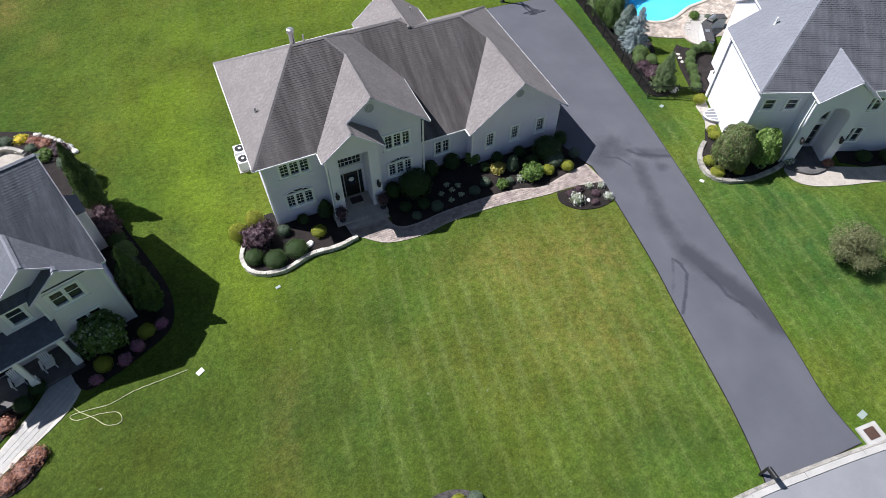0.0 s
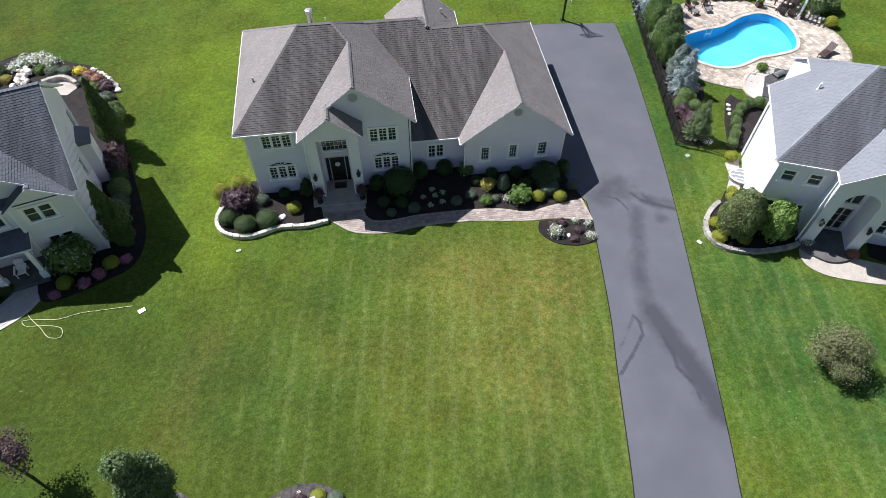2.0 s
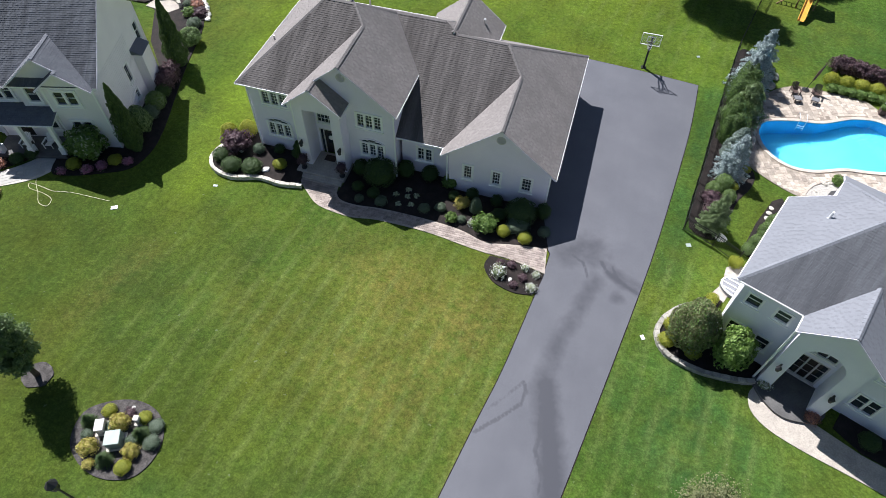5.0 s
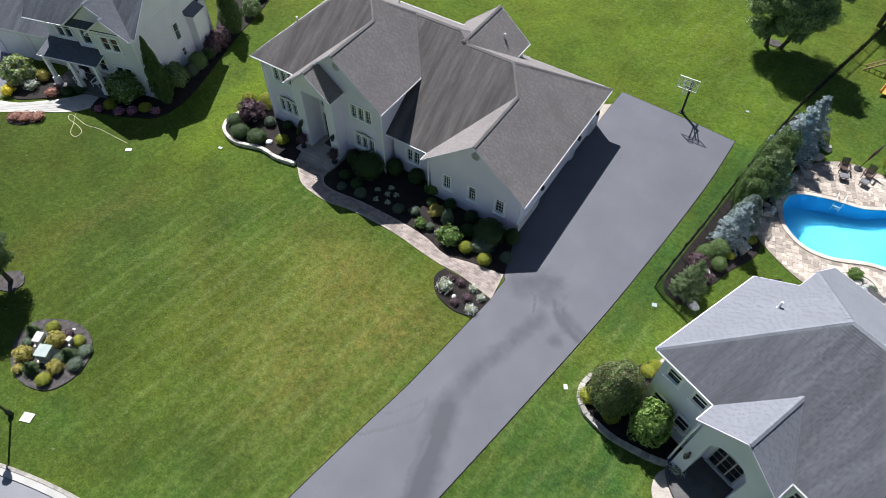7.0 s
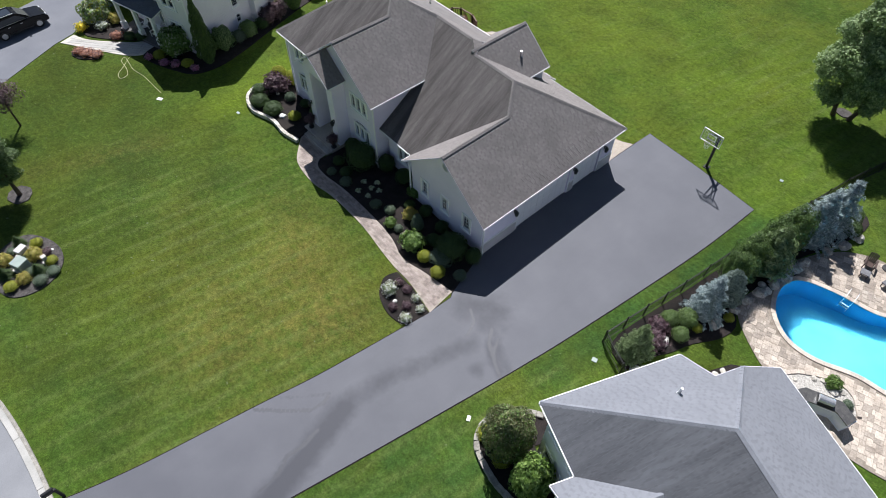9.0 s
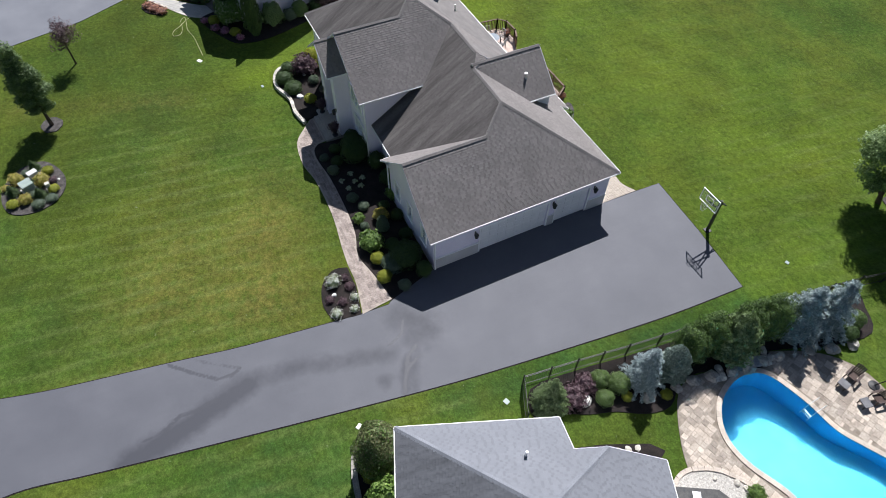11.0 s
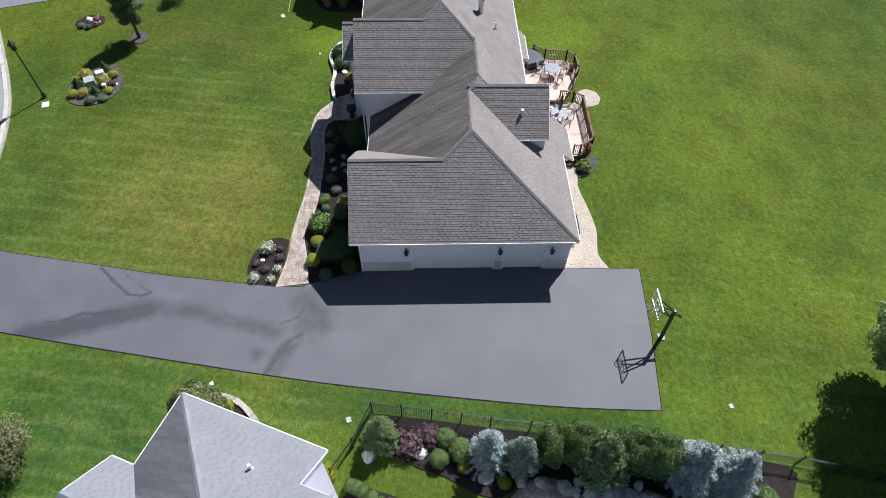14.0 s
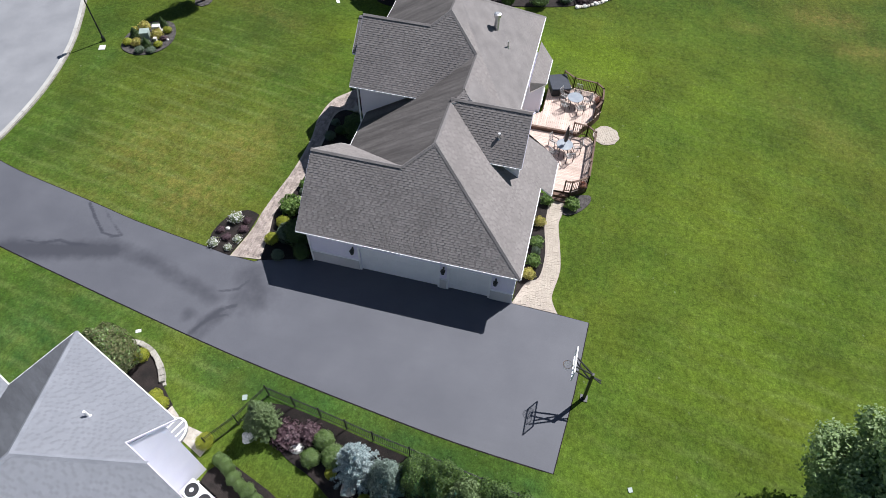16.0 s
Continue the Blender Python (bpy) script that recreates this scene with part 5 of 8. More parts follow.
def pavers(parent, outline, z, w, l, mat, turn=0.0, seed=2, limit=0, name="paver", gap=0.012, rough=0.004):
    """Stones laid in running bond inside an outline; the first `limit` as parts, the rest joined."""
    rng = random.Random(seed)
    xs, ys = [p[0] for p in outline], [p[1] for p in outline]
    c, s = math.cos(turn), math.sin(turn)
    cx, cy = sum(xs) / len(xs), sum(ys) / len(ys)
    reach = max(max(xs) - min(xs), max(ys) - min(ys))
    verts, faces, made, proto = [], [], 0, None
    j = -int(reach / w)
    while j * w < reach:
        u = -reach + rng.uniform(0, l)
        while u < reach:
            k = l * rng.choice((0.65, 1.0, 1.0, 1.4))
            quad = [(u + gap, j * w + gap), (u + k - gap, j * w + gap), (u + k - gap, (j + 1) * w - gap), (u + gap, (j + 1) * w - gap)]
            pts = [(cx + a * c - b * s, cy + a * s + b * c) for a, b in quad]
            if all(inside(x, y, outline) for x, y in pts):
                h = rng.uniform(-rough, rough)
                tilt = [h + rng.uniform(-rough, rough) * 0.5 for _ in range(4)]
                if made < limit:
                    mx, my = sum(p[0] for p in pts) / 4, sum(p[1] for p in pts) / 4
                    m = Matrix.Translation((mx, my, z + h)) @ Matrix.Rotation(turn, 4, 'Z') @ Matrix.Diagonal((k - 2 * gap, w - 2 * gap, 1, 1))
                    if proto is None:
                        bm = new_box((-0.5, -0.5, -0.03), (0.5, 0.5, 0.0))
                        proto = part(name, bm, mat, parent)
                        proto.matrix_local = m
                    else:
                        shared(name, proto, parent, m)
                    made += 1
                else:
                    q = len(verts)
                    verts += [(x, y, z + t) for (x, y), t in zip(pts, tilt)] + [(x, y, z - 0.03) for x, y in pts]
                    faces += [(q, q + 1, q + 2, q + 3)] + [(q + i, q + 4 + i, q + 4 + (i + 1) % 4, q + (i + 1) % 4) for i in range(4)]
            u += k
        j += 1
    if verts:
        ob = mesh_object("joined_" + name, verts, faces, mat, parent)
        tagged(ob, kind="stuff")


def bed(name, outline, label, z=0.06, mat=None):
    """A mulch bed: a low mound with an uneven surface."""
    bm = prism(bmesh.new(), outline, -0.03, z)
    return tagged(part(name, bm, mat or MULCH), label, "mulch bed", kind="structure")


WALK_LOW = smooth_line([(-17.1, -1.76), (-16.6, -2.3), (-16.1, -2.75), (-14.8, -3.72), (-12.6, -4.02), (-10.8, -3.75), (-8.7, -3.7), (-6.7, -3.8), (-4.8, -4.07), (-3.1, -4.25), (-1.5, -4.3), (0.68, -4.72)], step=4)
WALK_UP = smooth_line([(-14.15, -1.76), (-14.0, -2.4), (-13.5, -2.85), (-12.4, -2.95), (-10.6, -2.75), (-8.4, -2.72), (-6.3, -2.8), (-4.9, -3.0), (-3.4, -3.42), (-1.7, -3.1), (0.45, -2.77)], step=4)
walkway = slab("walkway", ribbon(WALK_LOW, WALK_UP), -0.03, 0.045, SANDJOINT, "curving tan paver front walk", "walkway")
front_bed = bed("front_bed", [(-13.9, -1.5), (-14.05, -2.35)] + WALK_UP[6:] + [(0.56, -2.95), (0.46, -2.6), (-0.3, -0.1), (-0.42, 0.35), (-6.95, 0.35), (-7.05, 1.2), (-10.7, 1.2), (-10.8, 0.36), (-13.9, 0.36)], "black mulch bed along the house front")
LEFT_WALL = smooth_line([(-22.7, 0.3), (-23.35, -0.5), (-23.65, -1.4), (-23.45, -2.35), (-22.65, -3.0), (-21.3, -3.2), (-19.6, -2.72), (-18.0, -2.82), (-16.75, -2.6)], step=5)
left_bed = bed("side_bed", LEFT_WALL + [(-16.9, -1.5), (-17.2, -0.6), (-17.2, 0.36), (-20.95, 0.36), (-20.95, 1.6), (-22.6, 1.6), (-23.1, 0.9)], "dark mulch bed behind a low pale stone wall", 0.18)
garden_wall = empty("garden_wall", pose(0, 0, 0), "low curving wall of pale cut stone", "garden wall", kind="structure")
stone_row(garden_wall, LEFT_WALL, 0.0, 0.15, 0.26, STONE, 2, 0.4, 4)
small_bed = bed("corner_bed", smooth_line([(-2.85, -4.35), (-3.05, -5.1), (-2.72, -5.75), (-2.07, -6.3), (-0.9, -6.62), (0.12, -6.5)], step=4) + [(0.45, -6.2), (0.66, -4.78), (-1.2, -4.4)], "small dark mulch bed beside the driveway")
ISLAND = smooth_line([(-20.7, -20.55), (-19.8, -19.65), (-18.4, -19.15), (-17.0, -19.4), (-16.05, -20.4), (-15.9, -21.75), (-16.5, -22.8), (-17.9, -23.2), (-19.3, -22.9), (-20.45, -22.0)], True, 4)
island = bed("island_bed", ISLAND, "oval bed of faded mulch in the lawn round utility boxes", mat=MULCH_GREY)


def ring(cx, cy, rx, ry, turn=0.0, n=24, seed=1):
    rng = random.Random(seed)
    out = []
    for k in range(n):
        a, w = 2 * math.pi * k / n, rng.uniform(0.95, 1.05)
        x, y = rx * w * math.cos(a), ry * w * math.sin(a)
        out.append((cx + x * math.cos(turn) - y * math.sin(turn), cy + x * math.sin(turn) + y * math.cos(turn)))
    return out


bed("tree_ring", ring(-24.4, -19.45, 0.85, 0.75), "faded mulch ring round a young tree", mat=MULCH_GREY)
bed("tree_bed", ring(8.05, 30.75, 0.62, 0.5, 0, 24, 5), "small faded mulch ring round the twin trees", mat=MULCH_GREY)
bed("rock_ring", ring(-26.65, -24.2, 1.2, 1.0, 1.9), "small oval bed of stones in the lawn")
BACK_WALK = smooth_line([(-0.44, 12.97), (-2.1, 13.55), (-2.7, 14.25), (-4.6, 14.35), (-6.7, 13.98), (-8.2, 13.95), (-9.6, 13.9)], step=4)
BACK_OUT = smooth_line([(-0.4, 15.72), (-1.2, 15.3), (-1.85, 15.25), (-3.5, 15.45), (-5.3, 15.2), (-7.1, 14.85), (-8.1, 14.95), (-9.65, 15.1)], step=4)
back_walk = slab("walkway", ribbon(BACK_WALK, BACK_OUT), -0.03, 0.045, SANDJOINT, "tan paver walk behind the garage", "walkway")
bed("back_bed", [(-0.7, 13.0)] + BACK_WALK[2:] + [(-9.6, 13.0)], "narrow mulch bed at the back wall")
bed("deck_bed", smooth_line([(-8.1, 15.0), (-8.45, 15.9), (-9.5, 16.6), (-10.2, 16.5), (-9.6, 15.1)], True, 3), "mulch bed at the corner of the deck", mat=MULCH_GREY)
pad = slab("round_pad", ring(-16.45, 17.05, 1.02, 0.95, 0, 24, 9), -0.02, 0.04, SANDJOINT, "round paver landing beside the deck", "paving")
# right neighbour
N_WALL = smooth_line([(9.6, -4.3), (8.6, -5.0), (7.85, -6.0), (7.65, -7.1), (8.3, -8.15), (9.9, -8.65), (11.6, -8.7), (13.1, -8.45)], step=5)
bed("corner_planting", N_WALL + [(13.4, -7.3), (10.2, -5.9), (11.2, -3.6), (10.4, -3.3)], "mulch bed behind a curved stone edging", 0.14)
n_wall = empty("garden_wall", pose(0, 0, 0), "low curved garden wall of weathered stone", "garden wall", kind="structure")
stone_row(n_wall, N_WALL, 0.0, 0.14, 0.3, STONE_OLD, 2, 0.42, 8)
slab("walkway", smooth_line([(13.2, -8.45), (12.75, -9.2), (12.9, -10.2), (13.8, -11.0), (15.6, -11.7), (18.0, -12.4), (23.0, -14.0)], step=4) + [(23.4, -12.6), (18.3, -11.0), (16.2, -10.0), (14.6, -9.7), (13.6, -9.0)], -0.03, 0.045, WALK_TAN, "tan stone front walk", "walkway")
bed("front_planting", [(17.0, -9.9), (18.3, -10.9), (23.3, -12.5), (24.2, -11.4), (17.5, -8.8)], "black mulch bed under the front windows")
slab("gravel_strip", [(10.4, -3.4), (11.3, -3.6), (12.55, -0.6), (12.0, -0.45), (11.4, -0.9), (11.2, -2.2)], -0.03, 0.035, surface("pea_gravel", (0.33, 0.30, 0.26), (0.52, 0.47, 0.41), 4, 30, 0.95, 0.8, 0.02), "gravel strip along the house wall", "gravel")
bed("fence_planting", smooth_line([(9.0, 1.7), (10.6, 1.1), (11.0, 2.6), (11.6, 3.8), (12.1, 5.2), (12.9, 6.6), (13.1, 8.0), (12.3, 9.2), (12.2, 10.6), (12.65, 12.0), (12.7, 14.4), (13.4, 16.6), (14.3, 19.0), (14.6, 21.4), (13.2, 22.4), (11.9, 22.5), (11.0, 17.0), (10.2, 11.6), (9.65, 7.6), (9.15, 4.5)], True, 3), "dark mulch bed planted along a black fence")
bed("cascade_bed", NOTCH, "dark mulch bed of boulders at the head of the pool", 0.073)
bed("hedge_planting", [(12.3, 0.7), (13.1, 0.1), (14.9, -0.35), (16.3, 3.0), (16.9, 4.2), (15.9, 5.2), (15.2, 5.6), (14.9, 6.2), (14.25, 5.7), (13.2, 3.4)], "dark mulch bed under a leafy hedge by the house")
# left neighbour
bed("side_planting", smooth_line([(-33.6, -6.3), (-32.1, -6.3), (-30.0, -5.4), (-28.5, -4.4), (-28.1, -2.4), (-28.6, 0.0), (-29.6, 3.0), (-30.9, 7.0), (-32.3, 12.0), (-34.5, 15.3), (-38.0, 17.3), (-42.0, 17.6), (-42.5, 15.5), (-38.5, 13.5), (-35.0, 10.5), (-33.2, 7.0), (-31.5, 2.5), (-30.5, -2.5), (-33.9, -3.4)], True, 4), "black mulch bed wrapping the corner of the house")
nb_walk = slab("walkway", smooth_line([(-40.0, -9.6), (-38.6, -9.0), (-37.2, -7.8), (-35.6, -6.1), (-34.9, -4.6)], step=4) + smooth_line([(-33.6, -4.4), (-33.3, -5.6), (-34.2, -7.3), (-36.3, -8.8), (-38.2, -10.0), (-39.6, -10.9)], step=4), -0.03, 0.045, CONCRETE, "pale paver walk to the porch", "walkway")
bed("porch_planting", smooth_line([(-41.3, -8.2), (-39.5, -8.9), (-38.3, -8.3), (-37.0, -7.2), (-35.8, -5.9), (-35.3, -4.9), (-37.5, -5.2), (-41.0, -6.0)], True, 3), "mulch bed in front of the porch")
bed("walk_planting", ring(-36.6, -9.9, 1.35, 0.65, 0.6), "small mulch bed of rusty flowers")
slab("driveway", [(-41.6, -7.6), (-40.2, -9.6), (-39.7, -11.3), (-37.4, -16.0), (-36.0, -22.1), (-32.7, -24.9), (-30.5, -27.2), (-28.6, -33.0), (-38.0, -36.5), (-43, -26), (-46, -16), (-48.5, -6.0), (-42.2, -5.2)], -0.05, 0.035, DRIVE_GREY, "grey asphalt driveway of the next house", "driveway")
bed("wall_planting", [(-30.2, -2.8), (-28.9, -2.4), (-30.2, 2.2), (-31.4, 6.8), (-32.6, 10.4), (-35.2, 11.6), (-36.6, 12.6), (-37.6, 12.9), (-35.4, 8.8), (-33.0, 6.2)], "dark mulch at the foot of the beige wall", 0.054)
bed("rock_garden", smooth_line([(-43.0, 15.5), (-43.0, 17.2), (-42.2, 18.2), (-40.4, 18.8), (-38.3, 17.8), (-36.5, 16.9), (-34.7, 16.05), (-32.4, 13.2), (-34.1, 12.5), (-35.4, 13.9), (-36.3, 14.8), (-37.2, 15.05), (-38.4, 14.7), (-39.0, 13.6), (-41.5, 13.8)], True, 3), "raised rockery of pale stones and flowers", 0.15)
slab("sitting_area", [(-38.7, 13.2), (-38.4, 14.4), (-37.2, 14.85), (-36.4, 14.6), (-35.6, 13.8), (-36.2, 12.9)], -0.02, 0.08, WALK_TAN, "small tan paved sitting area behind a curved stone wall", "paving")
rock_wall = empty("garden_wall", pose(0, 0, 0), "low curved wall of dark stone at the rockery", "garden wall", kind="structure")
stone_row(rock_wall, smooth_line([(-38.35, 14.45), (-37.2, 14.9), (-36.4, 14.65), (-35.6, 13.9)], step=5), 0.0, 0.16, 0.28, STONE_OLD, 3, 0.36, 19)


# ---- plants ----
LEAF = {
    "box": leaf_material("box_leaf", (0.018, 0.040, 0.011), (0.047, 0.086, 0.021), (0.085, 0.136, 0.034)),
    "grey": leaf_material("juniper_leaf", (0.054, 0.081, 0.051), (0.111, 0.149, 0.097), (0.189, 0.230, 0.162)),
    "lime": leaf_material("lime_leaf", (0.101, 0.128, 0.014), (0.270, 0.290, 0.027), (0.446, 0.419, 0.054)),
    "gold": leaf_material("gold_leaf", (0.190, 0.165, 0.045), (0.390, 0.330, 0.100), (0.58, 0.50, 0.18)),
    "bright": leaf_material("bright_leaf", (0.046, 0.085, 0.016), (0.105, 0.178, 0.036), (0.220, 0.312, 0.085)),
    "feather": leaf_material("feathery_leaf", (0.062, 0.092, 0.038), (0.140, 0.195, 0.080), (0.245, 0.315, 0.155)),
    "plum": leaf_material("plum_leaf", (0.034, 0.019, 0.025), (0.105, 0.060, 0.072), (0.215, 0.150, 0.160)),
    "blue": leaf_material("blue_spruce_needle", (0.085, 0.115, 0.118), (0.260, 0.320, 0.325), (0.53, 0.60, 0.60), 0.6, 0.15),
    "greyblue": leaf_material("grey_blue_needle", (0.055, 0.080, 0.066), (0.155, 0.200, 0.170), (0.31, 0.37, 0.32), 0.6, 0.15),
    "dark": leaf_material("arborvitae_leaf", (0.021, 0.043, 0.012), (0.056, 0.098, 0.024), (0.115, 0.178, 0.046)),
    "maple": leaf_material("maple_leaf", (0.060, 0.098, 0.036), (0.195, 0.275, 0.105), (0.40, 0.49, 0.26)),
    "young": leaf_material("young_maple_leaf", (0.034, 0.060, 0.020), (0.092, 0.145, 0.046), (0.20, 0.265, 0.12)),
    "olive": leaf_material("olive_leaf", (0.060, 0.072, 0.028), (0.145, 0.158, 0.070), (0.27, 0.25, 0.13)),
    "fresh": leaf_material("fresh_leaf", (0.070, 0.118, 0.030), (0.190, 0.290, 0.070), (0.400, 0.500, 0.180)),
    "pale": leaf_material("variegated_leaf", (0.13, 0.165, 0.085), (0.31, 0.345, 0.225), (0.60, 0.61, 0.47)),
    "white": leaf_material("white_flower", (0.55, 0.55, 0.50), (0.72, 0.72, 0.68), (0.80, 0.78, 0.74)),
    "pink": leaf_material("pink_flower", (0.220, 0.077, 0.143), (0.418, 0.176, 0.286), (0.605, 0.352, 0.462)),
    "yellow": leaf_material("yellow_flower", (0.550, 0.363, 0.022), (0.770, 0.550, 0.033), (0.800, 0.682, 0.110)),
    "rust": leaf_material("rust_leaf", (0.176, 0.074, 0.047), (0.351, 0.169, 0.108), (0.540, 0.311, 0.216)),
}


def leaf_mesh(name, centers, normals, length, width, mats, pick=None, rng=None, core=None):
    """Many small kite-shaped leaves in one mesh, about a dark inner body."""
    rng = rng or np.random.default_rng(1)
    c, n = np.asarray(centers, float), np.asarray(normals, float)
    k = len(c)
    n = n + rng.normal(0, 0.45, (k, 3))
    n /= np.linalg.norm(n, axis=1)[:, None]
    t = np.cross(n, rng.normal(0, 1, (k, 3)))
    t /= np.linalg.norm(t, axis=1)[:, None] + 1e-9
    b = np.cross(n, t)
    s = rng.uniform(0.65, 1.35, (k, 1))
    v = np.stack([c - t * length * s / 2, c + b * width * s / 2 + n * width * 0.15, c + t * length * s / 2, c - b * width * s / 2 + n * width * 0.15], 1).reshape(-1, 3)
    faces = [tuple(range(4 * i, 4 * i + 4)) for i in range(k)]
    verts = v.tolist()
    if core:
        o = len(verts)
        cv, cf = core
        verts += cv
        faces += [tuple(o + i for i in f) for f in cf]
    me = bpy.data.meshes.new(name)
    me.from_pydata(verts, [], faces)
    for m in mats:
        me.materials.append(m)
    if pick is not None:
        idx = np.zeros(len(faces), dtype=np.int32)
        idx[:k] = pick
        me.polygons.foreach_set("material_index", idx)
    me.update()
    return me


def ball(rx, ry, rz, cz, n=10, rows=6):
    verts, faces = [], []
    for j in range(rows + 1):
        a = math.pi * (j / rows - 0.5)
        for i in range(n):
            b = 2 * math.pi * i / n
            verts.append((rx * math.cos(a) * math.cos(b), ry * math.cos(a) * math.sin(b), cz + rz * math.sin(a)))
    for j in range(rows):
        for i in range(n):
            faces.append((j * n + i, j * n + (i + 1) % n, (j + 1) * n + (i + 1) % n, (j + 1) * n + i))
    return verts, faces


def lumps(d, seed, amount, scale=2.2):
    return np.array([1 + amount * noise.noise(Vector(x) * scale + Vector((seed * 3.1, 0, 0))) for x in d])


def mound_mesh(name, mats, seed=1, n=1500, leaf=0.075, squash=0.85, rough=0.16, share=(1.0,), thin=0.6):
    """A shrub of radius 0.5, standing on the ground at its origin."""
    rng = np.random.default_rng(seed)
    d = rng.normal(0, 1, (n, 3))
    d /= np.linalg.norm(d, axis=1)[:, None]
    d[:, 2] = np.where(d[:, 2] < -0.55, -d[:, 2], d[:, 2])
    r = 0.5 * lumps(d, seed, rough * 2) * (1 - 0.3 * rng.uniform(0, 1, n) ** 2)
    c = d * r[:, None] * np.array((1, 1, squash))
    c[:, 2] += 0.5 * squash * 0.82
    c[:, 2] = np.maximum(c[:, 2], 0.02)
    pick = rng.choice(len(mats), n, p=np.array(share) / sum(share))
    return leaf_mesh(name, c, d, leaf, leaf * thin, mats, pick, rng, ball(0.41, 0.41, 0.41 * squash, 0.41 * squash))


def rosette_mesh(name, mat, seed=1, blades=34):
    """Long arching leaves from one crown, as of a hosta."""
    rng = random.Random(seed)
    verts, faces = [], []
    for k in range(blades):
        a, reach, rise = rng.uniform(0, 2 * math.pi), rng.uniform(0.3, 0.55), rng.uniform(0.15, 0.42)
        w = rng.uniform(0.05, 0.09)
        dx, dy = math.cos(a), math.sin(a)
        o = len(verts)
        for i in range(5):
            t = i / 4
            h = rise * math.sin(math.pi * min(1, t * 0.75 + 0.05)) + 0.03
            ww = w * math.sin(math.pi * (0.12 + 0.85 * t)) + 0.004
            verts.append((dx * reach * t - dy * ww, dy * reach * t + dx * ww, h))
            verts.append((dx * reach * t + dy * ww, dy * reach * t - dx * ww, h))
        faces += [(o + 2 * i, o + 2 * i + 1, o + 2 * i + 3, o + 2 * i + 2) for i in range(4)]
    me = bpy.data.meshes.new(name)
    me.from_pydata(verts, [], faces)
    me.materials.append(mat)
    return me


def spruce_mesh(name, mat, seed=1, tiers=15, per=13, needles=62, droop=0.22, leaf=0.05):
    """A cone of drooping boughs, 1 high and 0.5 at most in radius at the foot."""
    rng = np.random.default_rng(seed)
    c, n = [], []
    for j in range(tiers):
        z = 0.06 + 0.93 * (j / tiers) ** 0.95
        rad = 0.42 * (1 - z ** 1.35) ** 0.95 + 0.010
        k = max(5, int(per * (0.35 + (1 - z))))
        for i in range(k):
            a = 2 * math.pi * (i + rng.uniform(-0.35, 0.35)) / k
            reach = rad * rng.uniform(0.55, 1.22)
            for _ in range(max(8, int(1.35 * needles * (0.4 + reach * 1.6)))):
                t = rng.uniform(0.3, 1.0) ** 0.7
                s = rng.normal(0, 0.016)
                c.append((math.cos(a) * reach * t - math.sin(a) * s, math.sin(a) * reach * t + math.cos(a) * s, z - droop * reach * t * t + rng.normal(0, 0.008) + 0.03 * t))
                n.append((math.cos(a) * 0.5, math.sin(a) * 0.5, 0.8))
    core_v, core_f = [], []
    for j, (r, z) in enumerate(((0.24, 0.04), (0.15, 0.35), (0.07, 0.68), (0.005, 0.97))):
        core_v += [(r * math.cos(2 * math.pi * i / 10), r * math.sin(2 * math.pi * i / 10), z) for i in range(10)]
        if j:
            core_f += [((j - 1) * 10 + i, (j - 1) * 10 + (i + 1) % 10, j * 10 + (i + 1) % 10, j * 10 + i) for i in range(10)]
    return leaf_mesh(name, c, n, leaf * 1.2, leaf * 0.2, [mat], None, rng, (core_v, core_f))


def column_mesh(name, mat, seed=1, n=5200, leaf=0.05, rough=0.25, taper=0.75):
    """A dense upright conifer, 1 high and about 0.32 in radius."""
    rng = np.random.default_rng(seed)
    z = rng.uniform(0.02, 1.0, n)
    a = rng.uniform(0, 2 * math.pi, n)
    rad = 0.30 * np.minimum(1, (0.35 + z * 3.0)) * (1 - np.maximum(0, z - 0.25) / 0.75) ** taper + 0.008
    d = np.stack([np.cos(a), np.sin(a), 0.35 + 0 * z], 1)
    g = np.array([1 + rough * noise.noise(Vector((math.cos(x) * 2.2 + seed, math.sin(x) * 2.2, y * 9))) for x, y in zip(a, z)])
    rad = rad * g * (1 - 0.28 * rng.uniform(0, 1, n) ** 2)
    c = np.stack([np.cos(a) * rad, np.sin(a) * rad, z], 1)
    core_v, core_f = [], []
    for j, (r, h) in enumerate(((0.12, 0.0), (0.2, 0.2), (0.13, 0.6), (0.005, 0.93))):
        core_v += [(r * math.cos(2 * math.pi * i / 10), r * math.sin(2 * math.pi * i / 10), h) for i in range(10)]
        if j:
            core_f += [((j - 1) * 10 + i, (j - 1) * 10 + (i + 1) % 10, j * 10 + (i + 1) % 10, j * 10 + i) for i in range(10)]
    return leaf_mesh(name, c, d, leaf, leaf * 0.5, [mat], None, rng, (core_v, core_f))


MESHES = {}


def plant(kind, x, y, radius, height, label, category="shrub", z=0.05, turn=None, group=""):
    """A plant of a kind, scaled to a radius and a height; its mesh is shared."""
    i = len([o for o in scene.objects if o.name.startswith(kind[0])])
    me, base_r, base_h, name = MESHES[kind][0][i % len(MESHES[kind][0])], *MESHES[kind][1:]
    ob = new(name, me)
    s, h = radius / base_r, height / base_h
    ob.matrix_world = Matrix.Translation((x, y, z)) @ Matrix.Rotation(turn if turn is not None else (x * 7.3 + y * 3.7) % 6.28, 4, 'Z') @ Matrix.Diagonal((s, s, h, 1))
    if len(label.split()) < 4:
        label += " in dark mulch"
    return tagged(ob, label, category, group)


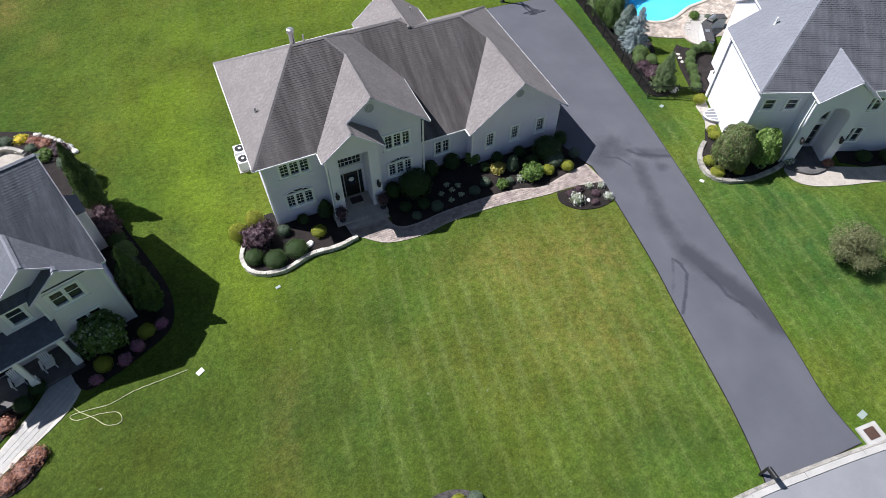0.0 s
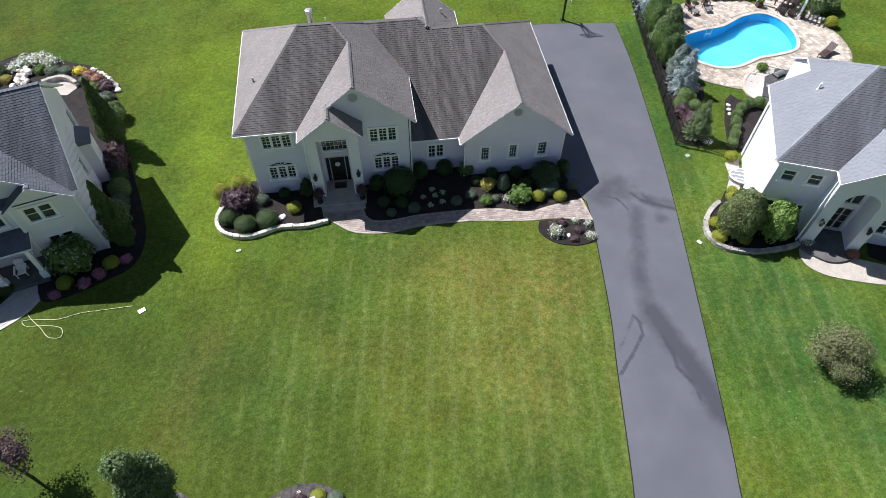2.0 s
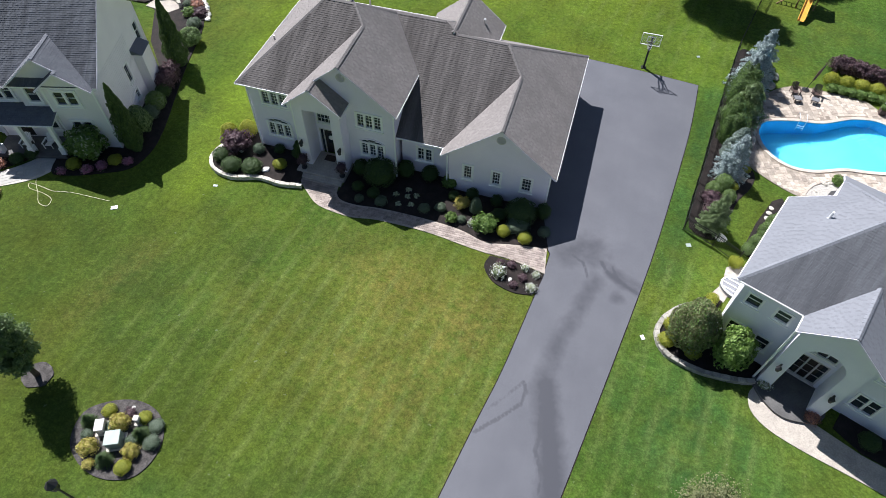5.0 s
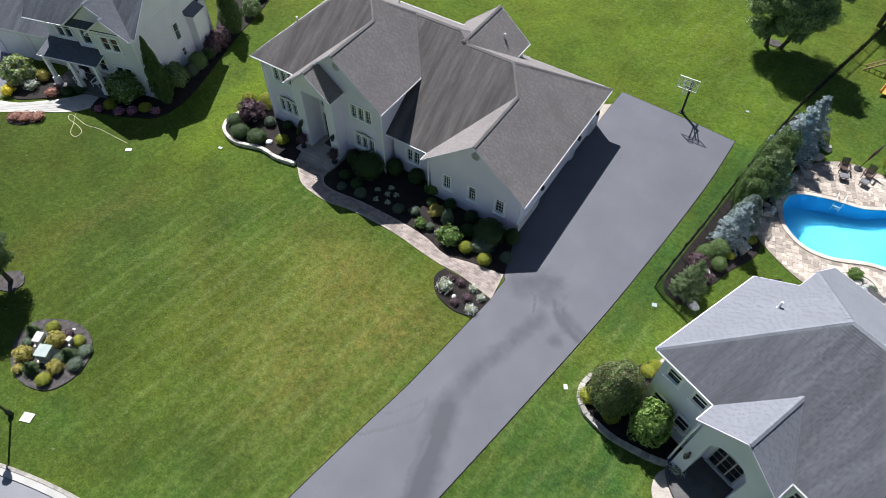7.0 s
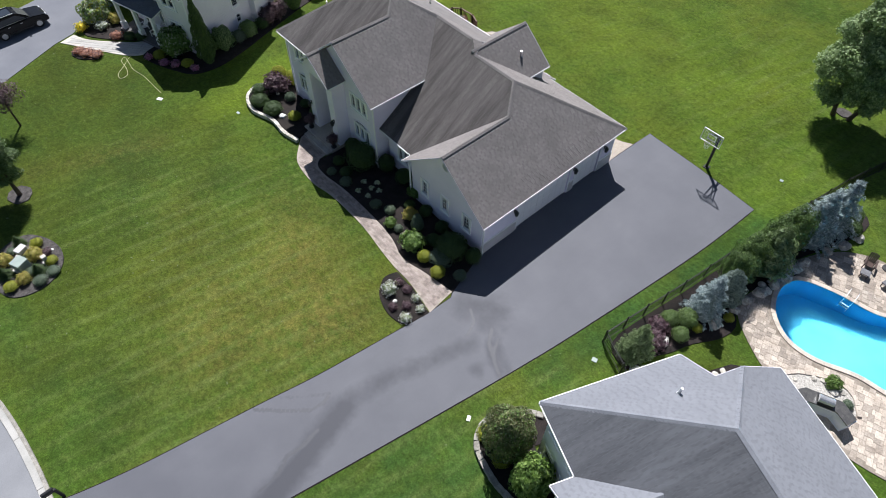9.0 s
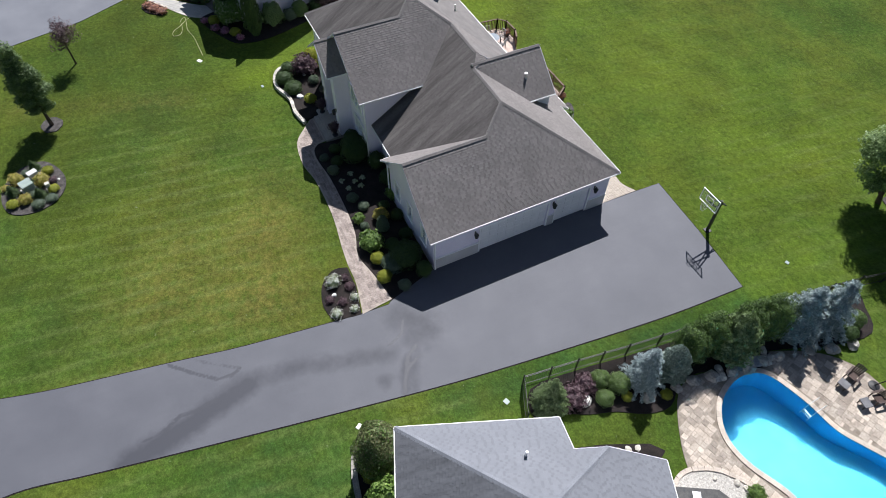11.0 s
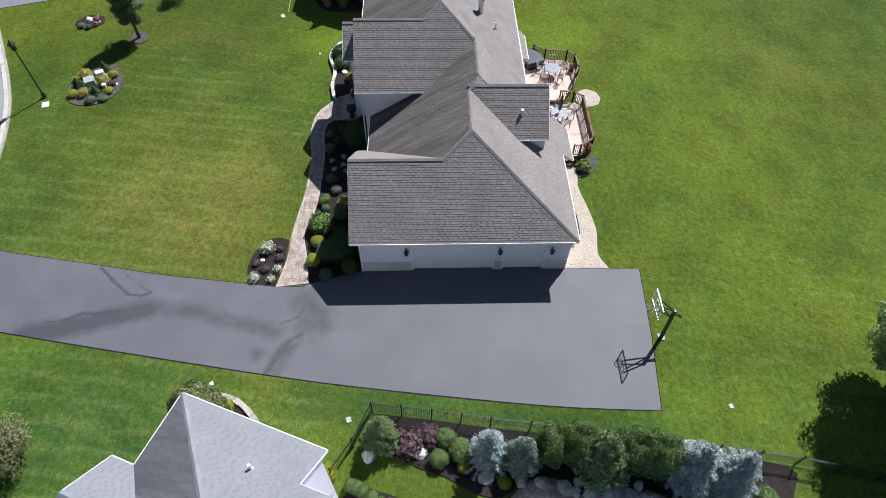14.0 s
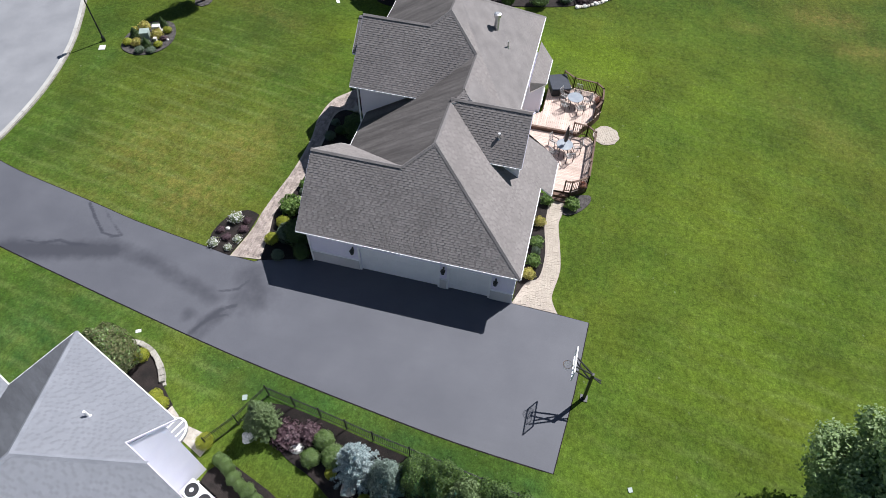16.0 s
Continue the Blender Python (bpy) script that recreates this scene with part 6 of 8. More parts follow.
def kinds():
    M = MESHES
    M["globe"] = ([mound_mesh("globe_shrub", [LEAF["box"]], k, 3400, 0.05, rough=0.09) for k in (1, 2, 3)], 0.5, 0.78, "shrub")
    M["juniper"] = ([mound_mesh("grey_shrub", [LEAF["grey"]], k, 2200, 0.068, rough=0.13) for k in (4, 5)], 0.5, 0.78, "shrub")
    M["lime"] = ([mound_mesh("lime_shrub", [LEAF["lime"]], k, 2800, 0.06, rough=0.08) for k in (6, 7)], 0.5, 0.78, "shrub")
    M["limeglobe"] = ([mound_mesh("lime_globe", [LEAF["lime"]], 37, 6500, 0.042, rough=0.05, squash=1.0)], 0.5, 0.9, "shrub")
    M["gold"] = ([mound_mesh("gold_shrub", [LEAF["gold"], LEAF["lime"]], k, 1300, 0.10, rough=0.2, share=(3, 1)) for k in (8, 9)], 0.5, 0.78, "shrub")
    M["bright"] = ([mound_mesh("bright_shrub", [LEAF["bright"]], k, 900, 0.15, rough=0.25) for k in (10, 11)], 0.5, 0.78, "shrub")
    M["plum"] = ([mound_mesh("plum_shrub", [LEAF["plum"]], k, 1500, 0.105, rough=0.35) for k in (12, 13)], 0.5, 0.78, "shrub")
    M["whiteflower"] = ([mound_mesh("white_flowers", [LEAF["pale"], LEAF["white"], LEAF["olive"]], k, 700, 0.10, rough=0.35, share=(2, 3, 2)) for k in (16, 17)], 0.5, 0.78, "flower_clump")
    M["pink"] = ([mound_mesh("pink_flowers", [LEAF["pink"], LEAF["box"]], k, 700, 0.10, rough=0.25, share=(3, 1)) for k in (18, 19)], 0.5, 0.78, "flower_clump")
    M["yellow"] = ([mound_mesh("yellow_flowers", [LEAF["yellow"], LEAF["bright"]], k, 700, 0.10, rough=0.3, share=(3, 1)) for k in (20,)], 0.5, 0.78, "flower_clump")
    M["rust"] = ([mound_mesh("rusty_flowers", [LEAF["rust"], LEAF["plum"]], k, 800, 0.10, rough=0.3, share=(3, 1)) for k in (21, 22)], 0.5, 0.78, "flower_clump")
    M["olive"] = ([mound_mesh("olive_shrub", [LEAF["olive"], LEAF["maple"], LEAF["bright"]], k, 10000, 0.045, rough=0.10, share=(4, 1, 1), squash=1.0) for k in (23,)], 0.5, 0.9, "shrub")
    M["bigbush"] = ([mound_mesh("leafy_bush", [LEAF["maple"], LEAF["box"]], k, 5200, 0.06, rough=0.18, share=(3, 1)) for k in (24, 25)], 0.5, 0.8, "bush")
    M["freshbush"] = ([mound_mesh("fresh_bush", [LEAF["fresh"]], 31, 2600, 0.095, rough=0.14)], 0.5, 0.8, "bush")
    M["meadow"] = ([mound_mesh("clipped_shrub", [LEAF["feather"], LEAF["bright"]], k, 3000, 0.06, rough=0.1, share=(1, 1)) for k in (28, 29)], 0.5, 0.8, "shrub")
    M["tallbush"] = ([mound_mesh("tall_bush", [LEAF["bright"], LEAF["dark"]], k, 6500, 0.045, rough=0.18, share=(1, 4), squash=1.35) for k in (33, 34)], 0.5, 1.2, "bush")
    M["tipped"] = ([mound_mesh("leafy_bush", [LEAF["bright"], LEAF["pale"]], k, 2600, 0.085, rough=0.16, share=(5, 1)) for k in (35,)], 0.5, 0.8, "bush")
    M["panicle"] = ([mound_mesh("panicle_hydrangea", [LEAF["fresh"], LEAF["lime"], LEAF["pale"]], k, 1500, 0.11, rough=0.16, share=(3, 2, 5)) for k in (36,)], 0.5, 0.8, "hydrangea")
    M["shaggy"] = ([column_mesh("shaggy_arborvitae", LEAF["dark"], k, 6000, 0.05, 0.52, 0.75) for k in (9,)], 0.30, 1.0, "arborvitae")
    M["hosta"] = ([rosette_mesh("hosta", LEAF["pale"], k) for k in (1, 2, 3)], 0.5, 0.42, "hosta")
    M["bluespruce"] = ([spruce_mesh("blue_spruce", LEAF["blue"], k) for k in (1, 2)], 0.42, 1.0, "spruce")
    M["spruce"] = ([spruce_mesh("green_spruce", LEAF["dark"], k, 20, 15, 40) for k in (3, 4)], 0.42, 1.0, "conifer")
    M["column"] = ([column_mesh("arborvitae", LEAF["dark"], k, 6500, 0.045, 0.42) for k in (1, 2, 3)], 0.30, 1.0, "arborvitae")
    M["loose"] = ([column_mesh("loose_conifer", LEAF["feather"], k, 5200, 0.055, 0.55, 0.6) for k in (5, 6)], 0.30, 1.0, "conifer")
    M["cone"] = ([spruce_mesh("cone_conifer", LEAF["feather"], 7, 24, 17, 60, -0.05, 0.055)], 0.42, 1.0, "conifer")
    M["greycone"] = ([column_mesh("grey_conifer", LEAF["greyblue"], 16, 8500, 0.045, 0.3, 0.55)], 0.30, 1.0, "conifer")


kinds()
# front bed, from the door to the driveway
G1 = "shrubs along the house front"
for kind, x, y, r, h, label in (
    ("globe", -13.1, -0.1, 0.55, 1.15, "dark green clipped shrub beside the entry"), ("globe", -11.6, -0.35, 1.15, 1.75, "large dark green rounded shrub by the front wall"),
    ("globe", -10.1, 0.6, 0.6, 1.3, "dark green upright shrub at the wall corner"), ("globe", -12.8, -1.55, 0.42, 0.55, "small dark green shrub"), ("globe", -11.6, -1.8, 0.45, 0.55, "small dark green shrub"),
    ("juniper", -10.85, -2.35, 0.42, 0.55, "grey-green low shrub beside the walk"), ("juniper", -12.35, -2.5, 0.33, 0.4, "grey-green low shrub beside the walk"), ("globe", -8.4, 0.75, 0.6, 1.1, "dark green rounded shrub under a window"),
    ("juniper", -7.95, -2.05, 0.4, 0.45, "grey-green low shrub"), ("juniper", -6.95, -1.65, 0.38, 0.45, "grey-green low shrub"), ("bright", -6.9, 0.55, 0.5, 0.95, "light green leafy shrub by the wall"), ("globe", -6.4, -0.4, 0.38, 0.5, "small dark green shrub"),
    ("gold", -5.65, -0.95, 0.5, 0.75, "golden-tan rounded shrub in dark mulch"), ("bright", -6.0, -2.35, 0.38, 0.55, "bright green low shrub beside the walk"), ("bright", -3.75, -2.35, 0.72, 1.05, "bright green leafy shrub with white blooms"),
    ("whiteflower", -4.6, -2.3, 0.28, 0.4, "pale pink-white flowers"), ("juniper", -5.35, -2.2, 0.3, 0.4, "small grey-green shrub"), ("globe", -3.1, -1.2, 0.5, 0.6, "low dark green shrub"), ("lime", -2.5, -2.45, 0.45, 0.65, "yellow-lime rounded shrub beside the walk"),
    ("lime", -1.05, -2.6, 0.46, 0.65, "yellow-lime rounded shrub beside the walk"), ("globe", -1.75, -0.9, 1.05, 1.45, "large dark green rounded shrub at the garage"), ("juniper", -1.7, -1.75, 0.75, 0.85, "grey-green spreading shrub"),
    ("globe", -0.35, -0.3, 0.5, 1.2, "dark green shrub at the garage corner"), ("juniper", 0.02, -1.75, 0.4, 0.6, "grey-green small round shrub near the driveway"), ("globe", -3.5, -0.1, 0.45, 0.7, "low dark green shrub by the wall"), ("globe", -5.2, 0.0, 0.45, 0.7, "low dark green shrub by the wall"),
):
    plant(kind, x, y, r, h, label, group=G1)
plant("column", -4.65, -1.2, 0.42, 1.35, "narrow grey-green clipped evergreen", "evergreen", group=G1).data = column_mesh("blunt_evergreen", LEAF["grey"], 12, 3800, 0.055, 0.12, 0.35)
for x, y in ((-9.45, -0.75), (-10.15, -1.4), (-9.7, -2.15), (-8.9, -1.95), (-8.8, -1.1), (-9.3, -1.35)):
    plant("hosta", x, y, 0.25, 0.25, "star-shaped variegated hosta with pale leaves", "hosta", group="hostas in the front bed")
# side bed
G2 = "shrubs in the side bed"
for kind, x, y, r, h, label in (
    ("limeglobe", -23.35, 0.35, 0.62, 1.15, "yellow-green rounded shrub at the house corner"), ("limeglobe", -22.15, 0.95, 0.64, 1.2, "yellow-green rounded shrub at the house corner"), ("plum", -22.3, -0.55, 0.95, 1.35, "purple-leaved shrub"),
    ("globe", -22.9, -1.75, 0.62, 0.75, "dark green clipped mound"), ("globe", -21.75, -2.45, 0.7, 0.8, "dark green clipped mound"), ("globe", -20.35, -2.15, 0.72, 0.75, "dark green clipped mound"),
    ("juniper", -22.35, -1.55, 0.24, 0.32, "small grey-green round plant"), ("juniper", -20.7, -0.4, 0.42, 0.6, "grey-green small shrub"), ("lime", -18.65, -1.35, 0.48, 0.6, "lime green low shrub"), ("globe", -19.3, 0.0, 0.4, 0.6, "low dark shrub by the wall"), ("column", -17.75, 0.0, 0.5, 1.5, "dark green upright evergreen by the entry"),
):
    plant(kind, x, y, r, h, label, group=G2, z=0.16)
# corner bed
for kind, x, y, r, h, label in (
    ("whiteflower", -2.05, -5.55, 0.48, 0.6, "clump of white flowers"), ("whiteflower", -0.55, -4.75, 0.28, 0.3, "small clump of white flowers"), ("whiteflower", 0.2, -5.05, 0.27, 0.3, "small clump of white flowers"), ("whiteflower", 0.1, -6.1, 0.36, 0.35, "clump of white flowers"),
    ("plum", -0.55, -5.5, 0.27, 0.28, "small purple-grey plant"), ("plum", -1.4, -4.75, 0.28, 0.3, "small purple-grey plant"), ("plum", -1.0, -6.15, 0.25, 0.26, "small purple-grey plant"), ("plum", -2.1, -4.8, 0.25, 0.3, "small purple-grey plant"),
):
    plant(kind, x, y, r, h, label, "flowers", group="plants in the corner bed")
# island bed
for kind, x, y, r, h, label in (
    ("spruce", -20.0, -20.9, 0.45, 0.9, "small dark green cone evergreen"), ("lime", -19.35, -20.1, 0.38, 0.45, "lime yellow small shrub"), ("gold", -18.4, -20.5, 0.48, 0.7, "golden rounded shrub"), ("plum", -18.3, -19.9, 0.3, 0.3, "small purple plant"),
    ("lime", -17.4, -19.9, 0.38, 0.4, "yellow-lime small shrub"), ("spruce", -17.1, -20.75, 0.5, 0.85, "small dark green cone evergreen"), ("gold", -19.2, -22.1, 0.48, 0.65, "golden rounded shrub"), ("spruce", -18.1, -22.4, 0.5, 0.85, "small dark green cone evergreen"),
    ("gold", -17.05, -21.65, 0.42, 0.55, "golden rounded shrub"), ("lime", -17.0, -22.45, 0.42, 0.45, "lime yellow small shrub"), ("juniper", -17.35, -21.15, 0.33, 0.4, "grey-green small shrub"), ("gold", -18.75, -22.8, 0.3, 0.35, "small golden shrub"), ("juniper", -16.35, -20.95, 0.42, 0.4, "low grey plant"), ("juniper", -16.6, -20.1, 0.4, 0.3, "low grey plant"), ("juniper", -18.85, -20.9, 0.35, 0.3, "low grey plant"), ("juniper", -19.75, -21.5, 0.3, 0.3, "low grey plant"),
):
    plant(kind, x, y, r, h, label, group="plants round the utility boxes")
for kind, x, y, r, label in (("juniper", -25.95, -24.65, 0.32, "low grey-green plant round the white rock"), ("rust", -26.9, -23.75, 0.26, "low rusty plant round the white rock"), ("juniper", -25.75, -24.05, 0.24, "low grey-green plant round the white rock"), ("rust", -26.2, -23.55, 0.22, "low rusty plant round the white rock")):
    plant(kind, x, y, r, 0.3, label, group="plants in the small oval bed")
# back of the house
for kind, x, y, r, label in (("bright", -8.8, 13.75, 0.4, "green leafy shrub by the deck"), ("gold", -6.85, 13.62, 0.4, "tan-green shrub along the back wall"), ("bright", -5.1, 13.7, 0.42, "green leafy shrub along the back wall"), ("juniper", -4.4, 13.75, 0.3, "small grey-green shrub along the back wall"), ("bright", -3.65, 13.7, 0.42, "green leafy shrub along the back wall"), ("gold", -2.6, 13.58, 0.42, "tan-green shrub along the back wall")):
    plant(kind, x, y, r, 0.6, label, group="shrubs at the back wall")
plant("bright", -8.85, 15.45, 0.48, 0.65, "green shrub at the deck corner")
# right neighbour's corner
plant("bigbush", 9.2, -7.0, 1.3, 3.3, "large dense olive-green shrub at the house corner", "bush", 0.1).data = MESHES["olive"][0][0]
plant("freshbush", 11.4, -7.6, 1.0, 3.2, "bright green leafy bush at the house front", "bush", 0.1)
for x, y, r in ((8.15, -7.35, 0.5), (8.35, -6.25, 0.45), (9.6, -7.7, 0.5), (10.3, -4.25, 0.42)):
    plant("lime", x, y, r, 0.6, "yellow-green low shrub", z=0.1)
plant("lime", 11.85, -0.6, 0.45, 0.75, "yellow round shrub by the house wall")
plant("lime", 10.55, -3.75, 0.38, 0.65, "yellow round shrub by the house wall")
plant("whiteflower", 13.5, -8.5, 0.4, 0.5, "pale flowers by the porch", "flower_clump")
plant("rust", 15.9, -9.75, 0.4, 0.45, "dusty pink flowers by the porch", "flower_clump")
for x, y in ((18.6, -10.3), (20.2, -10.9), (22.0, -11.5)):
    plant("globe", x, y, 0.55, 0.7, "dark green mound under the windows")
# planting along the fence
for kind, x, y, r, h, label, cat in (
    ("cone", 10.3, 2.0, 0.95, 3.3, "light green feathery conifer at the fence corner", "conifer"), ("plum", 10.5, 3.4, 0.72, 0.85, "dark purple spreading shrub", "shrub"), ("plum", 10.15, 4.4, 0.6, 0.8, "dark purple spreading shrub", "shrub"), ("meadow", 10.3, 5.25, 0.55, 1.0, "green rounded shrub", "shrub"),
    ("meadow", 10.95, 6.0, 0.62, 1.1, "green rounded shrub", "shrub"), ("meadow", 11.3, 4.9, 0.5, 0.85, "green rounded shrub", "shrub"), ("lime", 11.7, 6.1, 0.3, 0.45, "yellow small shrub", "shrub"), ("lime", 12.5, 8.1, 0.33, 0.4, "lime small plant", "shrub"),
    ("bluespruce", 11.25, 7.3, 1.25, 3.8, "silver-blue spruce", "spruce"), ("greycone", 11.5, 9.0, 0.95, 2.9, "grey-green dense conifer", "conifer"), ("tallbush", 11.1, 10.4, 0.95, 2.9, "dark green bush by the fence", "bush"), ("tallbush", 11.1, 11.7, 1.0, 3.2, "dark green upright bush", "bush"),
    ("loose", 11.85, 12.8, 1.25, 3.9, "loose olive-green conifer", "conifer"), ("tallbush", 11.5, 14.2, 1.05, 3.3, "dark green upright bush", "bush"), ("tallbush", 11.75, 15.5, 1.05, 3.3, "dark green upright bush", "bush"), ("bluespruce", 12.4, 17.0, 1.65, 4.6, "tall silver-blue spruce", "spruce"), ("bluespruce", 12.85, 18.75, 1.6, 4.7, "tall silver-blue spruce", "spruce"), ("meadow", 13.6, 20.6, 0.62, 1.2, "green clipped round shrub", "shrub"), ("globe", 14.05, 19.7, 0.6, 0.9, "dark green round shrub", "shrub"),
):
    plant(kind, x, y, r, h, label, cat, group="planting along the black fence")
# hedges by the pool
for k in range(9):
    plant("plum", 19.5 + 0.56 * k, 22.3 - 0.16 * k, 0.62, 1.2, "dark purple hedge shrub by the lawn", group="purple hedge")
for k in range(4):
    plant("lime", 18.9 + 1.1 * k, 20.3 - 0.13 * k, 0.6, 0.9, "bright yellow-green shrub before the purple hedge", group="yellow shrubs")
for k in range(6):
    plant("bright", 18.9 + 0.72 * k, 19.3 - 0.07 * k, 0.42, 0.55, "low light green edging shrub", group="low patio hedge")
for k, (x, y) in enumerate(smooth_line([(12.5, 0.5), (13.1, 1.65), (13.85, 3.1), (14.8, 4.25), (15.9, 4.65), (16.7, 4.4)], step=3)):
    plant("meadow", x + 0.06 * math.sin(5 * k), y + 0.06 * math.cos(7 * k), 0.36 + 0.07 * math.sin(3 * k), 0.8 + 0.15 * math.sin(4 * k), "leafy green hedge shrub beside the house", group="hedge by the house")
plant("bright", 18.57, 8.75, 0.4, 0.6, "small shrub in the pebbles", "shrub")
plant("juniper", 19.7, 8.2, 0.3, 0.4, "small grey-green plant in the pebbles", "shrub")
# left neighbour
for kind, x, y, r, h, label, cat in (
    ("tipped", -31.9, -4.0, 1.3, 2.3, "large green leafy bush at the house corner", "bush"), ("shaggy", -29.1, -2.7, 0.78, 5.7, "tall dark arborvitae at the corner", "arborvitae"), ("bigbush", -29.9, -0.9, 0.9, 2.0, "dark green rounded bush", "bush"),
    ("lime", -32.2, -5.5, 0.5, 0.7, "lime green low mound", "shrub"), ("pink", -31.1, -5.65, 0.4, 0.5, "mauve-pink flowers", "flowers"), ("pink", -30.35, -5.05, 0.4, 0.5, "mauve-pink flowers", "flowers"), ("pink", -28.9, -4.1, 0.35, 0.45, "mauve-pink flowers", "flowers"), ("pink", -32.7, -6.25, 0.35, 0.4, "mauve-pink flowers", "flowers"), ("lime", -29.75, -4.3, 0.5, 0.6, "lime green low mound", "shrub"),
    ("juniper", -30.0, 0.6, 0.6, 1.0, "grey-green round shrub", "shrub"), ("meadow", -30.1, 1.6, 0.72, 1.45, "pale green clipped round shrub", "shrub"), ("globe", -30.5, 3.1, 0.6, 0.9, "dark green shrub", "shrub"), ("plum", -30.8, 3.9, 0.75, 1.3, "dark red shrub", "shrub"), ("plum", -31.0, 5.0, 0.8, 1.4, "dark red shrub with pink bloom", "shrub"), ("column", -31.3, 6.8, 0.9, 5.7, "tall dark arborvitae beside the wall", "arborvitae"), ("bigbush", -31.9, 9.6, 0.8, 1.4, "dark leafy bush", "bush"), ("juniper", -33.0, 11.8, 0.6, 0.7, "grey-green shrub", "shrub"),
    ("whiteflower", -41.0, 16.7, 0.65, 0.55, "mass of white flowers", "flowers"), ("whiteflower", -40.4, 17.3, 0.85, 0.65, "mass of white flowers", "flowers"), ("whiteflower", -39.3, 17.5, 0.85, 0.65, "mass of white flowers", "flowers"), ("whiteflower", -38.3, 17.0, 0.75, 0.6, "mass of white flowers", "flowers"),
    ("globe", -41.9, 15.9, 0.7, 0.9, "dark green shrub at the rockery", "shrub"), ("juniper", -42.2, 15.0, 0.6, 0.7, "grey-green shrub at the rockery", "shrub"), ("gold", -41.3, 15.2, 0.45, 0.6, "golden shrub at the rockery", "shrub"), ("bright", -38.8, 16.1, 0.5, 0.6, "bright green plant at the rockery", "shrub"), ("juniper", -37.85, 15.8, 0.6, 0.6, "grey-green plant at the rockery", "shrub"), ("juniper", -36.9, 15.7, 0.55, 0.55, "grey-green plant at the rockery", "shrub"),
    ("yellow", -35.8, 15.65, 0.5, 0.5, "yellow-orange flowers at the rockery", "flowers"), ("rust", -35.0, 15.1, 0.5, 0.45, "rusty flowers at the rockery", "flowers"), ("rust", -34.3, 14.5, 0.5, 0.45, "rusty flowers at the rockery", "flowers"), ("juniper", -35.2, 14.4, 0.4, 0.45, "grey-green plant at the rockery", "shrub"), ("plum", -33.4, 13.4, 0.6, 0.6, "dark red plant at the rockery", "shrub"), ("bright", -34.3, 13.2, 0.55, 0.6, "green plant at the rockery", "shrub"),
    ("panicle", -40.8, -7.1, 1.25, 1.9, "large hydrangea with pale green-white blooms", "hydrangea"), ("yellow", -40.1, -8.8, 0.5, 0.7, "yellow flowers beside the walk", "flowers"), ("gold", -39.4, -6.1, 0.5, 0.8, "golden small shrub by the porch", "shrub"), ("whiteflower", -39.3, -7.3, 0.6, 0.6, "pale pink flowers", "flowers"), ("rust", -37.2, -7.0, 0.5, 0.5, "rusty red flowers", "flowers"), ("globe", -36.3, -6.2, 0.5, 0.6, "dark green mound", "shrub"), ("globe", -35.6, -5.5, 0.5, 0.6, "dark green mound", "shrub"),
    ("rust", -37.2, -10.2, 0.5, 0.4, "rusty flowers", "flowers"), ("rust", -36.5, -9.8, 0.55, 0.4, "rusty flowers", "flowers"), ("rust", -35.8, -9.3, 0.5, 0.4, "rusty flowers", "flowers"),
):
    plant(kind, x, y, r, h, label, cat, group="planting of the beige house")


def tree(x, y, height, trunk_h, crown, leaves, leaf, mat, label, lean=(0, 0), trunk_r=0.12, seed=1, clumps=26, spread=0.42, taper=0.0, vase=0.0):
    """A tapered trunk, limbs, and a crown of leafy clumps with gaps: crown is (radius, half height, centre height)."""
    rng = random.Random(seed)
    T = empty("tree", pose(x, y, 0), label, "tree")
    rad, half, cz = crown
    bm = tube(bmesh.new(), [(0, 0, 0), (lean[0] * 0.3, lean[1] * 0.3, trunk_h), (lean[0] * 0.7, lean[1] * 0.7, cz), (lean[0], lean[1], height * 0.93)], [trunk_r * 1.35, trunk_r, trunk_r * 0.6, trunk_r * 0.12], 10)
    part("trunk", bm, BARK, T, smooth=True)
    spots = []
    for k in range(clumps):
        while True:
            p = Vector((rng.uniform(-1, 1), rng.uniform(-1, 1), rng.uniform(-1, 1)))
            if 0.3 < p.length < 1:
                break
        narrow = 1 - 0.35 * max(0, p.z) - vase * max(0, -p.z) if not taper else 1 - taper * (p.z + 1) / 2
        q = Vector((p.x * rad * narrow * 0.82 + lean[0] * 0.7, p.y * rad * narrow * 0.82 + lean[1] * 0.7, cz + p.z * half * 0.84))
        spots.append((q, rad * spread * rng.uniform(0.7, 1.2)))
    for q, _ in spots[::3]:
        base = Vector((lean[0] * 0.5, lean[1] * 0.5, max(trunk_h, min(q.z - 0.5 * rad, cz))))
        part("limb", tube(bmesh.new(), [base, base.lerp(q, 0.5) + Vector((0, 0, 0.08 * rad)), q], [trunk_r * 0.45, trunk_r * 0.28, trunk_r * 0.08], 6), BARK, T)
    r = np.random.default_rng(seed)
    c, n = [], []
    for q, s in spots:
        k = max(20, int(leaves / clumps))
        d = r.normal(0, 1, (k, 3))
        d /= np.linalg.norm(d, axis=1)[:, None]
        rr = s * lumps(d, seed + q.x, 0.5) * (0.55 + 0.45 * r.uniform(0, 1, k) ** 0.5)
        c.append(np.array(q) + d * rr[:, None] * np.array((1, 1, 0.75)))
        n.append(d + np.array((0, 0, 0.5)))
    me = leaf_mesh("crown", np.concatenate(c), np.concatenate(n), leaf, leaf * 0.6, [LEAF[mat]], None, r)
    cr = new("crown", me)
    cr.parent = T
    return T


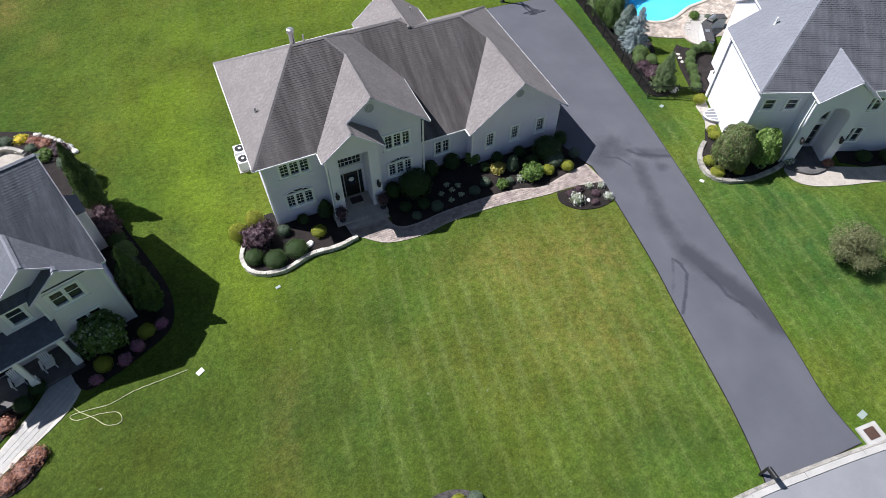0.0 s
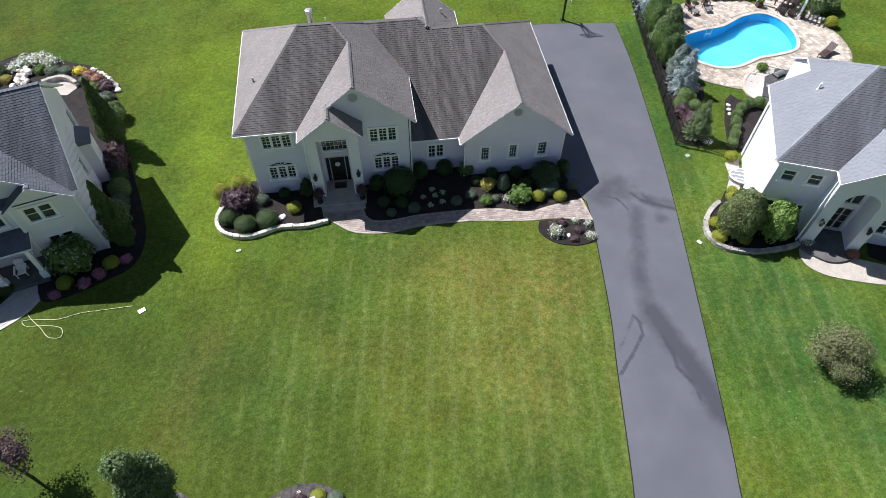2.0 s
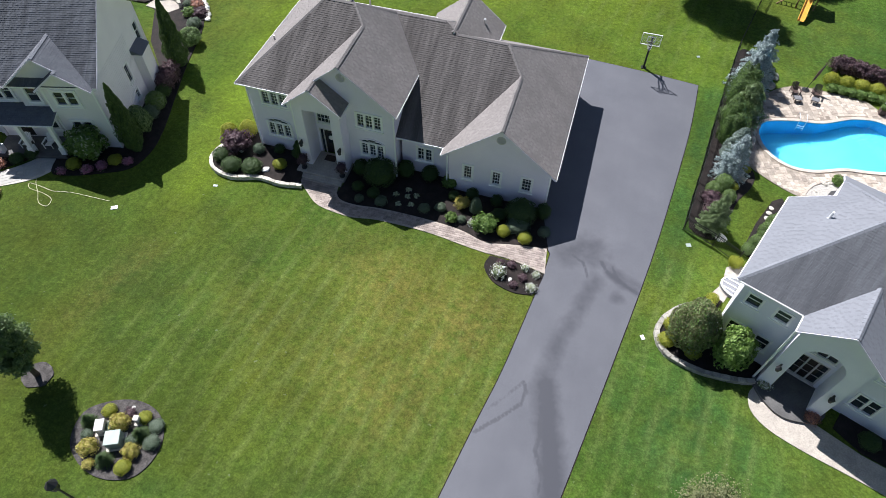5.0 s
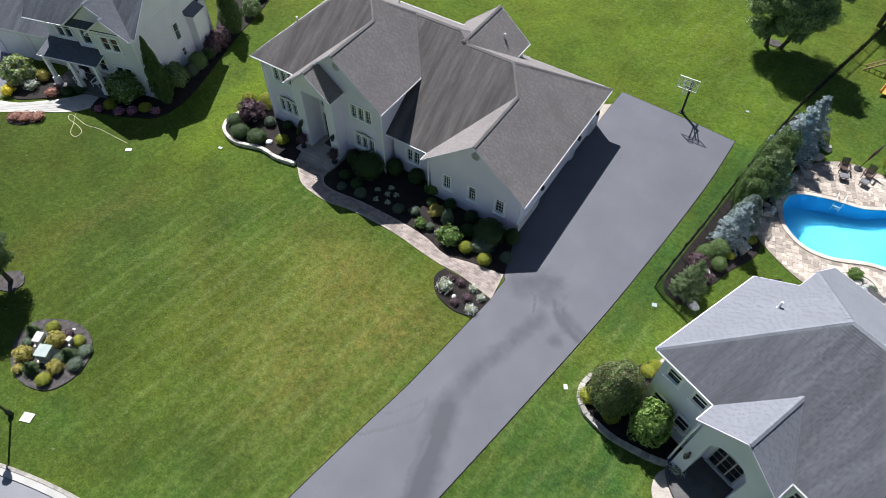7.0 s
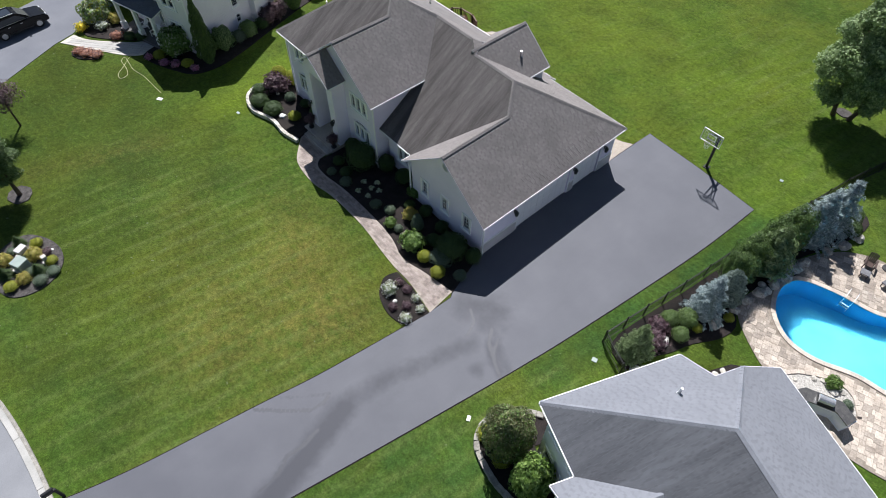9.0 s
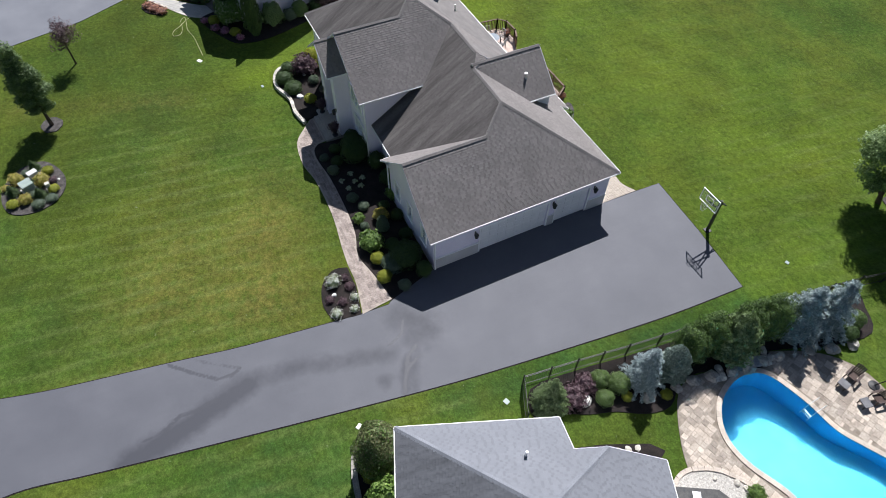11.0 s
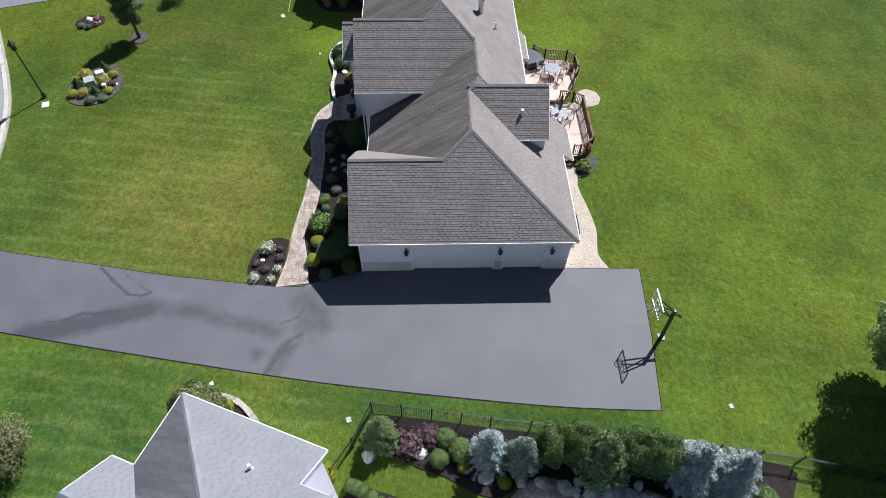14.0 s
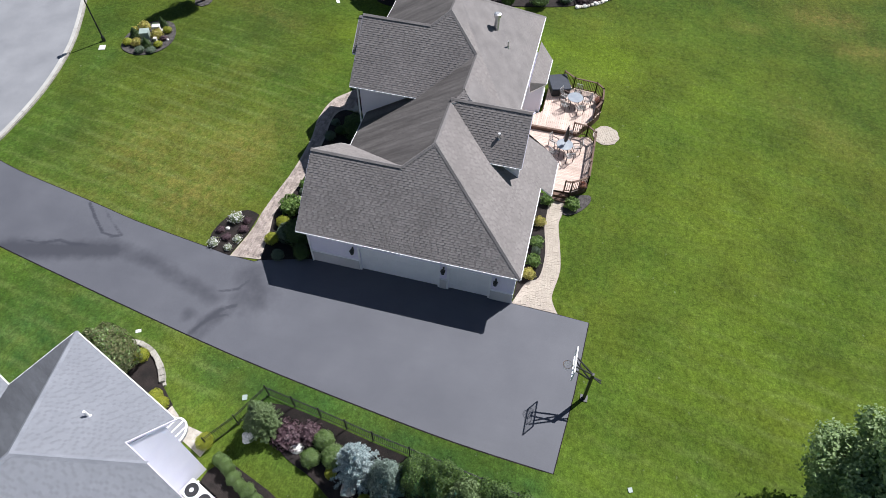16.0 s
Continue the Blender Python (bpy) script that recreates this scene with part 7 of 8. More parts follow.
tree(-24.4, -19.45, 7.3, 0.9, (1.75, 3.2, 4.0), 26000, 0.12, "young", "young green maple in a mulch ring", seed=2, clumps=70, spread=0.27, taper=0.78)
tree(-31.4, -17.0, 4.2, 1.3, (1.3, 1.2, 2.9), 2600, 0.12, "plum", "thin young tree with purple-brown leaves", trunk_r=0.06, seed=3, clumps=18)
tree(10.75, -16.55, 3.0, 0.4, (1.5, 1.35, 1.65), 13000, 0.10, "olive", "small round olive and bronze tree on the lawn", trunk_r=0.09, seed=4, clumps=34, spread=0.46)
for x, y, lean, s in ((7.57, 29.98, (-0.4, -0.6), 5), (8.67, 30.31, (0.7, -0.45), 8)):
    tree(x, y, 11.5, 0.8, (3.15, 5.4, 5.7), 50000, 0.16, "maple", "large leafy shade tree grown close to its twin", lean=lean, trunk_r=0.15, seed=s, clumps=84, spread=0.24, vase=0.36)
tree(15.1, 38.4, 9.5, 1.8, (3.2, 3.3, 6.0), 30000, 0.17, "maple", "leafy tree beyond the fence", trunk_r=0.17, seed=6, clumps=46, spread=0.34)


# ---- pool and patio ----
def pool():
    def loop(bm, pts, z):
        vs = [bm.verts.new((x, y, z)) for x, y in pts]
        return vs, [bm.edges.new((vs[i], vs[(i + 1) % len(vs)])) for i in range(len(vs))]

    bm = bmesh.new()
    a, ea = loop(bm, PATIO, 0.05)
    b, eb = loop(bm, POOL, 0.05)
    bmesh.ops.triangle_fill(bm, edges=ea + eb, use_beauty=True, use_dissolve=False)
    low = [bm.verts.new((x, y, -0.15)) for x, y in PATIO]
    for i in range(len(a)):
        j = (i + 1) % len(a)
        bm.faces.new((low[i], low[j], a[j], a[i]))
    patio = tagged(part("patio", bm, PATIO_SAND), "tan flagstone patio round the swimming pool", "patio", kind="structure")
    P = empty("swimming_pool", pose(0, 0, 0), "kidney-shaped swimming pool with clear turquoise water", "swimming pool", kind="structure")
    bm = bmesh.new()
    cx, cy = sum(p[0] for p in POOL) / len(POOL), sum(p[1] for p in POOL) / len(POOL)

    def depth(x):
        return -2.2 + 1.0 * max(0, min(1, (x - 15.5) / 4.5))

    mid = [bm.verts.new((x + (cx - x) * 0.02, y + (cy - y) * 0.02, depth(x))) for x, y in POOL]
    inner = [bm.verts.new((x + (cx - x) * 0.45, y + (cy - y) * 0.45, depth(x + (cx - x) * 0.45))) for x, y in POOL]
    n = len(POOL)
    side = bmesh.new()
    hi = [side.verts.new((x, y, 0.05)) for x, y in POOL]
    lo = [side.verts.new(v.co) for v in mid]
    for i in range(n):
        j = (i + 1) % n
        side.faces.new((hi[j], hi[i], lo[i], lo[j]))
        bm.faces.new((mid[i], mid[j], inner[j], inner[i]))
    part("basin_wall", side, LINER_SHADE, P, "pool side wall coloured darker blue for its shade")
    bm.faces.new(inner)
    bmesh.ops.recalc_face_normals(bm, faces=bm.faces[:])
    part("basin", bm, LINER, P, "pale blue pool basin", True)
    w = mesh_object("water", [(x, y, -0.06) for x, y in POOL], [tuple(range(n))], WATER, P, "clear still pool water")
    w.visible_shadow = False
    # coping stones, one by one
    line = POOL + POOL[:1]
    proto = None
    for i in range(n):
        (x0, y0), (x1, y1) = line[i], line[i + 1]
        l = math.hypot(x1 - x0, y1 - y0)
        m = pose((x0 + x1) / 2, (y0 + y1) / 2, 0.05, 0, 0, math.degrees(math.atan2(y1 - y0, x1 - x0)))
        m = m @ Matrix.Translation((0, -0.10, 0)) @ Matrix.Diagonal((l * 1.02, 0.28, 0.06, 1))
        if proto is None:
            proto = part("coping_stone", new_box((-0.5, -0.5, 0), (0.5, 0.5, 1), bevel=0.05), COPING, P)
            proto.matrix_local = m
        else:
            shared("coping_stone", proto, P, m)
    bm = bmesh.new()
    for s in (-0.25, 0.25):
        tube(bm, [(16.5 + s, 15.3, 0.05), (16.5 + s, 15.25, 0.45), (16.52 + s, 14.95, 0.55), (16.54 + s, 14.5, 0.4), (16.54 + s, 14.45, -0.9)], 0.022, 8)
    for z in (-0.2, -0.5):
        beam(bm, (16.29, 14.45, z), (16.79, 14.45, z), 0.1, 0.03)
    tagged(part("pool_ladder", bm, STEEL), "chrome pool ladder at the deep end", "pool ladder")
    return patio


patio = pool()


def rock(x, y, r, mat=None, seed=1, z=0.05, flat=0.65, label="pale rough boulder in the bed"):
    rng = random.Random(seed)
    bm = bmesh.new()
    bmesh.ops.create_icosphere(bm, subdivisions=2, radius=1)
    for v in bm.verts:
        k = 1 + 0.35 * noise.noise(v.co * 1.6 + Vector((seed * 2.3, 0, 0)))
        v.co = Vector((v.co.x * r * k * rng.uniform(0.97, 1.03), v.co.y * r * k * 0.8, max(-0.3, v.co.z) * r * k * flat))
    ob = part("boulder", bm, mat or ROCK)
    ob.matrix_world = pose(x, y, z + 0.12 * r, 0, 0, seed * 47)
    return tagged(ob, label, "boulder")


for k, (x, y, r) in enumerate(((12.75, 11.1, 0.45), (13.0, 12.3, 0.4), (13.1, 13.3, 0.5), (13.2, 14.3, 0.42), (12.5, 10.0, 0.4), (13.4, 15.3, 0.4), (12.1, 7.2, 0.45), (12.4, 8.9, 0.35), (14.4, 18.4, 0.45), (14.7, 19.7, 0.4), (13.9, 17.2, 0.35))):
    rock(x, y, r, None, k + 1)
for k, (x, y, r) in enumerate(((10.9, 3.95, 0.42), (11.0, 1.35, 0.4))):
    rock(x, y, r, WHITE_ROCK, k + 190, label="pale pitted boulder among the fence shrubs")
for k, (x, y, r, z) in enumerate(((-19.45, -1.95, 0.28, 0.18), (-1.25, -5.8, 0.16, 0.06), (-22.6, -1.0, 0.18, 0.18), (-21.9, -0.8, 0.16, 0.18), (-26.8, -24.25, 0.36, 0.05), (-18.35, -19.6, 0.14, 0.05))):
    rock(x, y, r, WHITE_ROCK, k + 20, z, label="white decorative rock in the bed")
for k in range(20):
    t = k / 19
    rock(-39.95 - 0.15 * t + 0.5 * math.sin(k * 2.4), 16.1 - 2.0 * t + 0.15 * math.cos(k * 3.1), 0.24 + 0.09 * math.sin(k * 1.7), STONE if k % 3 else WHITE_ROCK, k + 40, 0.13 + 0.3 * (1 - t), label="pale stone in the rockery")
for k, (x, y) in enumerate(smooth_line([(-34.9, 15.95), (-34.1, 15.3), (-33.35, 14.5), (-32.7, 13.6), (-32.4, 12.95)], step=3)):
    rock(x, y, 0.23 + 0.05 * math.sin(k * 2.3), STONE if k % 3 else WHITE_ROCK, k + 130, 0.05, label="pale edging stone of the rockery")
for k, (x, y) in enumerate(((-27.3, -24.6), (-26.3, -24.9), (-26.1, -23.6), (-25.8, -24.4), (-27.4, -23.8), (-26.6, -23.4))):
    rock(x, y, 0.13, None, k + 90, 0.05, label="grey stone in the small oval bed")

# patio fittings of the right neighbour
PEBBLE = surface("white_pebble", (0.30, 0.28, 0.25), (0.60, 0.57, 0.52), 9, 22, 0.9, 0.9, 0.03, fine_amount=0.5)
PEB_LINE = smooth_line([(16.75, 5.2), (16.3, 5.8), (16.2, 6.6), (16.7, 7.75), (17.5, 8.5), (18.7, 9.15), (19.7, 9.0), (20.3, 8.3)], step=4)
slab("pebble_bed", PEB_LINE + [(20.3, 7.2), (19.4, 7.5), (17.7, 6.8)], 0.02, 0.1, PEBBLE, "bed of pale pebbles inside a curved stone edging", "pebble bed")
peb_edge = empty("stone_edging", pose(0, 0, 0), "curved edging of pale paving stones round the pebbles", "edging", kind="structure")
stone_row(peb_edge, PEB_LINE, 0.04, 0.13, 0.24, COPING, 1, 0.34, 17, "edging_stone")
for k, (x, y, r) in enumerate(((17.75, 8.35, 0.2), (18.15, 8.6, 0.17), (18.9, 8.4, 0.24), (19.5, 8.1, 0.2), (17.1, 7.5, 0.14), (19.2, 8.7, 0.16))):
    rock(x, y, r, STONE, k + 110, 0.1, label="pale stone in the pebble bed")
for k, (x, y) in enumerate(((14.18, 5.0), (14.02, 4.53), (13.84, 4.02))):
    rock(x, y, 0.19, STONE, k + 160, 0.05, 0.3, "flat tan stepping stone in the mulch")


# flat grey slabs and boulders between the two halves of the patio
SLATE = surface("grey_slab", (0.26, 0.275, 0.30), (0.42, 0.435, 0.46), 2.5, 16, 0.85, 0.6, 0.015)
for outline, top in (([(12.52, 12.2), (12.6, 13.3), (13.16, 13.1), (13.08, 12.15)], 0.16), ([(12.6, 13.36), (12.85, 14.3), (13.45, 14.0), (13.18, 13.16)], 0.2), ([(12.25, 12.5), (12.3, 13.5), (12.56, 13.45), (12.48, 12.5)], 0.3)):
    bm = prism(bmesh.new(), outline, 0.03, top)
    bmesh.ops.bevel(bm, geom=bm.edges[:], offset=0.03, segments=1, affect='EDGES')
    tagged(part("stone_slab", bm, SLATE), "flat blue-grey stone slab at the head of the pool", "stone slab", "slabs at the pool")
for k, (x, y, r) in enumerate(((12.95, 11.6, 0.3), (12.5, 11.75, 0.26), (13.25, 14.9, 0.28), (13.45, 14.55, 0.22), (12.75, 14.75, 0.3))):
    rock(x, y, r, STONE, k + 210, 0.06, label="pale grey boulder at the head of the pool")


def outdoor_kitchen():
    """An angled bar: white stucco outside, a dark stone top, the grill in its long side."""
    K = empty("outdoor_kitchen", pose(0, 0, 0.05), "angled outdoor bar with dark stone top and built-in grill", "outdoor kitchen")
    outer = [(16.45, 4.65), (17.7, 6.82), (19.4, 7.52), (20.35, 7.15)]
    inner = [(17.0, 4.35), (18.12, 6.3), (19.4, 6.83), (20.1, 6.55)]
    granite = surface("granite", (0.05, 0.05, 0.052), (0.11, 0.105, 0.10), 5, 30, 0.35, 0.1, 0.002)
    for i in range(3):
        part("counter_body", prism(bmesh.new(), [outer[i], outer[i + 1], inner[i + 1], inner[i]], 0, 0.86), WHITE_SIDING, K)
    part("worktop", prism(bmesh.new(), [(x - 0.05, y + 0.05) for x, y in outer] + [(x + 0.02, y - 0.05) for x, y in inner[::-1]], 0.86, 0.92), granite, K, "dark polished stone top")
    m = Matrix.Translation((18.72, 6.86, 0.92)) @ Matrix.Rotation(math.atan2(0.7, 1.7), 4, 'Z')
    g = part("grill", new_box((-0.4, -0.28, 0), (0.4, 0.26, 0.14), m, 0.02), BLACK, K)
    part("grill_lid", lathe(bmesh.new(), [(0.02, -0.38), (0.24, -0.38), (0.24, 0.38), (0.02, 0.38)], 14, m @ pose(0, 0, 0.12, 0, 90)), STEEL, g, "brushed steel grill lid")
    part("sink", new_box((-0.2, -0.18, 0.0), (0.2, 0.18, 0.012), Matrix.Translation((17.4, 5.75, 0.92)) @ Matrix.Rotation(1.05, 4, 'Z')), STEEL, K)


outdoor_kitchen()


def adirondack(x, y, turn, mat, label, group):
    C = empty("lounge_chair", pose(x, y, 0.055, 0, 0, turn) @ Matrix.Scale(0.84, 4), label, "chair", group)
    part("seat", beam(bmesh.new(), (0, -0.35, 0.36), (0, 0.35, 0.24), 0.52, 0.04), mat, C)
    for k in range(5):
        part("back_slat", beam(bmesh.new(), (-0.22 + 0.11 * k, 0.3, 0.25), (-0.26 + 0.13 * k, 0.62, 0.98 - 0.04 * abs(k - 2)), 0.1, 0.025, (0, 1, 0)), mat, C)
    for s in (-1, 1):
        part("arm", new_box((s * 0.36 - 0.07, -0.42, 0.55), (s * 0.36 + 0.07, 0.42, 0.58)), mat, C)
        for yy in (-0.36, 0.36):
            part("leg", new_box((s * 0.33 - 0.03, yy - 0.03, 0), (s * 0.33 + 0.03, yy + 0.03, 0.55)), mat, C)
    return C


CUSHION = surface("grey_cushion", (0.14, 0.14, 0.15), (0.20, 0.20, 0.21), 3, 40, 0.9)
CHAIR_DARK = surface("dark_brown_resin", (0.05, 0.03, 0.026), (0.09, 0.06, 0.05), 3, 30, 0.5)
for x, y, t in ((16.1, 18.0, 12), (17.65, 18.2, -12)):
    adirondack(x, y, t, CHAIR_DARK, "dark brown slatted chair by the pool", "chairs by the pool")
    F = empty("footstool", pose(x + (0.15 if t > 0 else -0.1), y - 0.9, 0.055, 0, 0, t), "grey cushioned footstool before a chair", "footstool", "footstools by the pool")
    part("stool_top", new_box((-0.28, -0.25, 0.3), (0.28, 0.25, 0.38), bevel=0.02), CUSHION, F)
    for sx in (-0.2, 0.2):
        for sy in (-0.18, 0.18):
            part("leg", new_box((sx - 0.025, sy - 0.025, 0), (sx + 0.025, sy + 0.025, 0.3)), CHAIR_DARK, F)
U = empty("patio_umbrella", pose(17.0, 18.75, 0.055), "closed dark patio umbrella on a round base", "umbrella")
part("base", lathe(bmesh.new(), [(0.3, 0), (0.3, 0.06), (0.05, 0.1)], 16), BLACK, U)
part("pole", tube(bmesh.new(), [(0, 0, 0.05), (0.5, 0.3, 2.3)], 0.025), BLACK, U)
part("canopy", tube(bmesh.new(), [(0.2, 0.12, 0.95), (0.33, 0.2, 1.6), (0.5, 0.3, 2.35)], [0.07, 0.11, 0.02], 10), CHAIR_DARK, U)


def pergola():
    G = empty("pergola", Matrix.Translation((22.35, 18.0, 0.05)) @ Matrix.Rotation(radians(-47), 4, 'Z'), "white timber pergola beside the pool", "pergola")
    for x in (0.15, 3.85):
        for y in (0.15, 3.5):
            p = part("post", new_box((x - 0.09, y - 0.09, 0), (x + 0.09, y + 0.09, 2.45)), WHITE, G)
            part("post_base", new_box((x - 0.14, y - 0.14, 0), (x + 0.14, y + 0.14, 0.35)), WHITE, p)
    for y in (0.15, 3.5):
        part("beam", new_box((-0.35, y - 0.05, 2.45), (4.3, y + 0.05, 2.65)), WHITE, G)
    for k in range(12):
        part("rafter", new_box((-0.18 + 0.38 * k, -0.35, 2.65), (-0.13 + 0.38 * k, 4.0, 2.79)), WHITE, G)
    for k in range(12):
        part("lath", new_box((-0.35, -0.2 + 0.36 * k, 2.79), (4.35, -0.14 + 0.36 * k, 2.83)), WHITE, G)


pergola()
for x, y, t in ((24.0, 16.35, 145), (24.65, 15.8, 130), (23.9, 18.7, -30), (25.6, 17.3, -60)):
    adirondack(x, y, t, CHAIR_DARK, "dark chair under the white pergola", "chairs under the pergola")
PT = empty("patio_table", pose(24.75, 17.25, 0.062, 0, 0, -47), "long dark table under the white pergola", "table")
part("tabletop", new_box((-0.85, -0.45, 0.70), (0.85, 0.45, 0.74), bevel=0.012), CHAIR_DARK, PT)
for sx in (-0.75, 0.75):
    for sy in (-0.36, 0.36):
        part("leg", new_box((sx - 0.04, sy - 0.04, 0), (sx + 0.04, sy + 0.04, 0.70)), CHAIR_DARK, PT)
for x, y in ((25.28, 15.38), (22.45, 17.55)):
    P = empty("planter", pose(x, y, 0.062), "dark square planter with a leafy plant by the pergola post", "planter", "planters by the pergola")
    part("pot", new_box((-0.24, -0.24, 0), (0.24, 0.24, 0.42), bevel=0.02), CHAIR_DARK, P)
    o = new("plant", MESHES["bright"][0][0])
    o.parent = P
    o.matrix_local = pose(0, 0, 0.38) @ Matrix.Diagonal((0.6, 0.6, 0.55, 1))
for x, y, r in ((27.0, 15.9, 0.8), (28.2, 16.3, 0.95), (27.7, 17.3, 0.8)):
    plant("bigbush", x, y, r, 1.5, "green leafy bush at the edge of the patio", "bush")
plant("lime", 27.25, 13.85, 0.55, 0.9, "yellow-green clipped globe beside the patio")
for k, (x, y, r) in enumerate(((26.75, 15.3, 0.4), (26.95, 14.75, 0.38), (26.6, 15.9, 0.35))):
    rock(x, y, r, None, k + 180, label="grey boulder at the edge of the patio")
L = empty("sun_lounger", pose(24.7, 9.95, 0.062, 0, 0, -57), "low dark sun lounger on the patio", "sun lounger")
part("bed", new_box((-0.3, -0.75, 0.26), (0.3, 0.4, 0.33), bevel=0.015), CHAIR_DARK, L)
part("backrest", beam(bmesh.new(), (0, 0.4, 0.30), (0, 1.0, 0.72), 0.6, 0.06), CHAIR_DARK, L)
for sx in (-0.26, 0.26):
    for sy in (-0.68, 0.34):
        part("leg", new_box((sx - 0.025, sy - 0.025, 0), (sx + 0.025, sy + 0.025, 0.26)), CHAIR_DARK, L)


# ---- fence ----
def fence():
    line = [(11.95, -0.42), (10.5, 0.55), (8.62, 1.42), (9.06, 4.56), (9.54, 7.6), (10.06, 11.66), (10.85, 17.0), (11.85, 22.9), (13.2, 28.5), (14.6, 34.0), (16.0, 40.0)]
    F = empty("fence", pose(0, 0, 0), "black metal picket fence", "fence", kind="structure")
    post = pick = None
    for a, b in zip(line, line[1:]):
        a, b = Vector((*a, 0)), Vector((*b, 0))
        n = max(1, round((b - a).length / 1.83))
        for i in range(n):
            p, q = a.lerp(b, i / n), a.lerp(b, (i + 1) / n)
            ang = math.atan2(q.y - p.y, q.x - p.x)
            m = Matrix.Translation(p) @ Matrix.Rotation(ang, 4, 'Z')
            if post is None:
                bm = new_box((-0.032, -0.032, 0), (0.032, 0.032, 1.3))
                lathe(bm, [(0.045, 1.3), (0.045, 1.33), (0.01, 1.37)], 4)
                post = part("post", bm, BLACK, F)
                post.matrix_local = m
            else:
                shared("post", post, F, m)
            l = (q - p).length
            bm = bmesh.new()
            for z in (0.15, 1.0, 1.15):
                box(bm, (0.03, -0.013, z), (l - 0.03, 0.013, z + 0.03))
            k = int(l / 0.11)
            for j in range(1, k):
                x = l * j / k
                box(bm, (x - 0.009, -0.009, 0.06), (x + 0.009, 0.009, 1.22))
            o = part("picket_panel", bm, BLACK, F)
            o.matrix_local = m
            tagged(o, kind="stuff")


fence()


# ---- deck ----
def deck():
    D = empty("deck", pose(0, 0, 0), "two-level pale plank deck with brown railing behind the house", "deck")
    upper = [(-20.7, 12.15), (-20.95, 13.1), (-20.35, 14.0), (-20.2, 15.7), (-19.6, 16.3), (-18.2, 16.35), (-17.3, 15.95), (-16.2, 15.25), (-15.3, 14.9), (-15.3, 11.0), (-16.0, 11.0), (-17.05, 12.1)]
    lower = [(-15.28, 11.0), (-15.28, 15.2), (-15.55, 15.6), (-15.0, 16.25), (-10.55, 16.25), (-9.75, 15.2), (-9.75, 14.0), (-12.0, 12.9), (-12.4, 10.8)]
    for outline, z, along in ((upper, 0.7, 0), (lower, 0.45, 1)):
        part("deck_frame", prism(bmesh.new(), outline, 0.0, z - 0.04), RAIL_WOOD, D)
        k = 0
        lo, hi = min(p[1 - along] for p in outline), max(p[1 - along] for p in outline)
        c = lo + 0.075
        while c < hi:
            # crossings of the outline at this board's middle
            cuts = []
            for p, q in zip(outline, outline[1:] + outline[:1]):
                a, b = p[1 - along], q[1 - along]
                if (a > c) != (b > c):
                    t = (c - a) / (b - a)
                    cuts.append(p[along] + (q[along] - p[along]) * t)
            cuts.sort()
            for s, e in zip(cuts[::2], cuts[1::2]):
                if e - s > 0.2:
                    bm = new_box((s, c - 0.068, z - 0.035), (e, c + 0.068, z)) if along == 0 else new_box((c - 0.068, s, z - 0.035), (c + 0.068, e, z))
                    part("board", bm, DECK_WOOD, D)
            c += 0.145
    rails = [([(-20.95, 13.15), (-20.3, 14.0), (-20.15, 15.7), (-19.6, 16.25), (-18.2, 16.3), (-17.3, 15.9)], 0.7), ([(-15.5, 15.6), (-15.0, 16.2), (-10.55, 16.2), (-9.8, 15.2)], 0.45), ([(-15.6, 14.6), (-15.5, 15.6)], 0.45), ([(-9.78, 15.2), (-9.78, 14.75)], 0.45)]
    for line, z in rails:
        for a, b in zip(line, line[1:]):
            a, b = Vector((*a, z)), Vector((*b, z))
            n = max(1, round((b - a).length / 1.5))
            for i in range(n + 1):
                p = a.lerp(b, i / n)
                part("rail_post", new_box((p.x - 0.05, p.y - 0.05, p.z - 0.4), (p.x + 0.05, p.y + 0.05, p.z + 1.05)), RAIL_WOOD, D)
            part("top_rail", beam(bmesh.new(), a + Vector((0, 0, 0.98)), b + Vector((0, 0, 0.98)), 0.12, 0.045), RAIL_WOOD, D)
            part("bottom_rail", beam(bmesh.new(), a + Vector((0, 0, 0.12)), b + Vector((0, 0, 0.12)), 0.04, 0.06), RAIL_WOOD, D)
            k = max(2, int((b - a).length / 0.13))
            for j in range(1, k):
                p = a.lerp(b, j / k)
                part("baluster", new_box((p.x - 0.018, p.y - 0.018, p.z + 0.14), (p.x + 0.018, p.y + 0.018, p.z + 0.96)), RAIL_WOOD, D)
    for k in range(2):
        part("stair_tread", new_box((-9.72 + 0.32 * k, 13.95, 0.05), (-9.42 + 0.32 * k, 15.1, 0.32 - 0.14 * k)), RAIL_WOOD, D)
    part("level_edge", new_box((-15.42, 11.6, 0.7), (-15.26, 14.9, 0.74)), RAIL_WOOD, D)
    tub = empty("hot_tub", pose(-19.9, 12.9, 0.7, 0, 0, 20), "hot tub under a dark navy cover on the deck", "hot tub")
    navy = surface("navy_vinyl", (0.018, 0.022, 0.035), (0.03, 0.036, 0.052), 3, 40, 0.5)
    part("tub_shell", new_box((-0.85, -0.7, 0), (0.85, 0.7, 0.62), bevel=0.06), BLACK, tub)
    part("tub_cover", new_box((-0.9, -0.75, 0.62), (0.9, 0.75, 0.72), bevel=0.04), navy, tub)


deck()
GLASS_TOP = surface("table_glass", (0.27, 0.30, 0.34), (0.40, 0.43, 0.46), 1.5, 30, 0.12, 0.0, 0.001, fine_amount=0.05)
MESH_SEAT = surface("sling_fabric", (0.34, 0.34, 0.34), (0.46, 0.46, 0.45), 3, 60, 0.8)


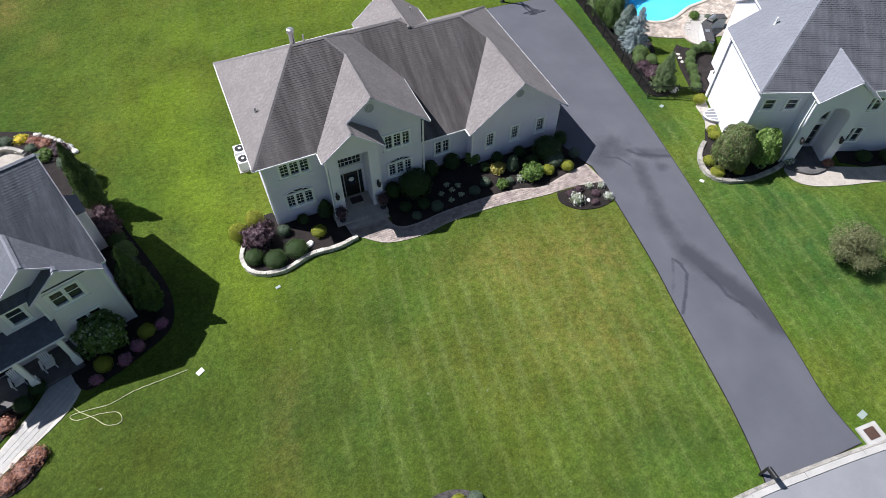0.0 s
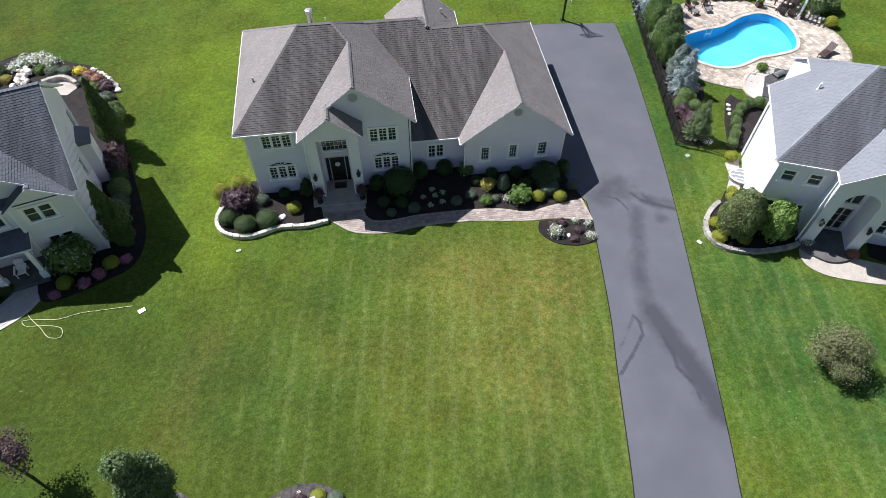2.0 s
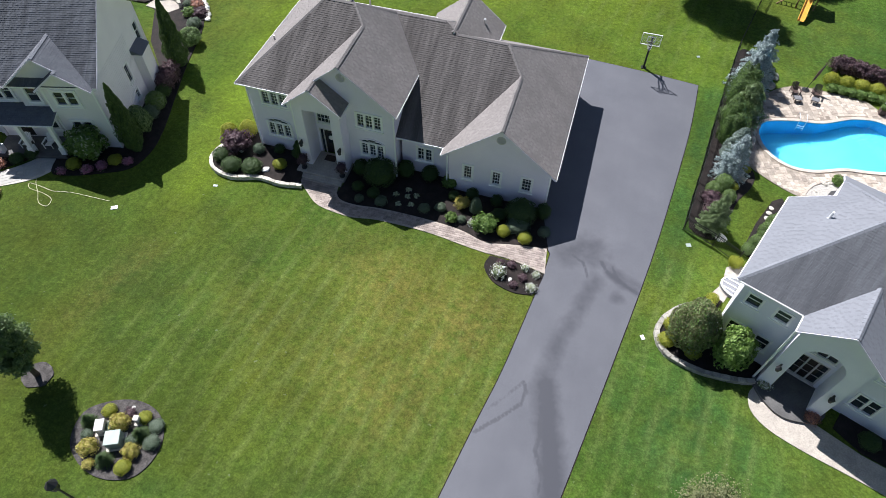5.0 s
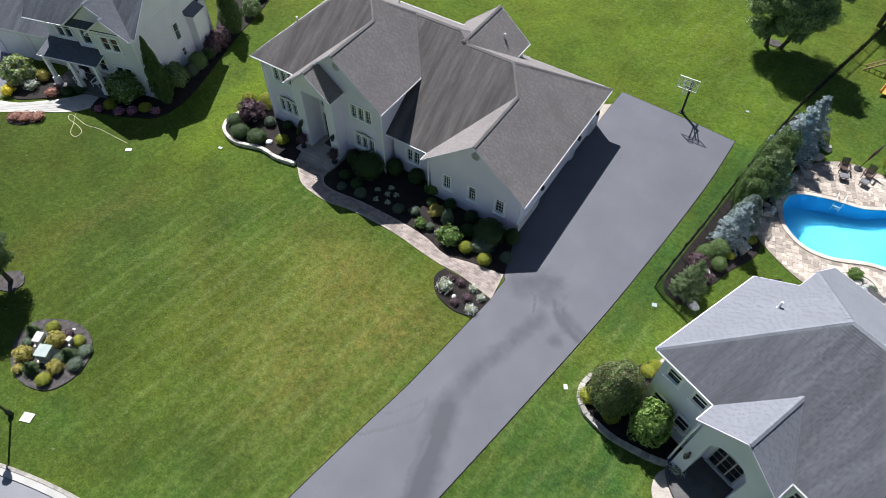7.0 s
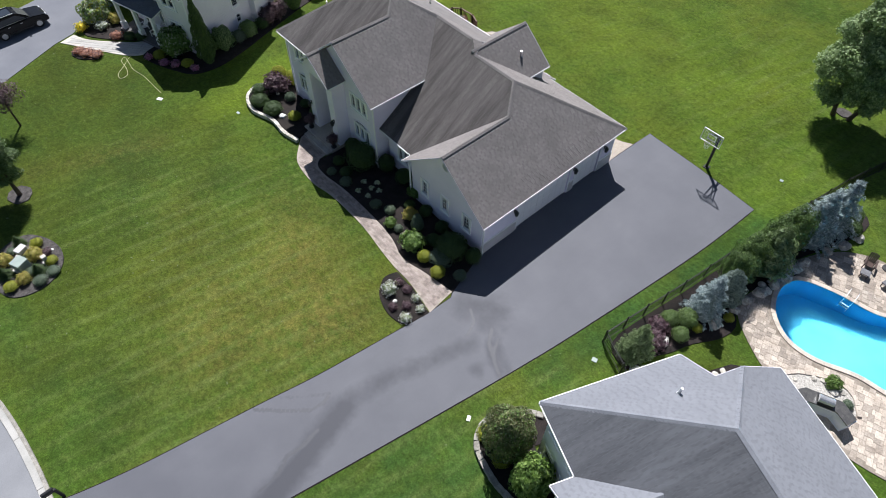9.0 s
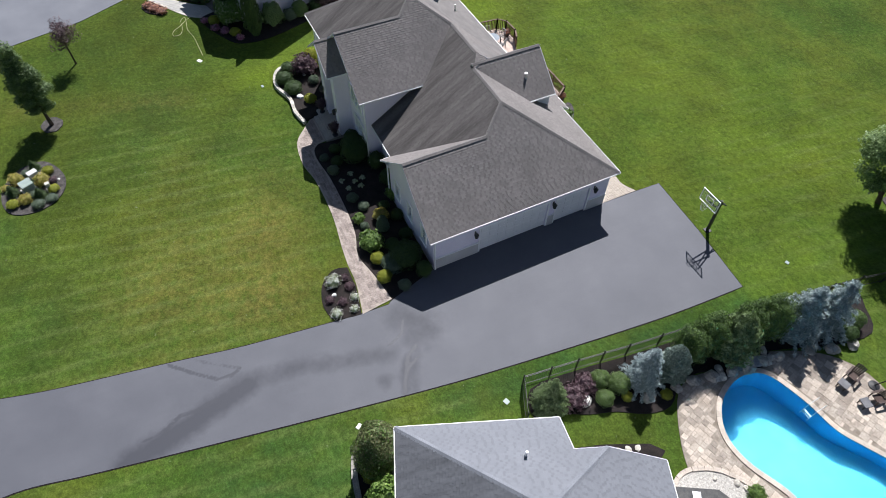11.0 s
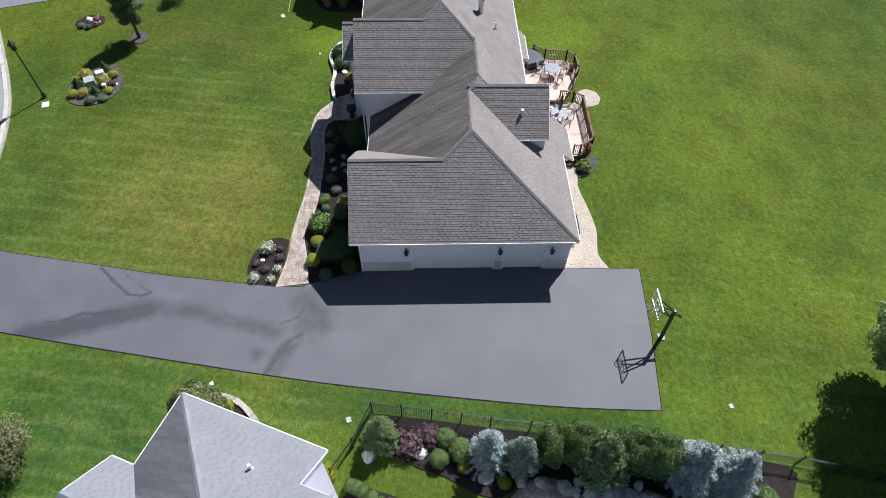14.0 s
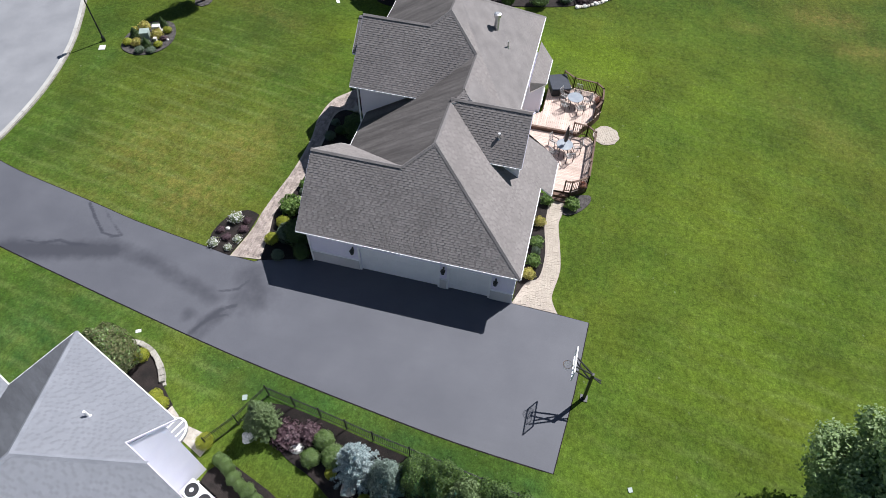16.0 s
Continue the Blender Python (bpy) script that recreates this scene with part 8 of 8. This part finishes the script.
def patio_chair(x, y, z, turn):
    C = empty("patio_chair", pose(x, y, z, 0, 0, turn), "grey metal deck chair with slatted seat", "chair", "chairs on the deck")
    seat = part("seat", beam(bmesh.new(), (0, -0.25, 0.41), (0, 0.27, 0.41), 0.05, 0.02), MESH_SEAT, C)
    for k in range(6):
        part("seat_slat", beam(bmesh.new(), (-0.24, -0.22 + 0.09 * k, 0.43), (0.24, -0.22 + 0.09 * k, 0.43), 0.035, 0.02), MESH_SEAT, seat)
    back = part("backrest", beam(bmesh.new(), (-0.24, 0.36, 1.0), (0.24, 0.36, 1.0), 0.03), MESH_SEAT, C)
    for k in range(6):
        part("back_slat", beam(bmesh.new(), (-0.22 + 0.088 * k, 0.24, 0.45), (-0.22 + 0.088 * k, 0.36, 1.0), 0.025, 0.02, (0, 1, 0)), MESH_SEAT, back)
    for sx in (-0.25, 0.25):
        part("arm", new_box((sx - 0.025, -0.25, 0.63), (sx + 0.025, 0.28, 0.66)), CHAIR_DARK, C)
        for sy in (-0.23, 0.25):
            part("leg", new_box((sx - 0.018, sy - 0.018, 0), (sx + 0.018, sy + 0.018, 0.63)), CHAIR_DARK, C)


for x, y, z, umbrella in ((-18.4, 14.3, 0.7, False), (-13.5, 14.2, 0.45, True)):
    T = empty("patio_table", pose(x, y, z), "round glass-topped deck table", "table", "deck tables")
    part("tabletop", lathe(bmesh.new(), [(0.56, 0.70), (0.58, 0.715), (0.56, 0.73)], 28), GLASS_TOP, T)
    for k in range(4):
        a = math.pi / 4 + k * math.pi / 2
        part("leg", beam(bmesh.new(), (0.5 * math.cos(a), 0.5 * math.sin(a), 0), (0.35 * math.cos(a), 0.35 * math.sin(a), 0.7), 0.04), CHAIR_DARK, T)
    for k in range(5):
        a = 0.5 + k * 2 * math.pi / 5
        patio_chair(x + 0.88 * math.cos(a), y + 0.88 * math.sin(a), z, math.degrees(a) - 90)
    if umbrella:
        U = empty("patio_umbrella", pose(x, y, z), "closed black umbrella through the deck table", "umbrella")
        part("pole", tube(bmesh.new(), [(0, 0, 0), (0, 0, 2.5)], 0.022), BLACK, U)
        part("canopy", tube(bmesh.new(), [(0, 0, 1.05), (0, 0, 1.7), (0, 0, 2.5)], [0.13, 0.15, 0.02], 10), BLACK, U)
for x, y, z in ((-18.9, 16.0, 0.7), (-10.2, 15.9, 0.45)):
    P = empty("planter", pose(x, y, z), "dark planter with flowers on the deck", "planter", "deck planters")
    part("pot", lathe(bmesh.new(), [(0.14, 0), (0.2, 0.32), (0.22, 0.34), (0.18, 0.34)], 14), CHAIR_DARK, P)
    o = new("plant", MESHES["rust"][0][0])
    o.parent = P
    o.matrix_local = pose(0, 0, 0.3) @ Matrix.Diagonal((0.55, 0.55, 0.5, 1))


# ---- entry urns, mat, units beside the house ----
for x in (-16.95, -14.15):
    P = empty("planter", pose(x, -1.0, 0.3), "tall dark urn with trailing plants beside the door", "planter", "urns by the door")
    part("pot", lathe(bmesh.new(), [(0.2, 0), (0.2, 0.08), (0.1, 0.15), (0.22, 0.5), (0.28, 0.62), (0.24, 0.62)], 16), BLACK, P)
    o = new("plant", MESHES["plum"][0][0])
    o.parent = P
    o.matrix_local = pose(0, 0, 0.5) @ Matrix.Diagonal((0.7, 0.7, 0.8, 1))
tagged(part("doormat", new_box((-15.95, 0.05, 0.307), (-15.15, 0.6, 0.325)), CHAIR_DARK), "dark brown doormat before the front door", "doormat")


def ac_unit(x, y, z=0.0, turn=0):
    A = empty("air_conditioner", pose(x, y, z, 0, 0, turn), "pale grey outdoor air-conditioning unit with round fan grille", "air conditioner", "outdoor units")
    grey = WHITE
    part("body", new_box((-0.42, -0.42, 0.05), (0.42, 0.42, 0.85), bevel=0.03), grey, A)
    part("pad", new_box((-0.5, -0.5, 0.0), (0.5, 0.5, 0.06)), CONCRETE, A)
    bm = lathe(bmesh.new(), [(0.34, 0.85), (0.34, 0.87), (0.02, 0.885)], 20)
    part("grille", bm, BLACK, A)
    part("hub", lathe(bmesh.new(), [(0.1, 0.88), (0.1, 0.90), (0.02, 0.905)], 12), grey, A)


for y in (6.6, 7.7):
    ac_unit(-21.6, y)
for p in ((14.25, 0.12), (14.58, 0.92)):
    ac_unit(*p, 0.0, -22)


# ---- basketball hoop ----
def hoop():
    B = empty("basketball_hoop", pose(4.45, 17.85, 0), "freestanding basketball hoop with clear backboard on a black pole", "basketball hoop")
    part("base_plate", new_box((-0.2, -0.2, 0), (0.2, 0.2, 0.05)), BLACK, B)
    part("pole", beam(bmesh.new(), (0, 0, 0.03), (-0.03, -0.1, 2.9), 0.15, 0.15, (0, 1, 0)), BLACK, B)
    for s in (-0.25, 0.25):
        part("arm", beam(bmesh.new(), (-0.03, -0.08, 2.2), (-0.17 + s, -1.05, 3.1), 0.06), BLACK, B)
        part("arm", beam(bmesh.new(), (-0.03, -0.1, 2.85), (-0.17 + s, -1.05, 3.5), 0.06), BLACK, B)
        part("counter_arm", beam(bmesh.new(), (-0.03, -0.08, 2.62), (0.02 + s * 0.3, 0.42, 2.35), 0.06), BLACK, B)
    m, nt, bs = material("clear_acrylic")
    bs.inputs["Base Color"].default_value = (0.9, 0.92, 0.93, 1)
    bs.inputs["Roughness"].default_value = 0.05
    bs.inputs["Alpha"].default_value = 0.10
    board = part("backboard", new_box((-0.87, -1.13, 2.83), (0.53, -1.11, 3.76)), m, B, "clear acrylic backboard")
    bm = bmesh.new()
    for lo, hi in (((-0.9, -1.15, 2.80), (0.56, -1.09, 2.84)), ((-0.9, -1.15, 3.75), (0.56, -1.09, 3.79)), ((-0.9, -1.15, 2.84), (-0.87, -1.09, 3.75)), ((0.53, -1.15, 2.84), (0.56, -1.09, 3.75))):
        box(bm, lo, hi)
    part("board_frame", bm, WHITE, board)
    bm = bmesh.new()
    for lo, hi in (((-0.47, -1.145, 3.1), (0.13, -1.135, 3.15)), ((-0.47, -1.145, 3.5), (0.13, -1.135, 3.55)), ((-0.47, -1.145, 3.15), (-0.42, -1.135, 3.5)), ((0.08, -1.145, 3.15), (0.13, -1.135, 3.5))):
        box(bm, lo, hi)
    part("target_square", bm, WHITE, board)
    pts = [(-0.17 + 0.23 * math.cos(2 * math.pi * k / 20), -1.42 + 0.23 * math.sin(2 * math.pi * k / 20), 3.05) for k in range(21)]
    rim = part("rim", tube(bmesh.new(), pts, 0.012, 6, False), RAIL_WOOD, B)
    bm = bmesh.new()
    for k in range(12):
        a, b = 2 * math.pi * k / 12, 2 * math.pi * (k + 1) / 12
        for e, f in ((a, b), (b, a)):
            beam(bm, (-0.17 + 0.23 * math.cos(e), -1.42 + 0.23 * math.sin(e), 3.04), (-0.17 + 0.13 * math.cos(f), -1.42 + 0.13 * math.sin(f), 2.62), 0.008)
    part("net", bm, WHITE, rim)


hoop()


# ---- street furniture ----
def street_lamp(x, y, h):
    L = empty("street_lamp", pose(x, y, 0), "black street lamp post with lantern head", "street lamp")
    part("base", lathe(bmesh.new(), [(0.14, 0), (0.14, 0.35), (0.07, 0.5)], 14), BLACK, L)
    part("pole", tube(bmesh.new(), [(0, 0, 0.4), (0, 0, h - 0.7)], [0.06, 0.045], 12), BLACK, L)
    head = part("lantern", lathe(bmesh.new(), [(0.08, h - 0.7), (0.18, h - 0.62), (0.22, h - 0.2), (0.27, h - 0.18), (0.05, h + 0.08), (0.02, h + 0.16)], 8), BLACK, L)
    part("lantern_pane", lathe(bmesh.new(), [(0.15, h - 0.6), (0.225, h - 0.24)], 8), GLASS, head)


street_lamp(-16.87, -24.62, 4.9)
MB = empty("mailbox", pose(-3.15, -24.75, 0, 0, 0, 180), "black mailbox on a post by the driveway", "mailbox")
part("post", new_box((-0.06, -0.06, 0), (0.06, 0.06, 1.05)), BLACK, MB)
part("arm", new_box((-0.05, -0.05, 0.9), (0.05, 0.5, 0.98)), BLACK, MB)
bm = prism(bmesh.new(), [(0.11 * math.cos(a), 0.12 * math.sin(a)) for a in [math.pi * k / 10 for k in range(11)]] + [(-0.11, -0.12), (0.11, -0.12)], -0.02, 0.52, pose(0, 0.52, 1.12, 90))
part("box", bm, BLACK, MB)


def utility_box(x, y, w, d, h, turn, label, mat):
    B = empty("utility_box", pose(x, y, 0.05, 0, 0, turn), label, "utility box", "utility boxes")
    part("cabinet", new_box((-w / 2, -d / 2, 0), (w / 2, d / 2, h), bevel=0.02), mat, B)
    part("lid", new_box((-w / 2 - 0.02, -d / 2 - 0.02, h), (w / 2 + 0.02, d / 2 + 0.02, h + 0.05), bevel=0.015), mat, B)
    part("pad", new_box((-w / 2 - 0.1, -d / 2 - 0.1, -0.03), (w / 2 + 0.1, d / 2 + 0.1, 0.04)), CONCRETE, B)


PALE_GREEN = surface("pale_green_paint", (0.27, 0.33, 0.30), (0.34, 0.40, 0.36), 2, 40, 0.5, 0.1, 0.002, fine_amount=0.05)
utility_box(-18.1, -21.4, 0.72, 0.72, 0.65, 25, "pale green transformer cabinet among shrubs", PALE_GREEN)
utility_box(-19.2, -21.0, 0.42, 0.6, 0.5, 25, "pale grey utility pedestal among shrubs", BASE_BAND)
utility_box(-17.6, -20.15, 0.25, 0.25, 0.55, 10, "small cream utility pedestal", CONCRETE)
for x, y, w, d, t, mat in ((-22.15, -4.18, 0.3, 0.18, 10, PALE_GREEN), (-27.5, -7.9, 0.42, 0.28, 30, WHITE), (6.9, -7.4, 0.3, 0.2, -60, WHITE), (9.05, 0.2, 0.3, 0.26, 20, PALE_GREEN), (-16.0, -24.25, 0.62, 0.5, 20, BASE_BAND), (8.68, 20.65, 0.24, 0.22, 20, PALE_GREEN), (3.95, -24.5, 0.5, 0.32, 10, PALE_GREEN)):
    tagged(part("access_cover", new_box((-w / 2, -d / 2, -0.02), (w / 2, d / 2, 0.045), pose(x, y, 0, 0, 0, t)), mat), "pale plastic access cover set in the lawn", "access cover", "access covers")
D = empty("storm_drain", pose(3.55, -25.45, 0, 0, 0, -4), "square concrete storm drain with rusty grate in the kerb", "storm drain")
part("frame", new_box((-0.6, -0.5, 0.02), (0.6, 0.5, 0.13)), CURB, D)
# black plate on the solid frame stands in for the darkness below the bars
part("grate_pit", new_box((-0.32, -0.3, 0.132), (0.32, 0.3, 0.136)), BLACK, D)
RUST = surface("rusty_iron", (0.09, 0.045, 0.03), (0.18, 0.09, 0.055), 5, 40, 0.8, 0.4, 0.005)
for k in range(7):
    part("grate_bar", new_box((-0.3 + 0.09 * k, -0.3, 0.137), (-0.26 + 0.09 * k, 0.3, 0.15)), RUST, D)
hose_m = surface("pale_hose", (0.50, 0.50, 0.26), (0.62, 0.60, 0.34), 3, 40, 0.5)
H1 = smooth_line([(-34.2, -7.0), (-33.8, -7.6), (-33.1, -8.3), (-32.5, -9.0), (-31.8, -9.1), (-31.9, -8.5), (-32.8, -8.2), (-33.9, -8.1), (-34.2, -7.7), (-33.2, -7.75), (-32.2, -7.85), (-31.0, -7.6), (-29.6, -7.55), (-28.1, -7.5)], step=5)
tagged(part("garden_hose", tube(bmesh.new(), [(x, y, 0.03 + 0.015 * math.sin(3 * i)) for i, (x, y) in enumerate(H1)], 0.019, 6), hose_m), "pale garden hose trailing over the lawn", "garden hose")


# ---- car on the next driveway ----
def car(x, y, turn):
    C = empty("car", pose(x, y, 0.035, 0, 0, turn), "black sport utility car parked on the driveway", "car")
    m, nt, bs = material("black_car_paint")
    bs.inputs["Base Color"].default_value = (0.006, 0.006, 0.007, 1)
    bs.inputs["Roughness"].default_value = 0.22
    bs.inputs["IOR"].default_value = 1.35
    side = [(-2.35, 0.35), (-2.38, 0.75), (-2.25, 1.05), (2.1 - 0.95, 1.08), (2.15, 0.92), (2.36, 0.7), (2.36, 0.35)]
    bm = prism(bmesh.new(), side, -0.92, 0.92, pose(0, 0, 0, 90))
    bmesh.ops.bevel(bm, geom=bm.edges[:], offset=0.07, segments=2, affect='EDGES')
    part("body", bm, m, C, smooth=False)
    cabin = [(-2.2, 1.0), (-2.0, 1.62), (-1.4, 1.74), (0.15, 1.72), (1.05, 1.05)]
    bm = prism(bmesh.new(), cabin, -0.78, 0.78, pose(0, 0, 0, 90))
    bmesh.ops.bevel(bm, geom=bm.edges[:], offset=0.06, segments=2, affect='EDGES')
    part("cabin", bm, m, C)
    for s in (-1, 1):
        bm = prism(bmesh.new(), [(-1.95, 1.12), (-1.85, 1.55), (0.05, 1.6), (0.75, 1.12)], s * 0.782 - 0.006, s * 0.782 + 0.006, pose(0, 0, 0, 90))
        part("side_window", bm, GLASS, C)
        part("roof_rail", beam(bmesh.new(), (-1.8, s * 0.66, 1.78), (0.0, s * 0.66, 1.77), 0.04), STEEL, C)
        part("headlight", new_box((2.2, s * 0.65 - 0.2, 0.72), (2.33, s * 0.65 + 0.2, 0.88), bevel=0.03), STEEL, C)
        part("mirror", new_box((0.7, s * 0.95 - 0.1, 1.05), (0.85, s * 0.95 + 0.1, 1.2), bevel=0.03), m, C)
        for wx in (-1.45, 1.45):
            w = part("wheel", lathe(bmesh.new(), [(0.2, -0.11), (0.36, -0.11), (0.38, 0.0), (0.36, 0.11), (0.2, 0.11)], 22, pose(wx, s * 0.86, 0.38, 90)), BLACK, C)
            part("rim", lathe(bmesh.new(), [(0.02, -0.115), (0.23, -0.12), (0.23, 0.12), (0.02, 0.115)], 14, pose(wx, s * 0.86, 0.38, 90)), STEEL, w)
    for s in (-1, 1):
        part("sill", new_box((-1.05, s * 0.93 - 0.02, 0.3), (1.05, s * 0.93 + 0.02, 0.42)), BLACK, C)
        part("chrome_line", beam(bmesh.new(), (-1.95, s * 0.80, 1.09), (0.8, s * 0.80, 1.09), 0.03, 0.025), STEEL, C)
        for x in (-0.9, 0.1):
            part("door_handle", new_box((x, s * 0.93 - 0.02, 0.9), (x + 0.18, s * 0.93 + 0.02, 0.94)), STEEL, C)
        part("tail_light", new_box((-2.36, s * 0.72 - 0.12, 0.8), (-2.27, s * 0.72 + 0.12, 1.0), bevel=0.02), surface("red_lens", (0.25, 0.01, 0.01), (0.35, 0.02, 0.02), 3, 40, 0.2, 0.0), C)
    part("sunroof", new_box((-1.15, -0.5, 1.735), (-0.1, 0.5, 1.75)), GLASS, C)
    part("grille", new_box((2.33, -0.5, 0.5), (2.375, 0.5, 0.75), bevel=0.015), STEEL, C)
    part("rear_window", beam(bmesh.new(), (-2.06, 0, 1.56), (-2.21, 0, 1.12), 1.3, 0.03), GLASS, C)
    part("windscreen", beam(bmesh.new(), (0.28, 0, 1.66), (1.0, 0, 1.14), 1.4, 0.03), GLASS, C)


car(-43.75, -12.7, 93)


# ---- play set beyond the pool ----
def play_set():
    P = empty("play_set", pose(16.75, 30.9, 0, 0, 0, -4), "wooden play set with orange slide and pale canopy roof", "play set")
    wood = surface("play_timber", (0.16, 0.09, 0.05), (0.26, 0.16, 0.09), 2, 25, 0.8)
    orange = surface("orange_plastic", (0.72, 0.36, 0.05), (0.80, 0.43, 0.08), 2, 40, 0.4)
    for x in (0, 1.5):
        for y in (0, 1.5):
            part("post", new_box((x - 0.05, y - 0.05, 0), (x + 0.05, y + 0.05, 2.6)), wood, P)
    part("platform", new_box((-0.05, -0.05, 1.3), (1.55, 1.55, 1.38)), wood, P)
    for a, b in (((-0.2, -0.2, 2.55), (0.75, -0.2, 3.2)), ((1.7, -0.2, 2.55), (0.75, -0.2, 3.2))):
        bm = bmesh.new()
        beam(bm, Vector(a) + Vector((0, 0.95, 0)), Vector(b) + Vector((0, 0.95, 0)), 1.9, 0.05)
        part("roof_panel", bm, BASE_BAND, P)
    part("slide", beam(bmesh.new(), (0.75, -0.05, 1.35), (0.4, -2.6, 0.25), 0.5, 0.06), orange, P)
    for s in (-0.27, 0.27):
        part("slide_side", beam(bmesh.new(), (0.75 + s, -0.05, 1.45), (0.4 + s, -2.6, 0.35), 0.05, 0.2), orange, P)
    for y in (0.35, 1.05):
        part("ramp_rail", beam(bmesh.new(), (-1.65, y - 0.3, 0), (0, y, 1.35), 0.08), wood, P)
    for k in range(1, 6):
        part("rung", beam(bmesh.new(), (-1.65 + 0.29 * k, 0.05 + 0.05 * k, 0.24 * k), (-1.65 + 0.29 * k, 0.75 + 0.05 * k, 0.24 * k), 0.05), wood, P)
    for x0, y0, x1, y1 in ((0, 1.5, 1.5, 1.5), (1.5, 0, 1.5, 1.5)):
        part("railing", beam(bmesh.new(), (x0, y0, 1.95), (x1, y1, 1.95), 0.06), wood, P)
        for k in range(6):
            t = (k + 0.5) / 6
            part("slat", beam(bmesh.new(), (x0 + (x1 - x0) * t, y0 + (y1 - y0) * t, 1.38), (x0 + (x1 - x0) * t, y0 + (y1 - y0) * t, 1.95), 0.07, 0.03), wood, P)


play_set()

# porch rocker and white chairs of the beige house
ROCK_M = Matrix(((0.964, -0.267, 0, -30.08), (0.267, 0.964, 0, -2.9), (0, 0, 1, 0), (0, 0, 0, 1)))
for lx, ly in ((-6.6, -0.2), (-5.0, -0.2)):
    p = ROCK_M @ Vector((lx, ly, 0.3))
    c = adirondack(p.x, p.y, 15.5, WHITE, "white slatted rocking chair on the porch", "porch chairs")
    c.location.z = 0.3
for x, y, t in ((-44.2, 13.6, 60), (-43.3, 14.2, 40), (-42.1, 13.2, 10)):
    adirondack(x, y, t, WHITE, "white garden chair near the rockery", "garden chairs")

# ---- small pieces: paving ----
pavers(walkway, ribbon(WALK_LOW, WALK_UP), 0.062, 0.17, 0.24, PAVER, 0.0, 3, 300, gap=0.008)
pavers(back_walk, ribbon(BACK_WALK, BACK_OUT), 0.062, 0.17, 0.24, PAVER_PALE, 0.1, 4, 300, gap=0.005)
pavers(PORCH[0], [(-17.38, -1.33), (-13.92, -1.33), (-13.92, 0.84), (-17.38, 0.84)], 0.302, 0.28, 0.42, WALK_TAN, 0.0, 8, 120, gap=0.008)
pavers(pad, ring(-16.45, 17.05, 1.02, 0.95, 0, 24, 9), 0.057, 0.17, 0.24, PAVER_PALE, 0.4, 5, 120, gap=0.005)
pavers(nb_walk, smooth_line([(-40.0, -9.6), (-38.6, -9.0), (-37.2, -7.8), (-35.6, -6.1), (-34.9, -4.6)], step=4) + smooth_line([(-33.6, -4.4), (-33.3, -5.6), (-34.2, -7.3), (-36.3, -8.8), (-38.2, -10.0), (-39.6, -10.9)], step=4), 0.062, 0.3, 0.45, CURB, 0.7, 6, 150)


def patio_stones():
    """Squarish paving stones of mixed sizes, fitted together on a turned grid."""
    rng = random.Random(12)
    unit, turn, cx, cy = 0.158, 0.3, 20.0, 12.5
    c, s = math.cos(turn), math.sin(turn)
    rim = POOL + POOL[:1]
    taken, verts, faces, made, proto = set(), [], [], 0, None
    for j in range(-60, 60):
        for i in range(-70, 70):
            if (i, j) in taken:
                continue
            for w, h in rng.choice((((2, 2), (2, 1)), ((3, 2), (2, 2)), ((2, 3), (2, 2)), ((3, 3), (3, 2)), ((2, 2), (2, 1)))) + ((1, 2), (1, 1)):
                cells = [(i + a, j + b) for a in range(w) for b in range(h)]
                if not any(q in taken for q in cells):
                    break
            taken.update(cells)
            u, v, gap = i * unit, j * unit, 0.009
            quad = [(u + gap, v + gap), (u + w * unit - gap, v + gap), (u + w * unit - gap, v + h * unit - gap), (u + gap, v + h * unit - gap)]
            pts = [(cx + a * c - b * s, cy + a * s + b * c) for a, b in quad]
            if not all(inside(a, b, PATIO) and not inside(a, b, POOL) and not inside(a, b, NOTCH) for a, b in pts) or min(away(a, b, rim) for a, b in pts) < 0.25:
                continue
            z = 0.062 + rng.uniform(-0.004, 0.005)
            mx, my = sum(p[0] for p in pts) / 4, sum(p[1] for p in pts) / 4
            if made < 300 and mx < 17.5 and my > 8:
                m = Matrix.Translation((mx, my, z)) @ Matrix.Rotation(turn, 4, 'Z') @ Matrix.Diagonal((w * unit - 2 * gap, h * unit - 2 * gap, 1, 1))
                if proto is None:
                    proto = part("flagstone", new_box((-0.5, -0.5, -0.02), (0.5, 0.5, 0)), FLAG, patio)
                    proto.matrix_local = m
                else:
                    shared("flagstone", proto, patio, m)
                made += 1
            else:
                k = len(verts)
                verts += [(a, b, z) for a, b in pts] + [(a, b, z - 0.02) for a, b in pts]
                faces += [(k, k + 1, k + 2, k + 3)] + [(k + n, k + 4 + n, k + 4 + (n + 1) % 4, k + (n + 1) % 4) for n in range(4)]
    tagged(mesh_object("joined_flagstone", verts, faces, FLAG, patio), kind="stuff")


patio_stones()
